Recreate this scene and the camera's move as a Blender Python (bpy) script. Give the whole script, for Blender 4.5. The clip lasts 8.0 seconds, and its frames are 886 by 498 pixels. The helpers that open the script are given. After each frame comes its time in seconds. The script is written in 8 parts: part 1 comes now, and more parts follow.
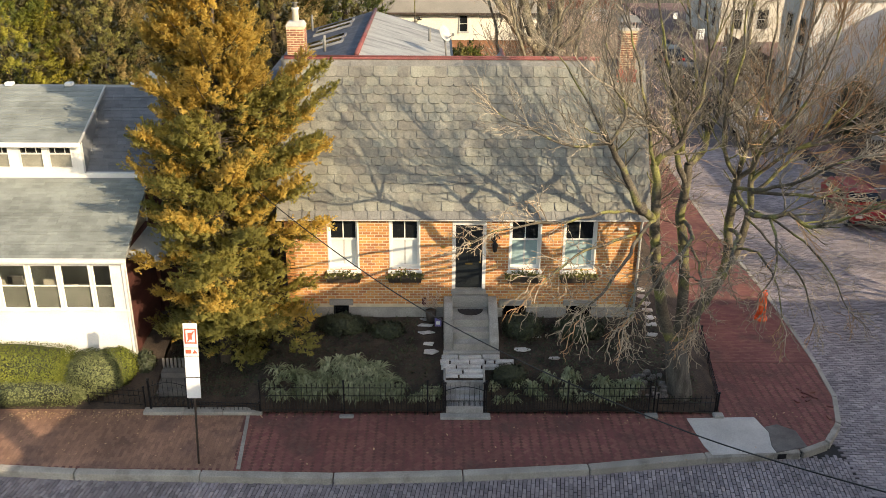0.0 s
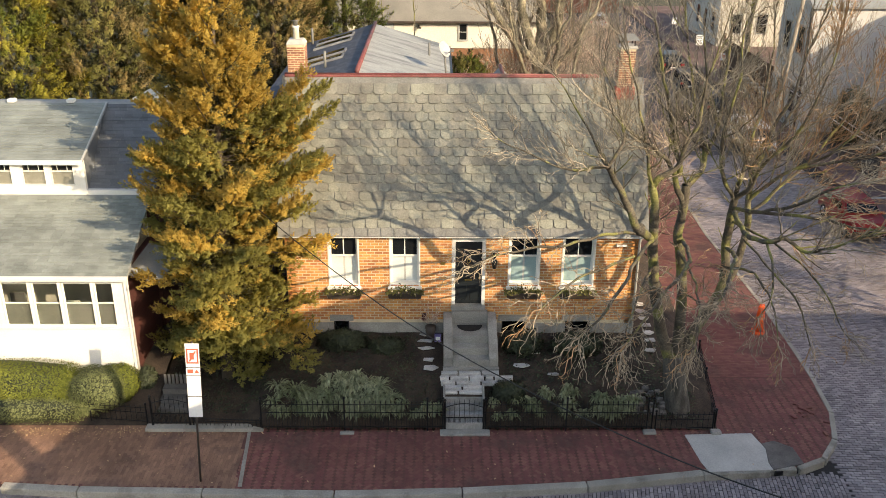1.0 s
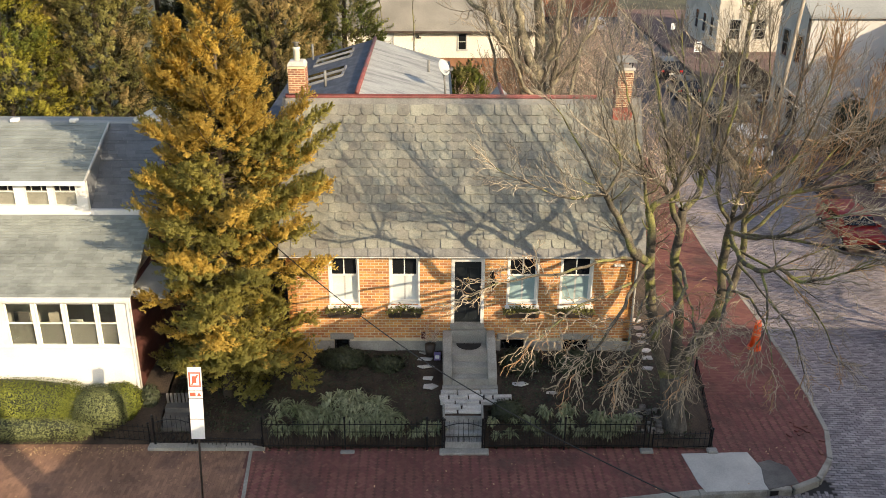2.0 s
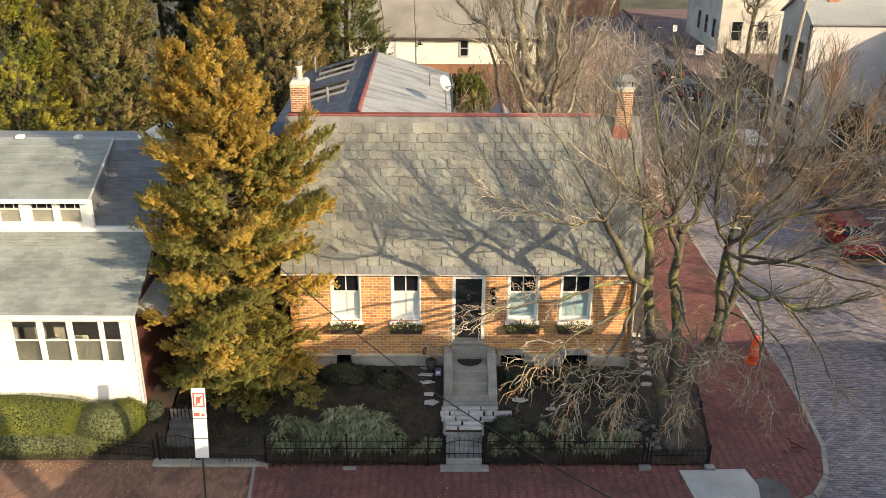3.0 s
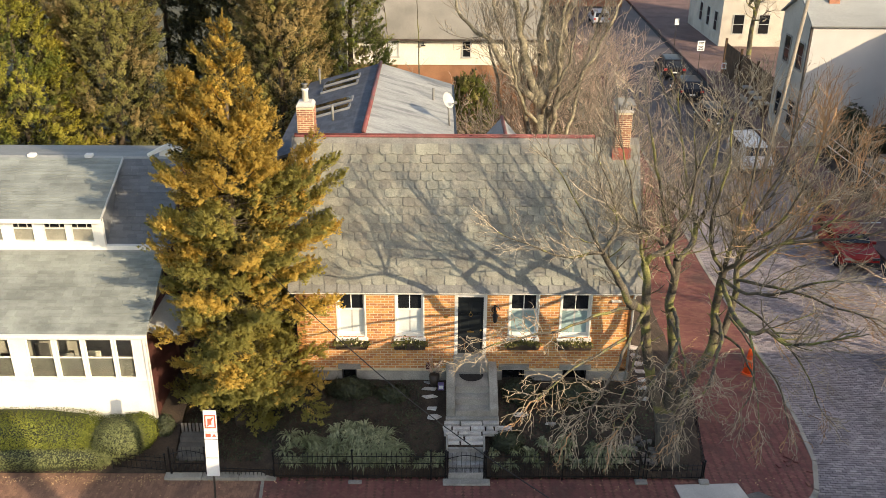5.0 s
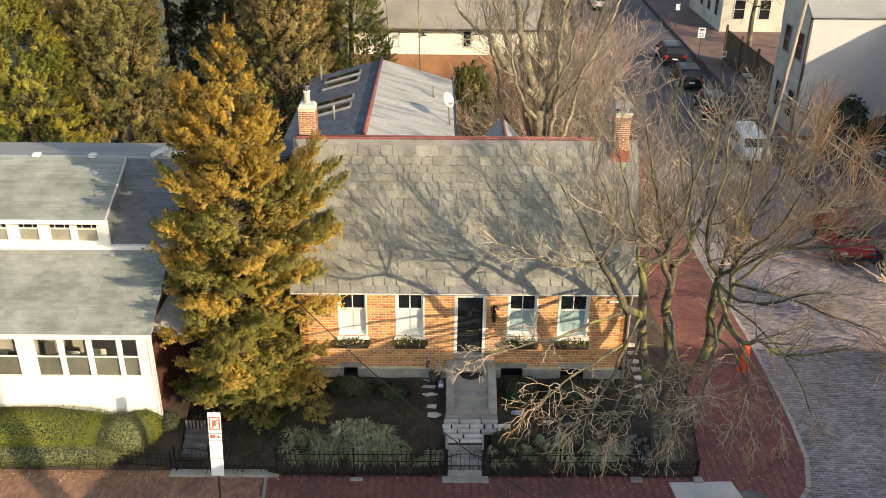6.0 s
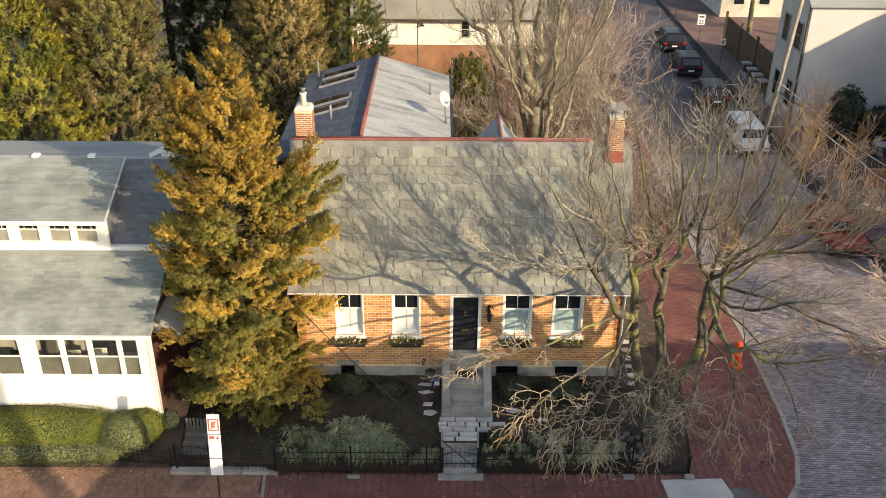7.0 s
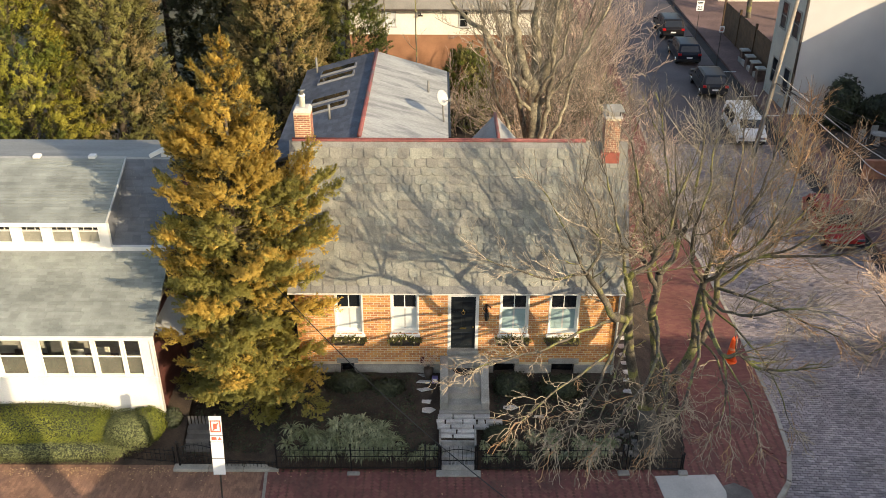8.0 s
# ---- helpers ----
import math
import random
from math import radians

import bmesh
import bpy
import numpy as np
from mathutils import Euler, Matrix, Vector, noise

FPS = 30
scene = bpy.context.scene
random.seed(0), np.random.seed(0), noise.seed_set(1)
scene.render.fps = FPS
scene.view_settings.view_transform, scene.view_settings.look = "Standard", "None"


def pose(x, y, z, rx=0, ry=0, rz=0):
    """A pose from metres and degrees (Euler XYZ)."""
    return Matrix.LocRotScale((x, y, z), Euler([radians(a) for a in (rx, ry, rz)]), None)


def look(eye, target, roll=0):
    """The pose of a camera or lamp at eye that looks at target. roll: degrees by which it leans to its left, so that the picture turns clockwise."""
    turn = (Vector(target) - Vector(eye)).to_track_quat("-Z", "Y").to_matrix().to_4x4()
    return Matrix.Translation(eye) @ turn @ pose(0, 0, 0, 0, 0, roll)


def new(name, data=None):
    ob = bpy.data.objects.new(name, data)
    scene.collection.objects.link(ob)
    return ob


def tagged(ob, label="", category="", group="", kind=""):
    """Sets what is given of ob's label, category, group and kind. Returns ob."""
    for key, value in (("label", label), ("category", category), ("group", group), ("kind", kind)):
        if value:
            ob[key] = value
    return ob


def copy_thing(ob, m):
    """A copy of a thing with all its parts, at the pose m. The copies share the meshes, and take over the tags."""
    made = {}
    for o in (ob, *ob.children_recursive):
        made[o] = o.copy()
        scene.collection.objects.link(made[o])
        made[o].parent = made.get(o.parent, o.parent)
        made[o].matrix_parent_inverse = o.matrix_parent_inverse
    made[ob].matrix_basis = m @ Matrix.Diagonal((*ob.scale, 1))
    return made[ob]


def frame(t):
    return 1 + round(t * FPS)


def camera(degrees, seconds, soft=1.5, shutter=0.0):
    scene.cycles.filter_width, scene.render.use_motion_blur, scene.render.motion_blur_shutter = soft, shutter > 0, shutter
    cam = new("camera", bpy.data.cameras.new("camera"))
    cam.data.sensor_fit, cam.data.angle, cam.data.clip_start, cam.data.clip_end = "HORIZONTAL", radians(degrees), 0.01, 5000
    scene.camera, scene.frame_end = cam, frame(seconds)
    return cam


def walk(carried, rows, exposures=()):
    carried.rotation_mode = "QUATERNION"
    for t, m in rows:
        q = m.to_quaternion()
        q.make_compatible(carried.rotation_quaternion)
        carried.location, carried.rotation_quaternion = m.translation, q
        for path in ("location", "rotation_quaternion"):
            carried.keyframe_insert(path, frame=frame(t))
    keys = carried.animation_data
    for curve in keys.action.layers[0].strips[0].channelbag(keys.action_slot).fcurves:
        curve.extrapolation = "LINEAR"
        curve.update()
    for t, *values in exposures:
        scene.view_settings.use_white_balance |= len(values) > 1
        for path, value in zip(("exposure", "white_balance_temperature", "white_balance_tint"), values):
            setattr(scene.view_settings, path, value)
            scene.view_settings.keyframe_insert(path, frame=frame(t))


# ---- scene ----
cam = camera(52.7, 8.0, soft=0.45)
PATH = [
    (0, (-0.364, -26.903, 15.358), (-0.343, -25.061, 14.577), 0.4),
    (0.5, (-0.374, -26.888, 15.671), (-0.352, -25.047, 14.888), 0.4),
    (1, (-0.372, -26.856, 15.988), (-0.35, -25.017, 15.204), 0.4),
    (1.5, (-0.375, -26.852, 16.37), (-0.351, -25.013, 15.584), 0.4),
    (3, (-0.335, -26.776, 17.636), (-0.317, -24.945, 16.832), 0.4),
    (3.5, (-0.31, -26.796, 18.056), (-0.294, -24.968, 17.244), 0.4),
    (4, (-0.347, -26.832, 18.408), (-0.331, -25.007, 17.591), 0.4),
    (4.5, (-0.378, -26.882, 18.77), (-0.363, -25.062, 17.941), 0.4),
    (6, (-0.4, -26.891, 20.144), (-0.385, -25.103, 19.248), 0.6),
    (6.5, (-0.313, -26.862, 20.562), (-0.299, -25.085, 19.645), 0.6),
    (7, (-0.19, -26.845, 20.985), (-0.179, -25.079, 20.046), 0.5),
    (7.5, (-0.145, -26.822, 21.413), (-0.133, -25.068, 20.452), 0.5),
    (8, (-0.131, -26.791, 21.861), (-0.119, -25.049, 20.878), 0.4),
]
walk(cam, [(t, look(eye, target, roll)) for t, eye, target, roll in PATH], exposures=[(0.0, 0.96, 7250, 11), (8.0, 0.96, 7250, 11)])

# ---- light ----
SUN_ELEV, SUN_TO = 23.0, Vector((0.72, -0.69))
world = bpy.data.worlds.new("winter_sky")
scene.world = world
world.use_nodes = True
wn = world.node_tree.nodes
sky = wn.new("ShaderNodeTexSky")
sky.sky_type, sky.sun_disc = "NISHITA", False
sky.sun_elevation = radians(SUN_ELEV)
sky.sun_rotation = math.atan2(SUN_TO.x, SUN_TO.y)
sky.air_density, sky.dust_density, sky.ozone_density = 1.0, 1.5, 1.0
wn["Background"].inputs["Strength"].default_value = 0.15
world.node_tree.links.new(sky.outputs[0], wn["Background"].inputs["Color"])
sun_data = bpy.data.lights.new("sun", "SUN")
sun_data.energy, sun_data.angle, sun_data.color = 3.15, radians(0.3), (1.0, 0.845, 0.63)
sun = new("sun", sun_data)
sun.matrix_basis = look((SUN_TO.x * 40, SUN_TO.y * 40, 40 * math.tan(radians(SUN_ELEV)) * SUN_TO.length), (0, 0, 0))

# ---- mesh helpers ----
class MB:
    """Collects vertices and faces in world metres."""
    def __init__(self):
        self.v, self.f, self.nv = [], [], []

    def add(self, verts, faces):
        n = len(self.v)
        self.v += [tuple(p) for p in verts]
        self.f += [tuple(i + n for i in q) for q in faces]
        return self

    def box(self, x0, x1, y0, y1, z0, z1):
        return self.hexa([(x0, y0, z0), (x1, y0, z0), (x1, y1, z0), (x0, y1, z0), (x0, y0, z1), (x1, y0, z1), (x1, y1, z1), (x0, y1, z1)])

    def hexa(self, p):
        return self.add(p, [(3, 2, 1, 0), (4, 5, 6, 7), (0, 1, 5, 4), (1, 2, 6, 5), (2, 3, 7, 6), (3, 0, 4, 7)])

    def prism(self, pts, vec):
        """A flat outline pushed along vec."""
        n, vec = len(pts), Vector(vec)
        a = [Vector(p) for p in pts]
        side = [(i, (i + 1) % n, (i + 1) % n + n, i + n) for i in range(n)]
        return self.add(a + [p + vec for p in a], [tuple(range(n))[::-1], tuple(range(n, 2 * n))] + side)

    def tube(self, pts, radii, n=6, caps=True):
        """A tapered round bar along a line of points."""
        pts = [Vector(p) for p in pts]
        if not hasattr(radii, "__len__"):
            radii = [radii] * len(pts)
        base, verts = len(self.v), []
        side = None
        for i, p in enumerate(pts):
            d = (pts[min(i + 1, len(pts) - 1)] - pts[max(i - 1, 0)])
            d = d.normalized() if d.length > 1e-9 else Vector((0, 0, 1))
            if side is None:
                side = d.orthogonal().normalized()
            side = side - d * side.dot(d)
            side = side.normalized() if side.length > 1e-6 else d.orthogonal().normalized()
            up = d.cross(side)
            for k in range(n):
                a = 2 * math.pi * k / n
                verts.append(tuple(p + (side * math.cos(a) + up * math.sin(a)) * radii[i]))
        self.v += verts
        for i in range(len(pts) - 1):
            for k in range(n):
                a, b = base + i * n + k, base + i * n + (k + 1) % n
                self.f.append((a, b, b + n, a + n))
        if caps:
            self.f.append(tuple(base + k for k in range(n))[::-1])
            self.f.append(tuple(base + (len(pts) - 1) * n + k for k in range(n)))
        return self

    def ball(self, c, r, seg=10, rings=6, rough=0.0, seed=0):
        c, base = Vector(c), len(self.v)
        rr = r if hasattr(r, "__len__") else (r, r, r)
        for i in range(rings + 1):
            th = math.pi * i / rings
            for k in range(seg):
                a = 2 * math.pi * k / seg
                d = Vector((math.sin(th) * math.cos(a), math.sin(th) * math.sin(a), math.cos(th)))
                s = 1 + rough * noise.noise(d * 2.3 + Vector((seed, seed * 1.7, 0)))
                self.v.append((c.x + d.x * rr[0] * s, c.y + d.y * rr[1] * s, c.z + d.z * rr[2] * s))
        for i in range(rings):
            for k in range(seg):
                a, b = base + i * seg + k, base + i * seg + (k + 1) % seg
                self.f.append((a, a + seg, b + seg, b))
        return self

    def mesh(self, name, smooth=False, bevel=0.0):
        me = bpy.data.meshes.new(name)
        me.from_pydata(self.v, [], self.f)
        if bevel:
            bm = bmesh.new()
            bm.from_mesh(me)
            bmesh.ops.bevel(bm, geom=bm.edges[:], offset=bevel, segments=1, affect="EDGES", clamp_overlap=True)
            bm.to_mesh(me)
            bm.free()
        if self.nv:
            me.normals_split_custom_set_from_vertices(self.nv)
        if smooth:
            me.polygons.foreach_set("use_smooth", [True] * len(me.polygons))
        return me


def base_of(ob):
    at = Vector((0, 0, 0))
    while ob:
        at += ob.location
        ob = ob.parent
    return at


def thing(name, at, label, category, group="", kind=""):
    ob = new(name)
    ob.empty_display_size = 0.1
    ob.location = at
    return tagged(ob, label, category, group, kind)


def part(name, mb, material, parent=None, label="", smooth=False, bevel=0.0):
    at = base_of(parent) if parent else Vector((0, 0, 0))
    mb.v = [(x - at.x, y - at.y, z - at.z) for x, y, z in mb.v]
    me = mb.mesh(name, smooth, bevel)
    me.materials.append(material)
    ob = new(name, me)
    ob.parent = parent
    return tagged(ob, label)


def single_out(mb, name, material, parent, pick, limit=300, nv=8, nf=5):
    """Makes objects of the pieces that pick() chooses; gives back the rest."""
    rest, made = MB(), 0
    for i in range(len(mb.v) // nv):
        v = mb.v[i * nv:(i + 1) * nv]
        f = [tuple(k - i * nv for k in q) for q in mb.f[i * nf:(i + 1) * nf]]
        c = [sum(p[k] for p in v) / nv for k in range(3)]
        if made < limit and pick(*c):
            part(name, MB().add(v, f), material, parent)
            made += 1
        else:
            rest.add(v, f)
    return rest


def structure(name, mb, material, label, category="", smooth=False, bevel=0.0, parent=None):
    return tagged(part(name, mb, material, parent, label, smooth, bevel), category=category or name.replace("_", " "), kind="structure")


def solo(name, mb, material, label, category, group="", kind="", smooth=False, bevel=0.0):
    """A thing made of one mesh."""
    return tagged(part(name, mb, material, None, label, smooth, bevel), category=category, group=group, kind=kind)


# ---- materials ----
def M(name, col, rough=0.85, var=0.25, scale=2.0, fine=30.0, bump=0.3, depth=0.01, tint=None, isl=0.0, obj=0.0, metal=0.0, spec=0.5, hue=0.0, patch=None, stretch=(1, 1, 1), thin=0.0):
    """Two scales of colour change, relief, and piece-to-piece variation."""
    m = bpy.data.materials.new(name)
    m.use_nodes = True
    nt = m.node_tree
    n, l = nt.nodes, nt.links
    bsdf = n["Principled BSDF"]
    bsdf.inputs["Roughness"].default_value = rough
    bsdf.inputs["Metallic"].default_value = metal
    bsdf.inputs["Specular IOR Level"].default_value = spec
    geo = n.new("ShaderNodeNewGeometry")
    mp = n.new("ShaderNodeMapping")
    mp.inputs["Scale"].default_value = stretch
    l.new(geo.outputs["Position"], mp.inputs["Vector"])

    def tex(s, det=4.0):
        t = n.new("ShaderNodeTexNoise")
        t.inputs["Scale"].default_value, t.inputs["Detail"].default_value = s, det
        l.new(mp.outputs[0], t.inputs["Vector"])
        return t

    big, small = tex(scale), tex(fine, 6.0)
    ramp = n.new("ShaderNodeValToRGB")
    lo, hi = ramp.color_ramp.elements
    c2 = tint or tuple(c * (1 + var) for c in col)
    lo.color, hi.color = (*[c * (1 - var) for c in col], 1), (*c2, 1)
    lo.position, hi.position = 0.32, 0.68
    l.new(big.outputs["Fac"], ramp.inputs[0])
    colour = ramp.outputs[0]
    if patch:
        pt = tex(patch[0], 3.0)
        pr = n.new("ShaderNodeMapRange")
        pr.inputs["From Min"].default_value, pr.inputs["From Max"].default_value = patch[2], patch[2] + 0.12
        l.new(pt.outputs["Fac"], pr.inputs["Value"])
        mx = n.new("ShaderNodeMix")
        mx.data_type = "RGBA"
        l.new(pr.outputs[0], mx.inputs["Factor"])
        l.new(colour, mx.inputs["A"])
        mx.inputs["B"].default_value = (*patch[1], 1)
        colour = mx.outputs["Result"]
    hsv = n.new("ShaderNodeHueSaturation")
    l.new(colour, hsv.inputs["Color"])
    val = n.new("ShaderNodeMapRange")
    val.inputs["To Min"].default_value, val.inputs["To Max"].default_value = 1 - var * 0.9, 1 + var * 0.9
    val.inputs["From Min"].default_value, val.inputs["From Max"].default_value = 0.3, 0.7
    l.new(small.outputs["Fac"], val.inputs["Value"])
    value = val.outputs[0]
    for amount, source in ((isl, geo.outputs["Random Per Island"]), (obj, None)):
        if not amount:
            continue
        if source is None:
            source = n.new("ShaderNodeObjectInfo").outputs["Random"]
        r = n.new("ShaderNodeMapRange")
        r.inputs["To Min"].default_value, r.inputs["To Max"].default_value = 1 - amount, 1 + amount
        l.new(source, r.inputs["Value"])
        mul = n.new("ShaderNodeMath")
        mul.operation = "MULTIPLY"
        l.new(value, mul.inputs[0])
        l.new(r.outputs[0], mul.inputs[1])
        value = mul.outputs[0]
        if hue:
            h = n.new("ShaderNodeMapRange")
            h.inputs["To Min"].default_value, h.inputs["To Max"].default_value = 0.5 - hue, 0.5 + hue
            l.new(source, h.inputs["Value"])
            l.new(h.outputs[0], hsv.inputs["Hue"])
    l.new(value, hsv.inputs["Value"])
    l.new(hsv.outputs[0], bsdf.inputs["Base Color"])
    if bump:
        b = n.new("ShaderNodeBump")
        b.inputs["Strength"].default_value, b.inputs["Distance"].default_value = bump, depth
        l.new(small.outputs["Fac"], b.inputs["Height"])
        l.new(b.outputs[0], bsdf.inputs["Normal"])
    if thin:
        # daylight passing through leaves
        tr = n.new("ShaderNodeBsdfTranslucent")
        l.new(hsv.outputs[0], tr.inputs["Color"])
        ms = n.new("ShaderNodeMixShader")
        ms.inputs[0].default_value = thin
        l.new(bsdf.outputs[0], ms.inputs[1])
        l.new(tr.outputs[0], ms.inputs[2])
        l.new(ms.outputs[0], n["Material Output"].inputs["Surface"])
    return m


def glass_mat(name, col, rough=0.06):
    """Dark window glass that mirrors the sky."""
    m = bpy.data.materials.new(name)
    m.use_nodes = True
    b = m.node_tree.nodes["Principled BSDF"]
    b.inputs["Base Color"].default_value = (*col, 1)
    b.inputs["Roughness"].default_value = rough
    b.inputs["IOR"].default_value = 1.5
    return m


brick_m = M("orange_brick", (0.55, 0.25, 0.088), 0.9, 0.2, 1.2, 60, 0.4, 0.004, isl=0.22, hue=0.012)
mortar_m = M("mortar", (0.62, 0.53, 0.36), 0.95, 0.15, 3, 80, 0.3)
chimney_m = M("red_brick", (0.31, 0.135, 0.085), 0.9, 0.25, 2, 60, 0.4, 0.004, isl=0.35, hue=0.01)
stone_m = M("limestone", (0.30, 0.29, 0.26), 0.9, 0.22, 1.5, 25, 0.4, obj=0.08, patch=(1.1, (0.24, 0.23, 0.2), 0.58))
slate_m = M("grey_green_slate", (0.225, 0.22, 0.18), 0.75, 0.2, 1.6, 18, 0.35, 0.006, obj=0.15, hue=0.02, patch=(1.3, (0.185, 0.19, 0.165), 0.56))
slate_stuff_m = M("grey_green_slate_far", (0.225, 0.22, 0.18), 0.75, 0.2, 1.6, 18, 0.35, 0.006, isl=0.15, hue=0.02, patch=(1.3, (0.185, 0.19, 0.165), 0.56))
skylight_m = M("weathered_steel_frame", (0.19, 0.195, 0.2), 0.6, 0.2, 2, 20, 0.2)
lead_m = M("lead_sheet", (0.2, 0.197, 0.178), 0.6, 0.2, 2, 20, 0.2)
red_m = M("red_ridge_paint", (0.20, 0.062, 0.055), 0.6, 0.25, 2, 30, 0.3, patch=(1.6, (0.13, 0.075, 0.065), 0.55))
white_m = M("white_paint", (0.80, 0.78, 0.72), 0.6, 0.06, 1.5, 20, 0.1)
cream_m = M("cream_render", (0.78, 0.74, 0.62), 0.85, 0.1, 0.6, 12, 0.2)
grey_paint_m = M("grey_paint", (0.46, 0.46, 0.43), 0.6, 0.1, 1.5, 20, 0.1)
black_iron_m = M("black_iron", (0.012, 0.012, 0.013), 0.45, 0.3, 4, 40, 0.2, metal=0.4)
door_m = M("black_door_paint", (0.016, 0.02, 0.022), 0.3, 0.15, 2, 30, 0.1)
brass_m = M("brass", (0.55, 0.38, 0.12), 0.35, 0.15, 4, 40, 0.1, metal=1.0)
glass_m = glass_mat("window_glass", (0.012, 0.014, 0.016))
porch_glass_m = glass_mat("porch_glass", (0.85, 0.9, 0.88), 0.02)
porch_glass_m.node_tree.nodes["Principled BSDF"].inputs["Transmission Weight"].default_value = 1.0
blind_m = M("pale_blind", (0.62, 0.66, 0.64), 0.8, 0.06, 2, 20, 0.1)
teal_blind_m = M("pale_teal_shade", (0.30, 0.42, 0.42), 0.8, 0.08, 2, 20, 0.1)
paver_m = M("side_walk_brick", (0.185, 0.075, 0.062), 0.9, 0.2, 0.5, 40, 0.4, 0.004, isl=0.15, hue=0.012, patch=(0.6, (0.12, 0.06, 0.05), 0.55))
grout_m = M("sand_joint", (0.135, 0.06, 0.05), 0.95, 0.25, 1.5, 40, 0.4)
street_m = M("street_brick", (0.26, 0.228, 0.232), 0.7, 0.22, 0.4, 40, 0.4, 0.004, isl=0.3, hue=0.02, patch=(0.35, (0.24, 0.21, 0.205), 0.55))
# far street brick darker than the near, its shade put into the colour
street_far_m = M("shaded_far_street_brick", (0.10, 0.082, 0.08), 0.75, 0.25, 0.4, 9, 0.4, 0.01)
street_bed_m = M("street_bed", (0.028, 0.025, 0.024), 0.9, 0.25, 1.5, 40, 0.4)
kerb_m = M("kerb_stone", (0.31, 0.295, 0.255), 0.9, 0.2, 1.2, 25, 0.4, obj=0.1, patch=(1.5, (0.2, 0.19, 0.16), 0.57))
concrete_m = M("concrete", (0.47, 0.455, 0.42), 0.9, 0.14, 0.9, 30, 0.3, patch=(0.8, (0.3, 0.29, 0.27), 0.58))
soil_m = M("dark_mulch", (0.052, 0.037, 0.026), 0.95, 0.4, 2, 25, 0.8, 0.03)
grass_m = M("ground_earth", (0.07, 0.065, 0.035), 0.95, 0.4, 0.3, 8, 0.6, 0.03)
shingle_one_m = M("grey_shingle_single", (0.235, 0.255, 0.23), 0.9, 0.2, 1.0, 40, 0.4, 0.004, obj=0.13)
chimney_one_m = M("red_brick_single", (0.31, 0.135, 0.085), 0.9, 0.25, 2, 60, 0.4, 0.004, obj=0.35, hue=0.01)
shingle_m = M("grey_shingle", (0.235, 0.255, 0.23), 0.9, 0.2, 1.0, 40, 0.4, 0.004, isl=0.13)
flat_roof_m = M("grey_roof_sheet", (0.285, 0.295, 0.28), 0.85, 0.16, 0.5, 25, 0.3, patch=(0.6, (0.225, 0.235, 0.23), 0.55), stretch=(0.4, 1, 1))
brownroof_m = M("brown_grey_shingle", (0.24, 0.225, 0.19), 0.9, 0.2, 0.5, 25, 0.3)
orange_m = M("orange_plastic", (0.85, 0.12, 0.02), 0.5, 0.1, 2, 20, 0.1)
bark_m = M("grey_bark", (0.105, 0.09, 0.066), 0.95, 0.4, 2.5, 20, 0.9, 0.03, patch=(1.6, (0.215, 0.21, 0.07), 0.5))
# drooping twigs lighter than the rest, their sunlight put into the colour
pale_twig_m = M("sunlit_brown_twig", (0.33, 0.27, 0.19), 0.9, 0.3, 0.8, 10, 0.2, isl=0.35)
twig_m = M("tan_twig", (0.29, 0.245, 0.18), 0.9, 0.35, 0.8, 10, 0.2, isl=0.4)
twig_russet_m = M("warm_russet_twig", (0.36, 0.22, 0.115), 0.9, 0.3, 0.8, 10, 0.2, isl=0.4)
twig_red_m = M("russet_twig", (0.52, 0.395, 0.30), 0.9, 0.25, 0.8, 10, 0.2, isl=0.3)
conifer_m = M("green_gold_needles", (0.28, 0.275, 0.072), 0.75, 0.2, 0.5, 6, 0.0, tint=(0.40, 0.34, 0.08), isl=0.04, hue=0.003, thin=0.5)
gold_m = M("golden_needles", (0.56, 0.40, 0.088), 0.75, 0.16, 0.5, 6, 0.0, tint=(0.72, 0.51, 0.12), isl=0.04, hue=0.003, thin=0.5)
darkleaf_m = M("dark_green_needles", (0.255, 0.26, 0.078), 0.75, 0.25, 0.35, 5, 0.0, tint=(0.45, 0.41, 0.14), isl=0.04, hue=0.004, thin=0.5)
brownleaf_m = M("bronze_needles", (0.37, 0.295, 0.125), 0.8, 0.2, 0.4, 5, 0.0, tint=(0.52, 0.40, 0.175), isl=0.04, thin=0.5)
brightleaf_m = M("bright_green_needles", (0.41, 0.41, 0.06), 0.75, 0.22, 0.4, 5, 0.0, tint=(0.56, 0.49, 0.09), isl=0.04, thin=0.45)
dark_trunk_m = M("dark_bark", (0.09, 0.07, 0.05), 0.95, 0.3, 2, 20, 0.5, 0.02)
# needles of the rear trees, their shade put into the near-black colour
shadeleaf_m = M("shade_darkened_needles", (0.06, 0.065, 0.028), 0.8, 0.3, 0.4, 5, 0.0, isl=0.06, thin=0.2)
hedge_m = M("hedge_leaf", (0.13, 0.17, 0.025), 0.7, 0.3, 0.6, 8, 0.0, tint=(0.21, 0.23, 0.035), isl=0.35, thin=0.3)
boxleaf_m = M("window_box_leaf", (0.13, 0.125, 0.035), 0.7, 0.3, 3, 12, 0.0, isl=0.4, thin=0.3)
paver_left_m = M("brown_walk_brick", (0.25, 0.14, 0.092), 0.9, 0.25, 0.5, 40, 0.4, 0.004, isl=0.2, patch=(0.9, (0.18, 0.105, 0.075), 0.52))
# inner tufts darker than the outer: crown shade put into the colour
inner_m = M("shaded_inner_needles", (0.135, 0.12, 0.045), 0.9, 0.3, 1, 8, 0.0, isl=0.2, thin=0.4)
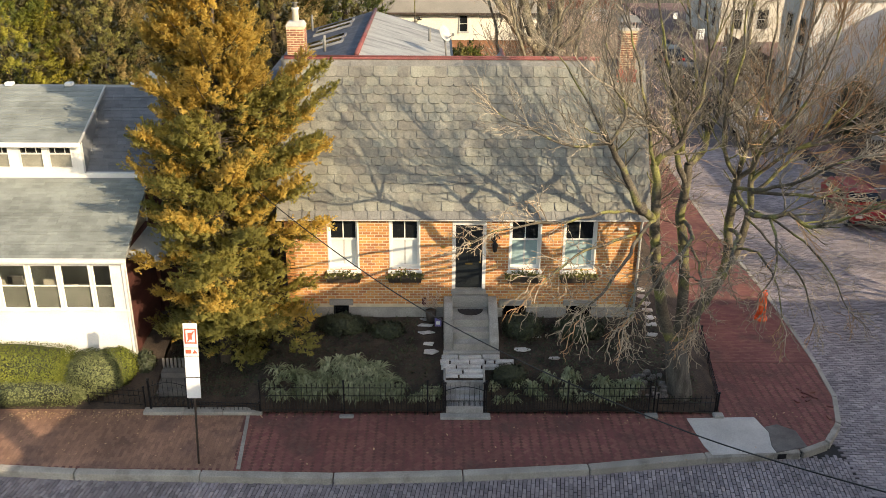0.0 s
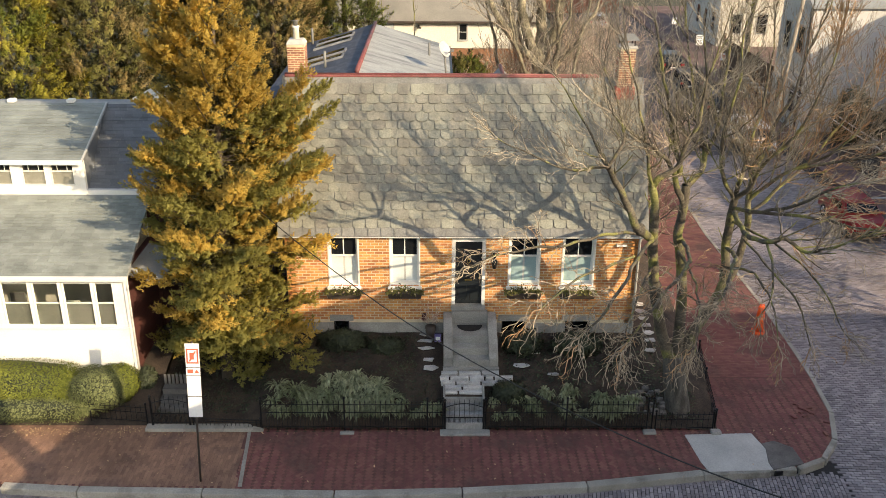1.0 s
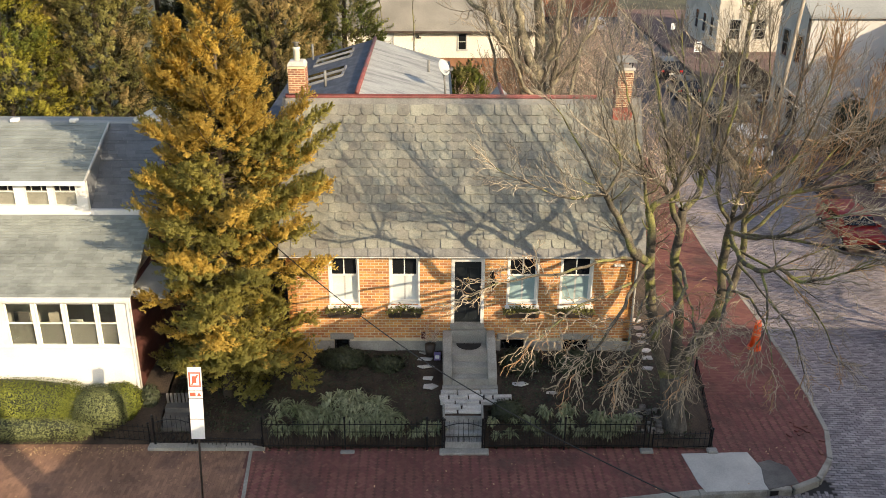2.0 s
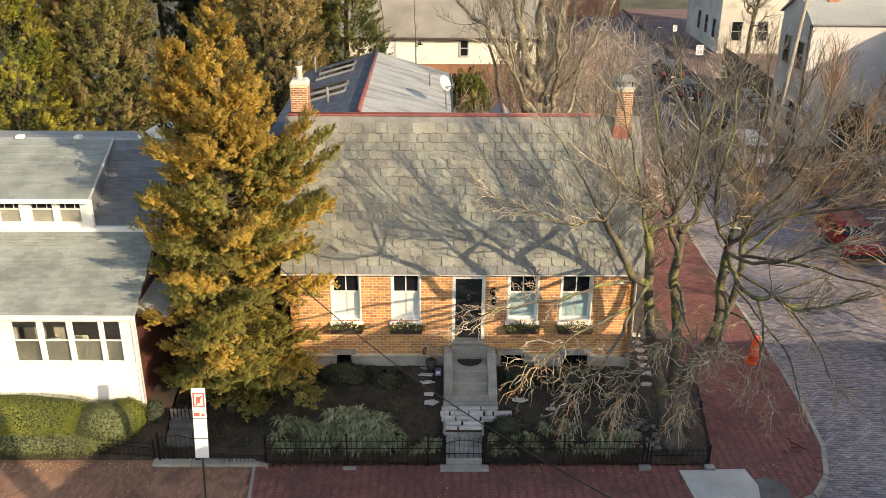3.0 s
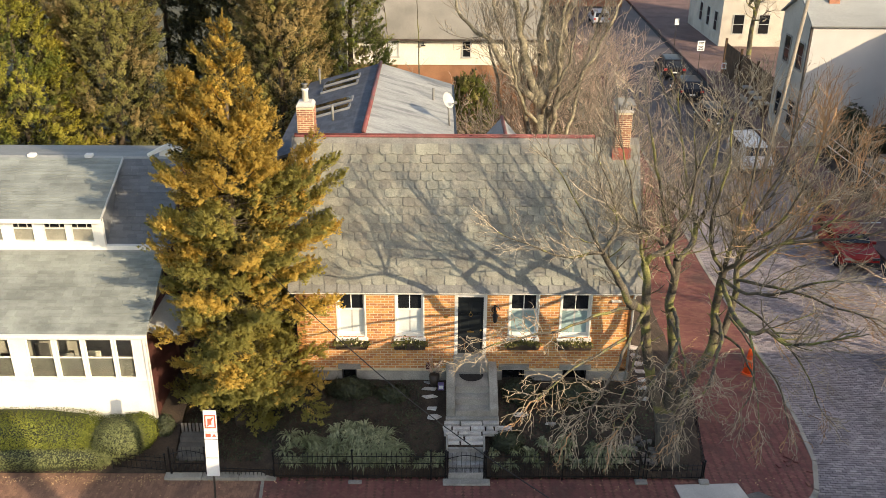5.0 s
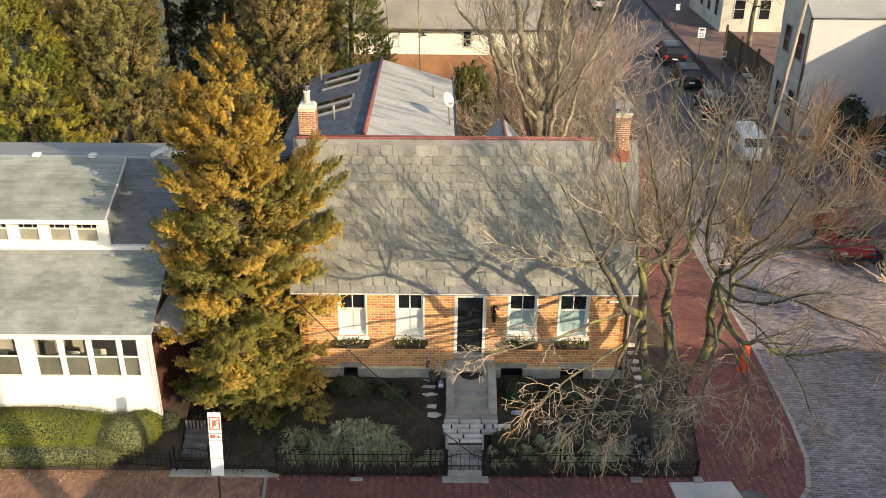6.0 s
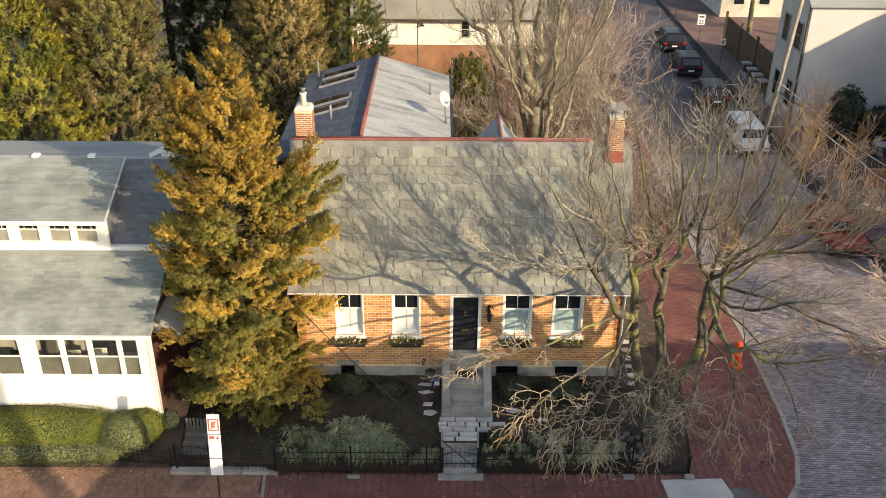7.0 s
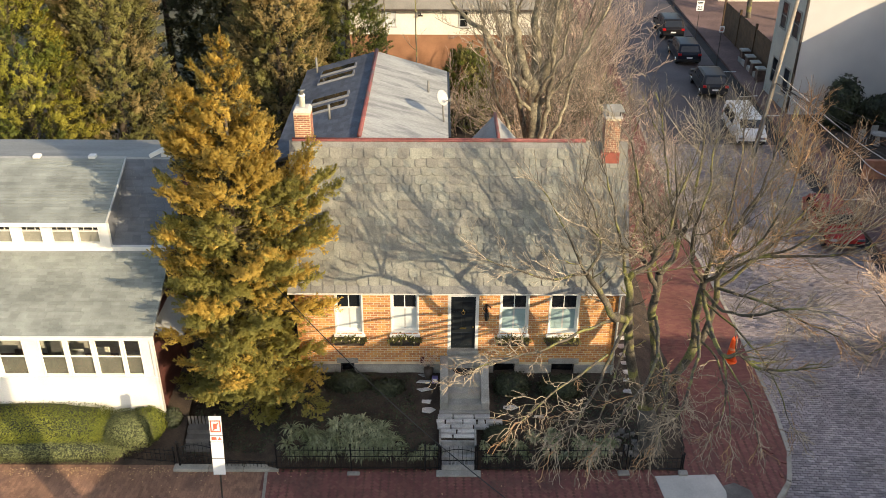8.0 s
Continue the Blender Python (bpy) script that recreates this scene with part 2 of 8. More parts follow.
silver_m = M("pale_bush_leaf", (0.165, 0.185, 0.075), 0.7, 0.3, 0.6, 8, 0.0, isl=0.35, thin=0.3)
blade_m = M("striped_grass_blade", (0.22, 0.265, 0.13), 0.7, 0.25, 1.2, 8, 0.0, tint=(0.40, 0.42, 0.26), isl=0.3, thin=0.35)
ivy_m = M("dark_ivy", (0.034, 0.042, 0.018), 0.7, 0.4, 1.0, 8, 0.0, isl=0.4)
flag_m = M("grey_flagstone", (0.47, 0.46, 0.435), 0.85, 0.22, 2.4, 30, 0.5, obj=0.22, patch=(2.2, (0.3, 0.29, 0.27), 0.58))
grey_wood_m = M("grey_wood", (0.10, 0.095, 0.088), 0.85, 0.2, 2, 25, 0.3)
blossom_m = M("cream_blossom", (0.72, 0.62, 0.40), 0.7, 0.2, 6, 30, 0.0, isl=0.3, hue=0.05)
cable_m = M("cable_black", (0.02, 0.02, 0.02), 0.6, 0.2, 3, 30, 0.0)
sign_m = M("sign_white", (0.82, 0.82, 0.80), 0.5, 0.04, 2, 20, 0.05)
signred_m = M("sign_red", (0.52, 0.13, 0.07), 0.5, 0.05, 2, 20, 0.05)
post_m = M("brown_steel_post", (0.06, 0.045, 0.035), 0.6, 0.3, 3, 30, 0.2)
wood_pole_m = M("weathered_pole", (0.30, 0.26, 0.20), 0.9, 0.25, 2, 25, 0.5, stretch=(4, 4, 0.4))
fence_wood_m = M("brown_fence_board", (0.085, 0.05, 0.026), 0.85, 0.25, 2, 25, 0.3)
tyre_m = M("tyre_rubber", (0.015, 0.015, 0.015), 0.8, 0.2, 3, 30, 0.1)
car_glass_m = glass_mat("car_glass", (0.01, 0.012, 0.014), 0.04)
tail_m = M("tail_light", (0.45, 0.01, 0.012), 0.3, 0.05, 2, 20, 0.0)
chrome_m = M("bright_metal", (0.7, 0.7, 0.7), 0.25, 0.05, 2, 20, 0.0, metal=1.0)


brick_one_m = M("orange_brick_single", (0.55, 0.25, 0.088), 0.9, 0.2, 1.2, 60, 0.4, 0.004, obj=0.22, hue=0.012)
paver_one_m = M("side_walk_brick_single", (0.185, 0.075, 0.062), 0.9, 0.2, 0.5, 40, 0.4, 0.004, obj=0.15, hue=0.012, patch=(0.6, (0.12, 0.06, 0.05), 0.55))
street_one_m = M("street_brick_single", (0.26, 0.228, 0.232), 0.7, 0.22, 0.4, 40, 0.4, 0.004, obj=0.3, hue=0.02, patch=(0.35, (0.24, 0.21, 0.205), 0.55))


def car_paint(name, col):
    return M(name, col, 0.3, 0.05, 1, 20, 0.0, spec=0.22)



# ---- ground, streets, pavements ----
KERB = [(-45, -6.0), (-12.45, -6.15), (-10.26, -6.33), (-6.78, -6.42), (-3.11, -6.53), (0.45, -6.40), (3.98, -6.13), (7.41, -5.6), (9.42, -5.44),
        (10.22, -5.45), (11.14, -5.0), (11.85, -4.05), (12.33, -2.6), (12.55, -0.5), (12.65, 2.0), (12.7, 5.5), (12.55, 12.5), (13.2, 30.0), (14.6, 62.0)]
LOT = [(11.2, 62.0), (9.4, 25.0), (9.2, 1.0), (8.42, -3.62), (-5.6, -3.72), (-9.2, -3.56), (-45, -3.3)]
ROAD_Z = -0.22


def inside(x, y, poly):
    hit, j = False, len(poly) - 1
    for i in range(len(poly)):
        (xi, yi), (xj, yj) = poly[i], poly[j]
        if (yi > y) != (yj > y) and x < (xj - xi) * (y - yi) / (yj - yi) + xi:
            hit = not hit
        j = i
    return hit


structure("ground", MB().add([(-1500, -900, -0.32), (1500, -900, -0.32), (1500, 2500, -0.32), (-1500, 2500, -0.32)], [(0, 1, 2, 3)]), grass_m,
          "dull brown winter earth reaching to the horizon")
road = structure("road", MB().add([(-60, -20, ROAD_Z - 0.03), (60, -20, ROAD_Z - 0.03), (60, 90, ROAD_Z - 0.03), (11, 90, ROAD_Z - 0.03), (11, -4, ROAD_Z - 0.03), (-60, -4, ROAD_Z - 0.03)],
                 [(0, 1, 2, 3, 4, 5)]), street_bed_m, "grey-violet brick-paved street at the corner")


def brick_boxes(mb, area, poly, angle, length, width, gap, top, jitter, keep=None, herring=False):
    """Pavers with their own edges, in rows turned by angle, over the part of area that lies in poly."""
    x0, x1, y0, y1 = area
    ca, sa = math.cos(angle), math.sin(angle)
    cx, cy = (x0 + x1) / 2, (y0 + y1) / 2
    reach = math.hypot(x1 - x0, y1 - y0) / 2 + 0.5
    rng = random.Random(7)
    spots = []
    if herring:
        w = width + gap
        n = int(reach / w) + 2
        for i in range(-n, n):
            for j in range(-n, n):
                k = (i - j) % 4
                if k == 0:
                    spots.append(((i + 1) * w, (j + 0.5) * w, 0))
                elif k == 2:
                    spots.append(((i + 0.5) * w, (j + 1) * w, 1))
    else:
        n, m = int(reach / (width + gap)) + 1, int(reach / (length + gap)) + 1
        for j in range(-n, n):
            for i in range(-m, m):
                spots.append(((i + 0.5 * (j % 2)) * (length + gap), j * (width + gap), 0))
    for u, v, turned in spots:
        x, y = cx + u * ca - v * sa, cy + u * sa + v * ca
        if not (x0 < x < x1 and y0 < y < y1) or not inside(x, y, poly) or (keep and not keep(x, y)):
            continue
        hl, hw = (length / 2, width / 2) if not turned else (width / 2, length / 2)
        z = top + rng.uniform(-jitter, jitter)
        tilt = rng.uniform(-jitter, jitter) * 0.6
        c = [(-hl, -hw), (hl, -hw), (hl, hw), (-hl, hw)]
        lo = [(x + a * ca - b * sa, y + a * sa + b * ca, top - (0.03 if jitter > 0.003 else 0.012)) for a, b in c]
        hi = [(x + a * 0.985 * ca - b * 0.975 * sa, y + a * 0.985 * sa + b * 0.975 * ca, z + (tilt if a > 0 else -tilt)) for a, b in c]
        mb.add(lo + hi, [(4, 5, 6, 7), (0, 1, 5, 4), (1, 2, 6, 5), (2, 3, 7, 6), (3, 0, 4, 7)])


def strip(line, d0, d1, z0, z1, gap=0.012, length=2.0, min_len=0.2):
    """Stones laid along a line, from d0 to d1 on its right hand: a list of meshes."""
    out = []
    for (ax, ay), (bx, by) in zip(line, line[1:]):
        a, b = Vector((ax, ay)), Vector((bx, by))
        n = max(1, round((b - a).length / length))
        for k in range(n):
            p, q = a.lerp(b, k / n), a.lerp(b, (k + 1) / n)
            d = (q - p).normalized()
            p, q = p + d * gap, q - d * gap
            r = Vector((d.y, -d.x))
            pts = [p + r * d0, q + r * d0, q + r * d1, p + r * d1]
            out.append(MB().hexa([(*c, z0) for c in (pts[3], pts[2], pts[1], pts[0])] + [(*c, z1 - (0.02 if i < 2 else 0)) for i, c in enumerate((pts[3], pts[2], pts[1], pts[0]))]))
    return out


PAVED = KERB + LOT
pavement = structure("pavement", MB().add([(x, y, -0.005) for x, y in PAVED] + [(x, y, -0.3) for x, y in PAVED],
                     [tuple(range(len(PAVED)))] + [(i, i + len(PAVED), (i + 1) % len(PAVED) + len(PAVED), (i + 1) % len(PAVED)) for i in range(len(PAVED))]), grout_m,
                     "red brick pavement rounding the street corner")
RAMP = [(7.36, -3.88), (9.45, -3.80), (9.62, -4.6), (9.47, -5.3), (9.5, -5.62), (7.62, -5.72), (7.5, -5.3)]
LID = [(9.56, -4.35), (10.0, -4.2), (10.45, -4.55), (10.5, -5.35), (9.5, -5.62), (9.47, -5.3), (9.62, -4.6)]


def lit_free(x, y):
    return not inside(x, y, RAMP) and not inside(x, y, LID)


mb = MB()
UNDER = KERB + [(11.2, 62.0), (9.2, 25.0), (9.0, 1.0), (8.25, -3.3), (-5.6, -3.35), (-9.2, -3.2), (-45, -2.9)]
brick_boxes(mb, (-5.9, 12.7, -6.6, -0.5), UNDER, radians(45), 0.2, 0.096, 0.004, 0.0, 0.0008, lambda x, y: lit_free(x, y) and x > -5.86 - 0.08 * (y + 6.4), True)
mb = single_out(mb, "paver", paver_one_m, pavement, lambda x, y, z: -0.9 < x < 2.4 and -6.3 < y < -4.4)
tagged(part("paver", mb, paver_m, pavement), kind="stuff")
mb = MB()
brick_boxes(mb, (-17, -5.5, -6.6, -2.8), UNDER, radians(90), 0.2, 0.096, 0.004, 0.0, 0.001, lambda x, y: x < -5.9 - 0.08 * (y + 6.4))
tagged(part("paver", mb, paver_left_m, pavement), kind="stuff")
mb = MB()
brick_boxes(mb, (8.2, 13, -0.5, 30), UNDER, 0, 0.2, 0.096, 0.004, 0.0, 0.0008)
tagged(part("paver", mb, paver_m, pavement), kind="stuff")
for mb in strip(KERB[1:9], 0.0, 0.25, -0.32, 0.012, length=3.6):
    part("kerb_stone", mb, kerb_m, pavement, "pale grey kerb stone", bevel=0.02)
for mb in strip(KERB[8:18], 0.0, 0.17, -0.32, 0.012, length=1.5):
    part("kerb_stone", mb, kerb_m, pavement, "pale grey kerb stone", bevel=0.02)
ROADAREA = [(-60, -20), (60, -20), (60, 90), (14.8, 90), (14.6, 62)] + KERB[::-1][1:]
mb = MB()
brick_boxes(mb, (-15, 11.5, -9.2, -5.5), ROADAREA, radians(82), 0.22, 0.095, 0.02, ROAD_Z, 0.008)
mb = single_out(mb, "street_brick", street_one_m, road, lambda x, y, z: 3.0 < x < 7.6 and y > -8.2)
tagged(part("street_brick", mb, street_m, road), kind="stuff")
mb = MB()
brick_boxes(mb, (11.5, 21.3, -9.5, 26), ROADAREA, radians(-3), 0.22, 0.1, 0.02, ROAD_Z, 0.008)
tagged(part("street_brick", mb, street_m, road), kind="stuff")
mark_m = M("worn_white_road_paint", (0.5, 0.49, 0.46), 0.8, 0.25, 4, 30, 0.2)
for x0, x1, y, yy in ((21.6, 22.9, 40.0, 40.05), (21.5, 22.9, 34.4, 34.6), (21.9, 23.4, 30.6, 30.7), (22.1, 23.9, 17.7, 17.8)):
    structure("parking_mark", MB().hexa([(x0, y, -0.06), (x1, yy, -0.06), (x1, yy + 0.14, -0.06), (x0, y + 0.14, -0.06), (x0, y, -0.05), (x1, yy, -0.05), (x1, yy + 0.14, -0.05), (x0, y + 0.14, -0.05)]), mark_m, "worn white parking bay mark", "road mark")
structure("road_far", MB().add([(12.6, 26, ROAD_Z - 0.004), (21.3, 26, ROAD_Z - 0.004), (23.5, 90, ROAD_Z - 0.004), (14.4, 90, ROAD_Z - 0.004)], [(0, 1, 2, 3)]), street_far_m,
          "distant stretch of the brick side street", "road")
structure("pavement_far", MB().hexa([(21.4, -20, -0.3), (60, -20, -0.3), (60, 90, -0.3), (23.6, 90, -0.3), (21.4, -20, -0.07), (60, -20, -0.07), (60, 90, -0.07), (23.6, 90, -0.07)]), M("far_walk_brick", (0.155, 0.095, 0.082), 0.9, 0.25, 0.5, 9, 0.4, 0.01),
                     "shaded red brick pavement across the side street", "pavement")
ramp = solo("concrete_slab", MB().prism([(x, y, -0.02) for x, y in RAMP], (0, 0, 0.035)), concrete_m, "pale square concrete slab let into the brick pavement", "slab", bevel=0.008)
ramp["kind"] = "structure"
lid = thing("storm_drain", (10.0, -5.0, 0), "dark concrete storm drain cover at the kerb", "drain")
part("cover", MB().prism([(x, y, -0.02) for x, y in LID], (0, 0, 0.045)), M("dark_concrete", (0.13, 0.12, 0.11), 0.9, 0.25, 2, 30, 0.4), lid, bevel=0.01)
part("inlet_mouth", MB().hexa([(9.55, -5.66, -0.2), (10.45, -5.5, -0.2), (10.45, -5.44, -0.2), (9.55, -5.6, -0.2), (9.55, -5.66, -0.04), (10.45, -5.5, -0.04), (10.45, -5.44, -0.04), (9.55, -5.6, -0.04)]), black_iron_m, lid)


# ---- front garden ----
def soil_z(x, y):
    """Height of the raised front garden."""
    pts = [(-3.75, 0.05), (-3.3, 0.28), (-2.35, 0.9), (-1.5, 1.08), (0.0, 1.5), (6.0, 1.5), (40.0, 0.6)]
    z = pts[0][1]
    for (a, za), (b, zb) in zip(pts, pts[1:]):
        if y >= a:
            z = za + (zb - za) * min(1, (y - a) / (b - a))
    if x > 6.6:
        z *= max(0.0, 1 - (x - 6.6) / 2.6) ** 0.8
    if x < -5.6:
        k = min(1, (-5.6 - x) / 0.7)
        z = z * (1 - k) + k * (0.04 + 0.8 * max(0, min(1, (y + 3.6) / 5)))
    return z + 0.05 * noise.noise(Vector((x * 1.3, y * 1.3, 0)))


def terrain(name, x0, x1, y0, y1, nx, ny, fn, material, label):
    mb = MB()
    for j in range(ny + 1):
        for i in range(nx + 1):
            x, y = x0 + (x1 - x0) * i / nx, y0 + (y1 - y0) * j / ny
            mb.v.append((x, y, fn(x, y)))
    for j in range(ny):
        for i in range(nx):
            a = j * (nx + 1) + i
            mb.f.append((a, a + 1, a + nx + 2, a + nx + 1))
    return structure(name, mb, material, label, "ground", smooth=True)


def garden_z(x, y):
    edge = 8.45 + 0.75 * max(0, min(1, (y + 3.6) / 4.6)) + max(0, y - 1) * 0.012
    return soil_z(x, y) if x < edge else -0.1


terrain("garden_soil", -9.2, 10.2, -3.66, 30, 97, 110, garden_z, soil_m, "dark mulched earth of the raised front garden")
terrain("neighbour_soil", -40, -9.1, -3.4, 30, 40, 60, lambda x, y: 0.02 + 0.9 * max(0, min(1, (y + 3.2) / 2.2)), soil_m, "dark earth round the white house")
terrain("far_yard_soil", -60, 12.5, 29.9, 90, 20, 16, lambda x, y: 0.4, grass_m, "dull winter ground of the back yards")

# ---- main brick house ----
HX0, HX1, RIDGE_Y, RIDGE_Z, EAVE_Y, EAVE_Z = -5.2, 6.4, 2.72, 9.62, -0.17, 5.08
PITCH = math.atan2(RIDGE_Z - EAVE_Z, RIDGE_Y - EAVE_Y)
BACK_Y = 2 * RIDGE_Y - EAVE_Y - 0.2
house = thing("brick_house", (0.6, 2.7, 1.2), "orange brick cottage with steep slate roof and red ridge", "house", kind="")
WINDOWS = [(-3.82, -2.80, 3.2, 5.0), (-1.81, -0.80, 3.2, 5.0), (2.10, 3.15, 3.2, 5.0), (3.86, 4.95, 3.2, 5.0)]
DOOR = (0.25, 1.35, 2.36, 5.0)
CELLARS = [(-3.72, -3.2, 1.3, 1.92), (1.95, 2.75, 1.3, 1.92), (4.1, 4.95, 1.3, 1.92)]


def wall_cells(mb, x0, x1, z0, z1, y0, y1, holes):
    """A wall in the xz plane, left open at holes."""
    xs = sorted({x0, x1, *[min(max(h[i], x0), x1) for h in holes for i in (0, 1)]})
    zs = sorted({z0, z1, *[min(max(h[i], z0), z1) for h in holes for i in (2, 3)]})
    nx, nz = len(xs), len(zs)
    solid = {(i, k): not any(h[0] < (xs[i] + xs[i + 1]) / 2 < h[1] and h[2] < (zs[k] + zs[k + 1]) / 2 < h[3] for h in holes) for i in range(nx - 1) for k in range(nz - 1)}
    at = lambda i, k, back: 2 * (k * nx + i) + back
    faces = []
    for (i, k), full in solid.items():
        if not full:
            continue
        faces.append((at(i, k, 0), at(i + 1, k, 0), at(i + 1, k + 1, 0), at(i, k + 1, 0)))
        faces.append((at(i, k + 1, 1), at(i + 1, k + 1, 1), at(i + 1, k, 1), at(i, k, 1)))
        for di, dk, p, q in ((-1, 0, (i, k + 1), (i, k)), (1, 0, (i + 1, k), (i + 1, k + 1)), (0, -1, (i, k), (i + 1, k)), (0, 1, (i + 1, k + 1), (i, k + 1))):
            if not solid.get((i + di, k + dk), False):
                faces.append((at(*q, 0), at(*p, 0), at(*p, 1), at(*q, 1)))
    mb.add([(x, y, z) for z in zs for x in xs for y in (y0, y1)], faces)


def brick_skin(mb, o, u, n, width, z0, z1, holes=(), length=0.235, course=0.1, joint=0.025, proud=0.012, seed=1):
    """Bricks in running bond on the plane through o along u, standing out along n."""
    o, u, n = Vector(o), Vector(u), Vector(n)
    rng = random.Random(seed)
    rows = int((z1 - z0) / course)
    for r in range(rows):
        za, zb = z0 + r * course + joint / 2, z0 + (r + 1) * course - joint / 2
        zm = (za + zb) / 2
        cuts = sorted((h[0], h[1]) for h in holes if h[2] < zm < h[3])
        free, s = [], 0.0
        for a, b in cuts:
            free.append((s, a))
            s = max(s, b)
        free.append((s, width))
        for a, b in free:
            x = a - (length + joint) * 0.5 * (r % 2)
            while x < b:
                p, q = max(x, a) + joint / 2, min(x + length + joint, b) - joint / 2
                if q - p > 0.03:
                    out = proud + rng.uniform(-0.003, 0.003)
                    e = 0.003
                    lo = [o + u * c + Vector((0, 0, z - o.z)) for c, z in ((p, za), (q, za), (q, zb), (p, zb))]
                    hi = [o + u * c + n * out + Vector((0, 0, z - o.z)) for c, z in ((p + e, za + e), (q - e, za + e), (q - e, zb - e), (p + e, zb - e))]
                    mb.add(lo + hi, [(4, 5, 6, 7), (0, 1, 5, 4), (1, 2, 6, 5), (2, 3, 7, 6), (3, 0, 4, 7)])
                x += length + joint


holes = WINDOWS + [DOOR] + CELLARS
mb = MB()
wall_cells(mb, HX0, HX1, 1.0, 5.05, 0.0, 0.3, holes)
wall = part("wall", mb, mortar_m, house, "pale mortar behind the orange facing bricks")
mb = MB()
brick_skin(mb, (HX0, 0, 1.95), (1, 0, 0), (0, -1, 0), HX1 - HX0, 1.95, 5.0, [(h[0] - HX0, h[1] - HX0, h[2], h[3]) for h in holes])
mb = single_out(mb, "brick", brick_one_m, wall, lambda x, y, z: -0.8 < x < 2.1 and z > 2.0)
tagged(part("brick", mb, brick_m, wall), kind="stuff")
mb = MB()
mb.prism([(HX1, 0.3, 1.0), (HX1, BACK_Y, 1.0), (HX1, BACK_Y, 5.05), (HX1, RIDGE_Y, RIDGE_Z - 0.2), (HX1, 0.0, 5.05), (HX1, 0.0, 1.0)], (-0.3, 0, 0))
mb.prism([(HX0, 0.3, 1.0), (HX0, BACK_Y, 1.0), (HX0, BACK_Y, 5.05), (HX0, RIDGE_Y, RIDGE_Z - 0.2), (HX0, 0.0, 5.05), (HX0, 0.0, 1.0)][::-1], (0.3, 0, 0))
mb.box(HX0, HX1, BACK_Y - 0.3, BACK_Y, 1.0, 5.05)
side = part("side_wall", mb, brick_m, house)
mb = MB()
wall_cells(mb, HX0 - 0.02, HX1 + 0.02, 1.0, 1.84, -0.05, -0.003, CELLARS)
part("foundation", mb, stone_m, house, "grey limestone foundation course")
for x0, x1, z0, z1 in CELLARS:
    part("lintel", MB().box(x0 - 0.12, x1 + 0.15, -0.075, 0.1, z1, z1 + 0.21), stone_m, house, "pale stone cellar lintel", bevel=0.012)
    cw = part("cellar_window", MB().box(x0, x1, 0.12, 0.16, z0, z1), glass_m, house, "dark cellar window")
    part("frame", MB().box(x0, x0 + 0.05, 0.06, 0.12, z0, z1).box(x1 - 0.05, x1, 0.06, 0.12, z0, z1).box(x0 + 0.05, x1 - 0.05, 0.06, 0.12, z1 - 0.05, z1), black_iron_m, cw)


def sash_window(x0, x1, z0, z1, lower, shade_label, drop):
    w = part("window", MB().box(x0, x0 + 0.05, -0.016, 0.28, z0, z1).box(x1 - 0.05, x1, -0.016, 0.28, z0, z1).box(x0 + 0.05, x1 - 0.05, -0.016, 0.28, z1 - 0.05, z1).box(x0 + 0.05, x1 - 0.05, 0.0, 0.28, z0, z0 + 0.06),
             white_m, house, "white painted sash window with pale blinds", bevel=0.006)
    a, b = x0 + 0.05, x1 - 0.05
    zm = z0 + (z1 - z0) * 0.585
    part("sill", MB().hexa([(x0 - 0.05, -0.11, z0 - 0.08), (x1 + 0.05, -0.11, z0 - 0.08), (x1 + 0.05, 0.0, z0 - 0.08), (x0 - 0.05, 0.0, z0 - 0.08), (x0 - 0.05, -0.11, z0 - 0.01), (x1 + 0.05, -0.11, z0 - 0.01), (x1 + 0.05, 0.0, z0 + 0.015), (x0 - 0.05, 0.0, z0 + 0.015)]), white_m, w, bevel=0.006)
    mid = (a + b) / 2
    f = MB().box(a, a + 0.06, 0.13, 0.17, zm, z1 - 0.05).box(b - 0.06, b, 0.13, 0.17, zm, z1 - 0.05).box(a + 0.06, b - 0.06, 0.13, 0.17, z1 - 0.11, z1 - 0.05).box(a, b, 0.125, 0.17, zm - 0.03, zm + 0.03).box(mid - 0.018, mid + 0.018, 0.135, 0.17, zm + 0.03, z1 - 0.11)
    part("upper_sash", f, white_m, w)
    part("pane", MB().box(a + 0.06, b - 0.06, 0.15, 0.156, zm + 0.03, z1 - 0.11), glass_m, w, "dark upper window pane")
    f = MB().box(a, a + 0.06, 0.17, 0.21, z0 + 0.06, zm - 0.03).box(b - 0.06, b, 0.17, 0.21, z0 + 0.06, zm - 0.03).box(a + 0.06, b - 0.06, 0.17, 0.21, z0 + 0.06, z0 + 0.13)
    part("lower_sash", f, white_m, w)
    part("blind", MB().box(a + 0.06, mid - 0.03, 0.195, 0.205, z0 + 0.13, zm - 0.03), lower, w, shade_label)
    part("blind", MB().box(mid + 0.03, b - 0.06, 0.195, 0.205, z0 + 0.13, zm - 0.03), lower, w, shade_label)
    part("blind_gap", MB().box(mid - 0.03, mid + 0.03, 0.2, 0.21, z0 + 0.13, zm - 0.03), grey_paint_m, w, "grey gap between the blinds")
    part("room_dark", MB().box(x0 + 0.05, x1 - 0.05, 0.24, 0.29, z0 + 0.06, z1 - 0.05), black_iron_m, w, "dim room behind the window")


for k, (x0, x1, z0, z1) in enumerate(WINDOWS):
    sash_window(x0, x1, z0, z1, blind_m if k < 2 else teal_blind_m, "pale drawn blind" if k < 2 else "pale teal window shade", 0.5)

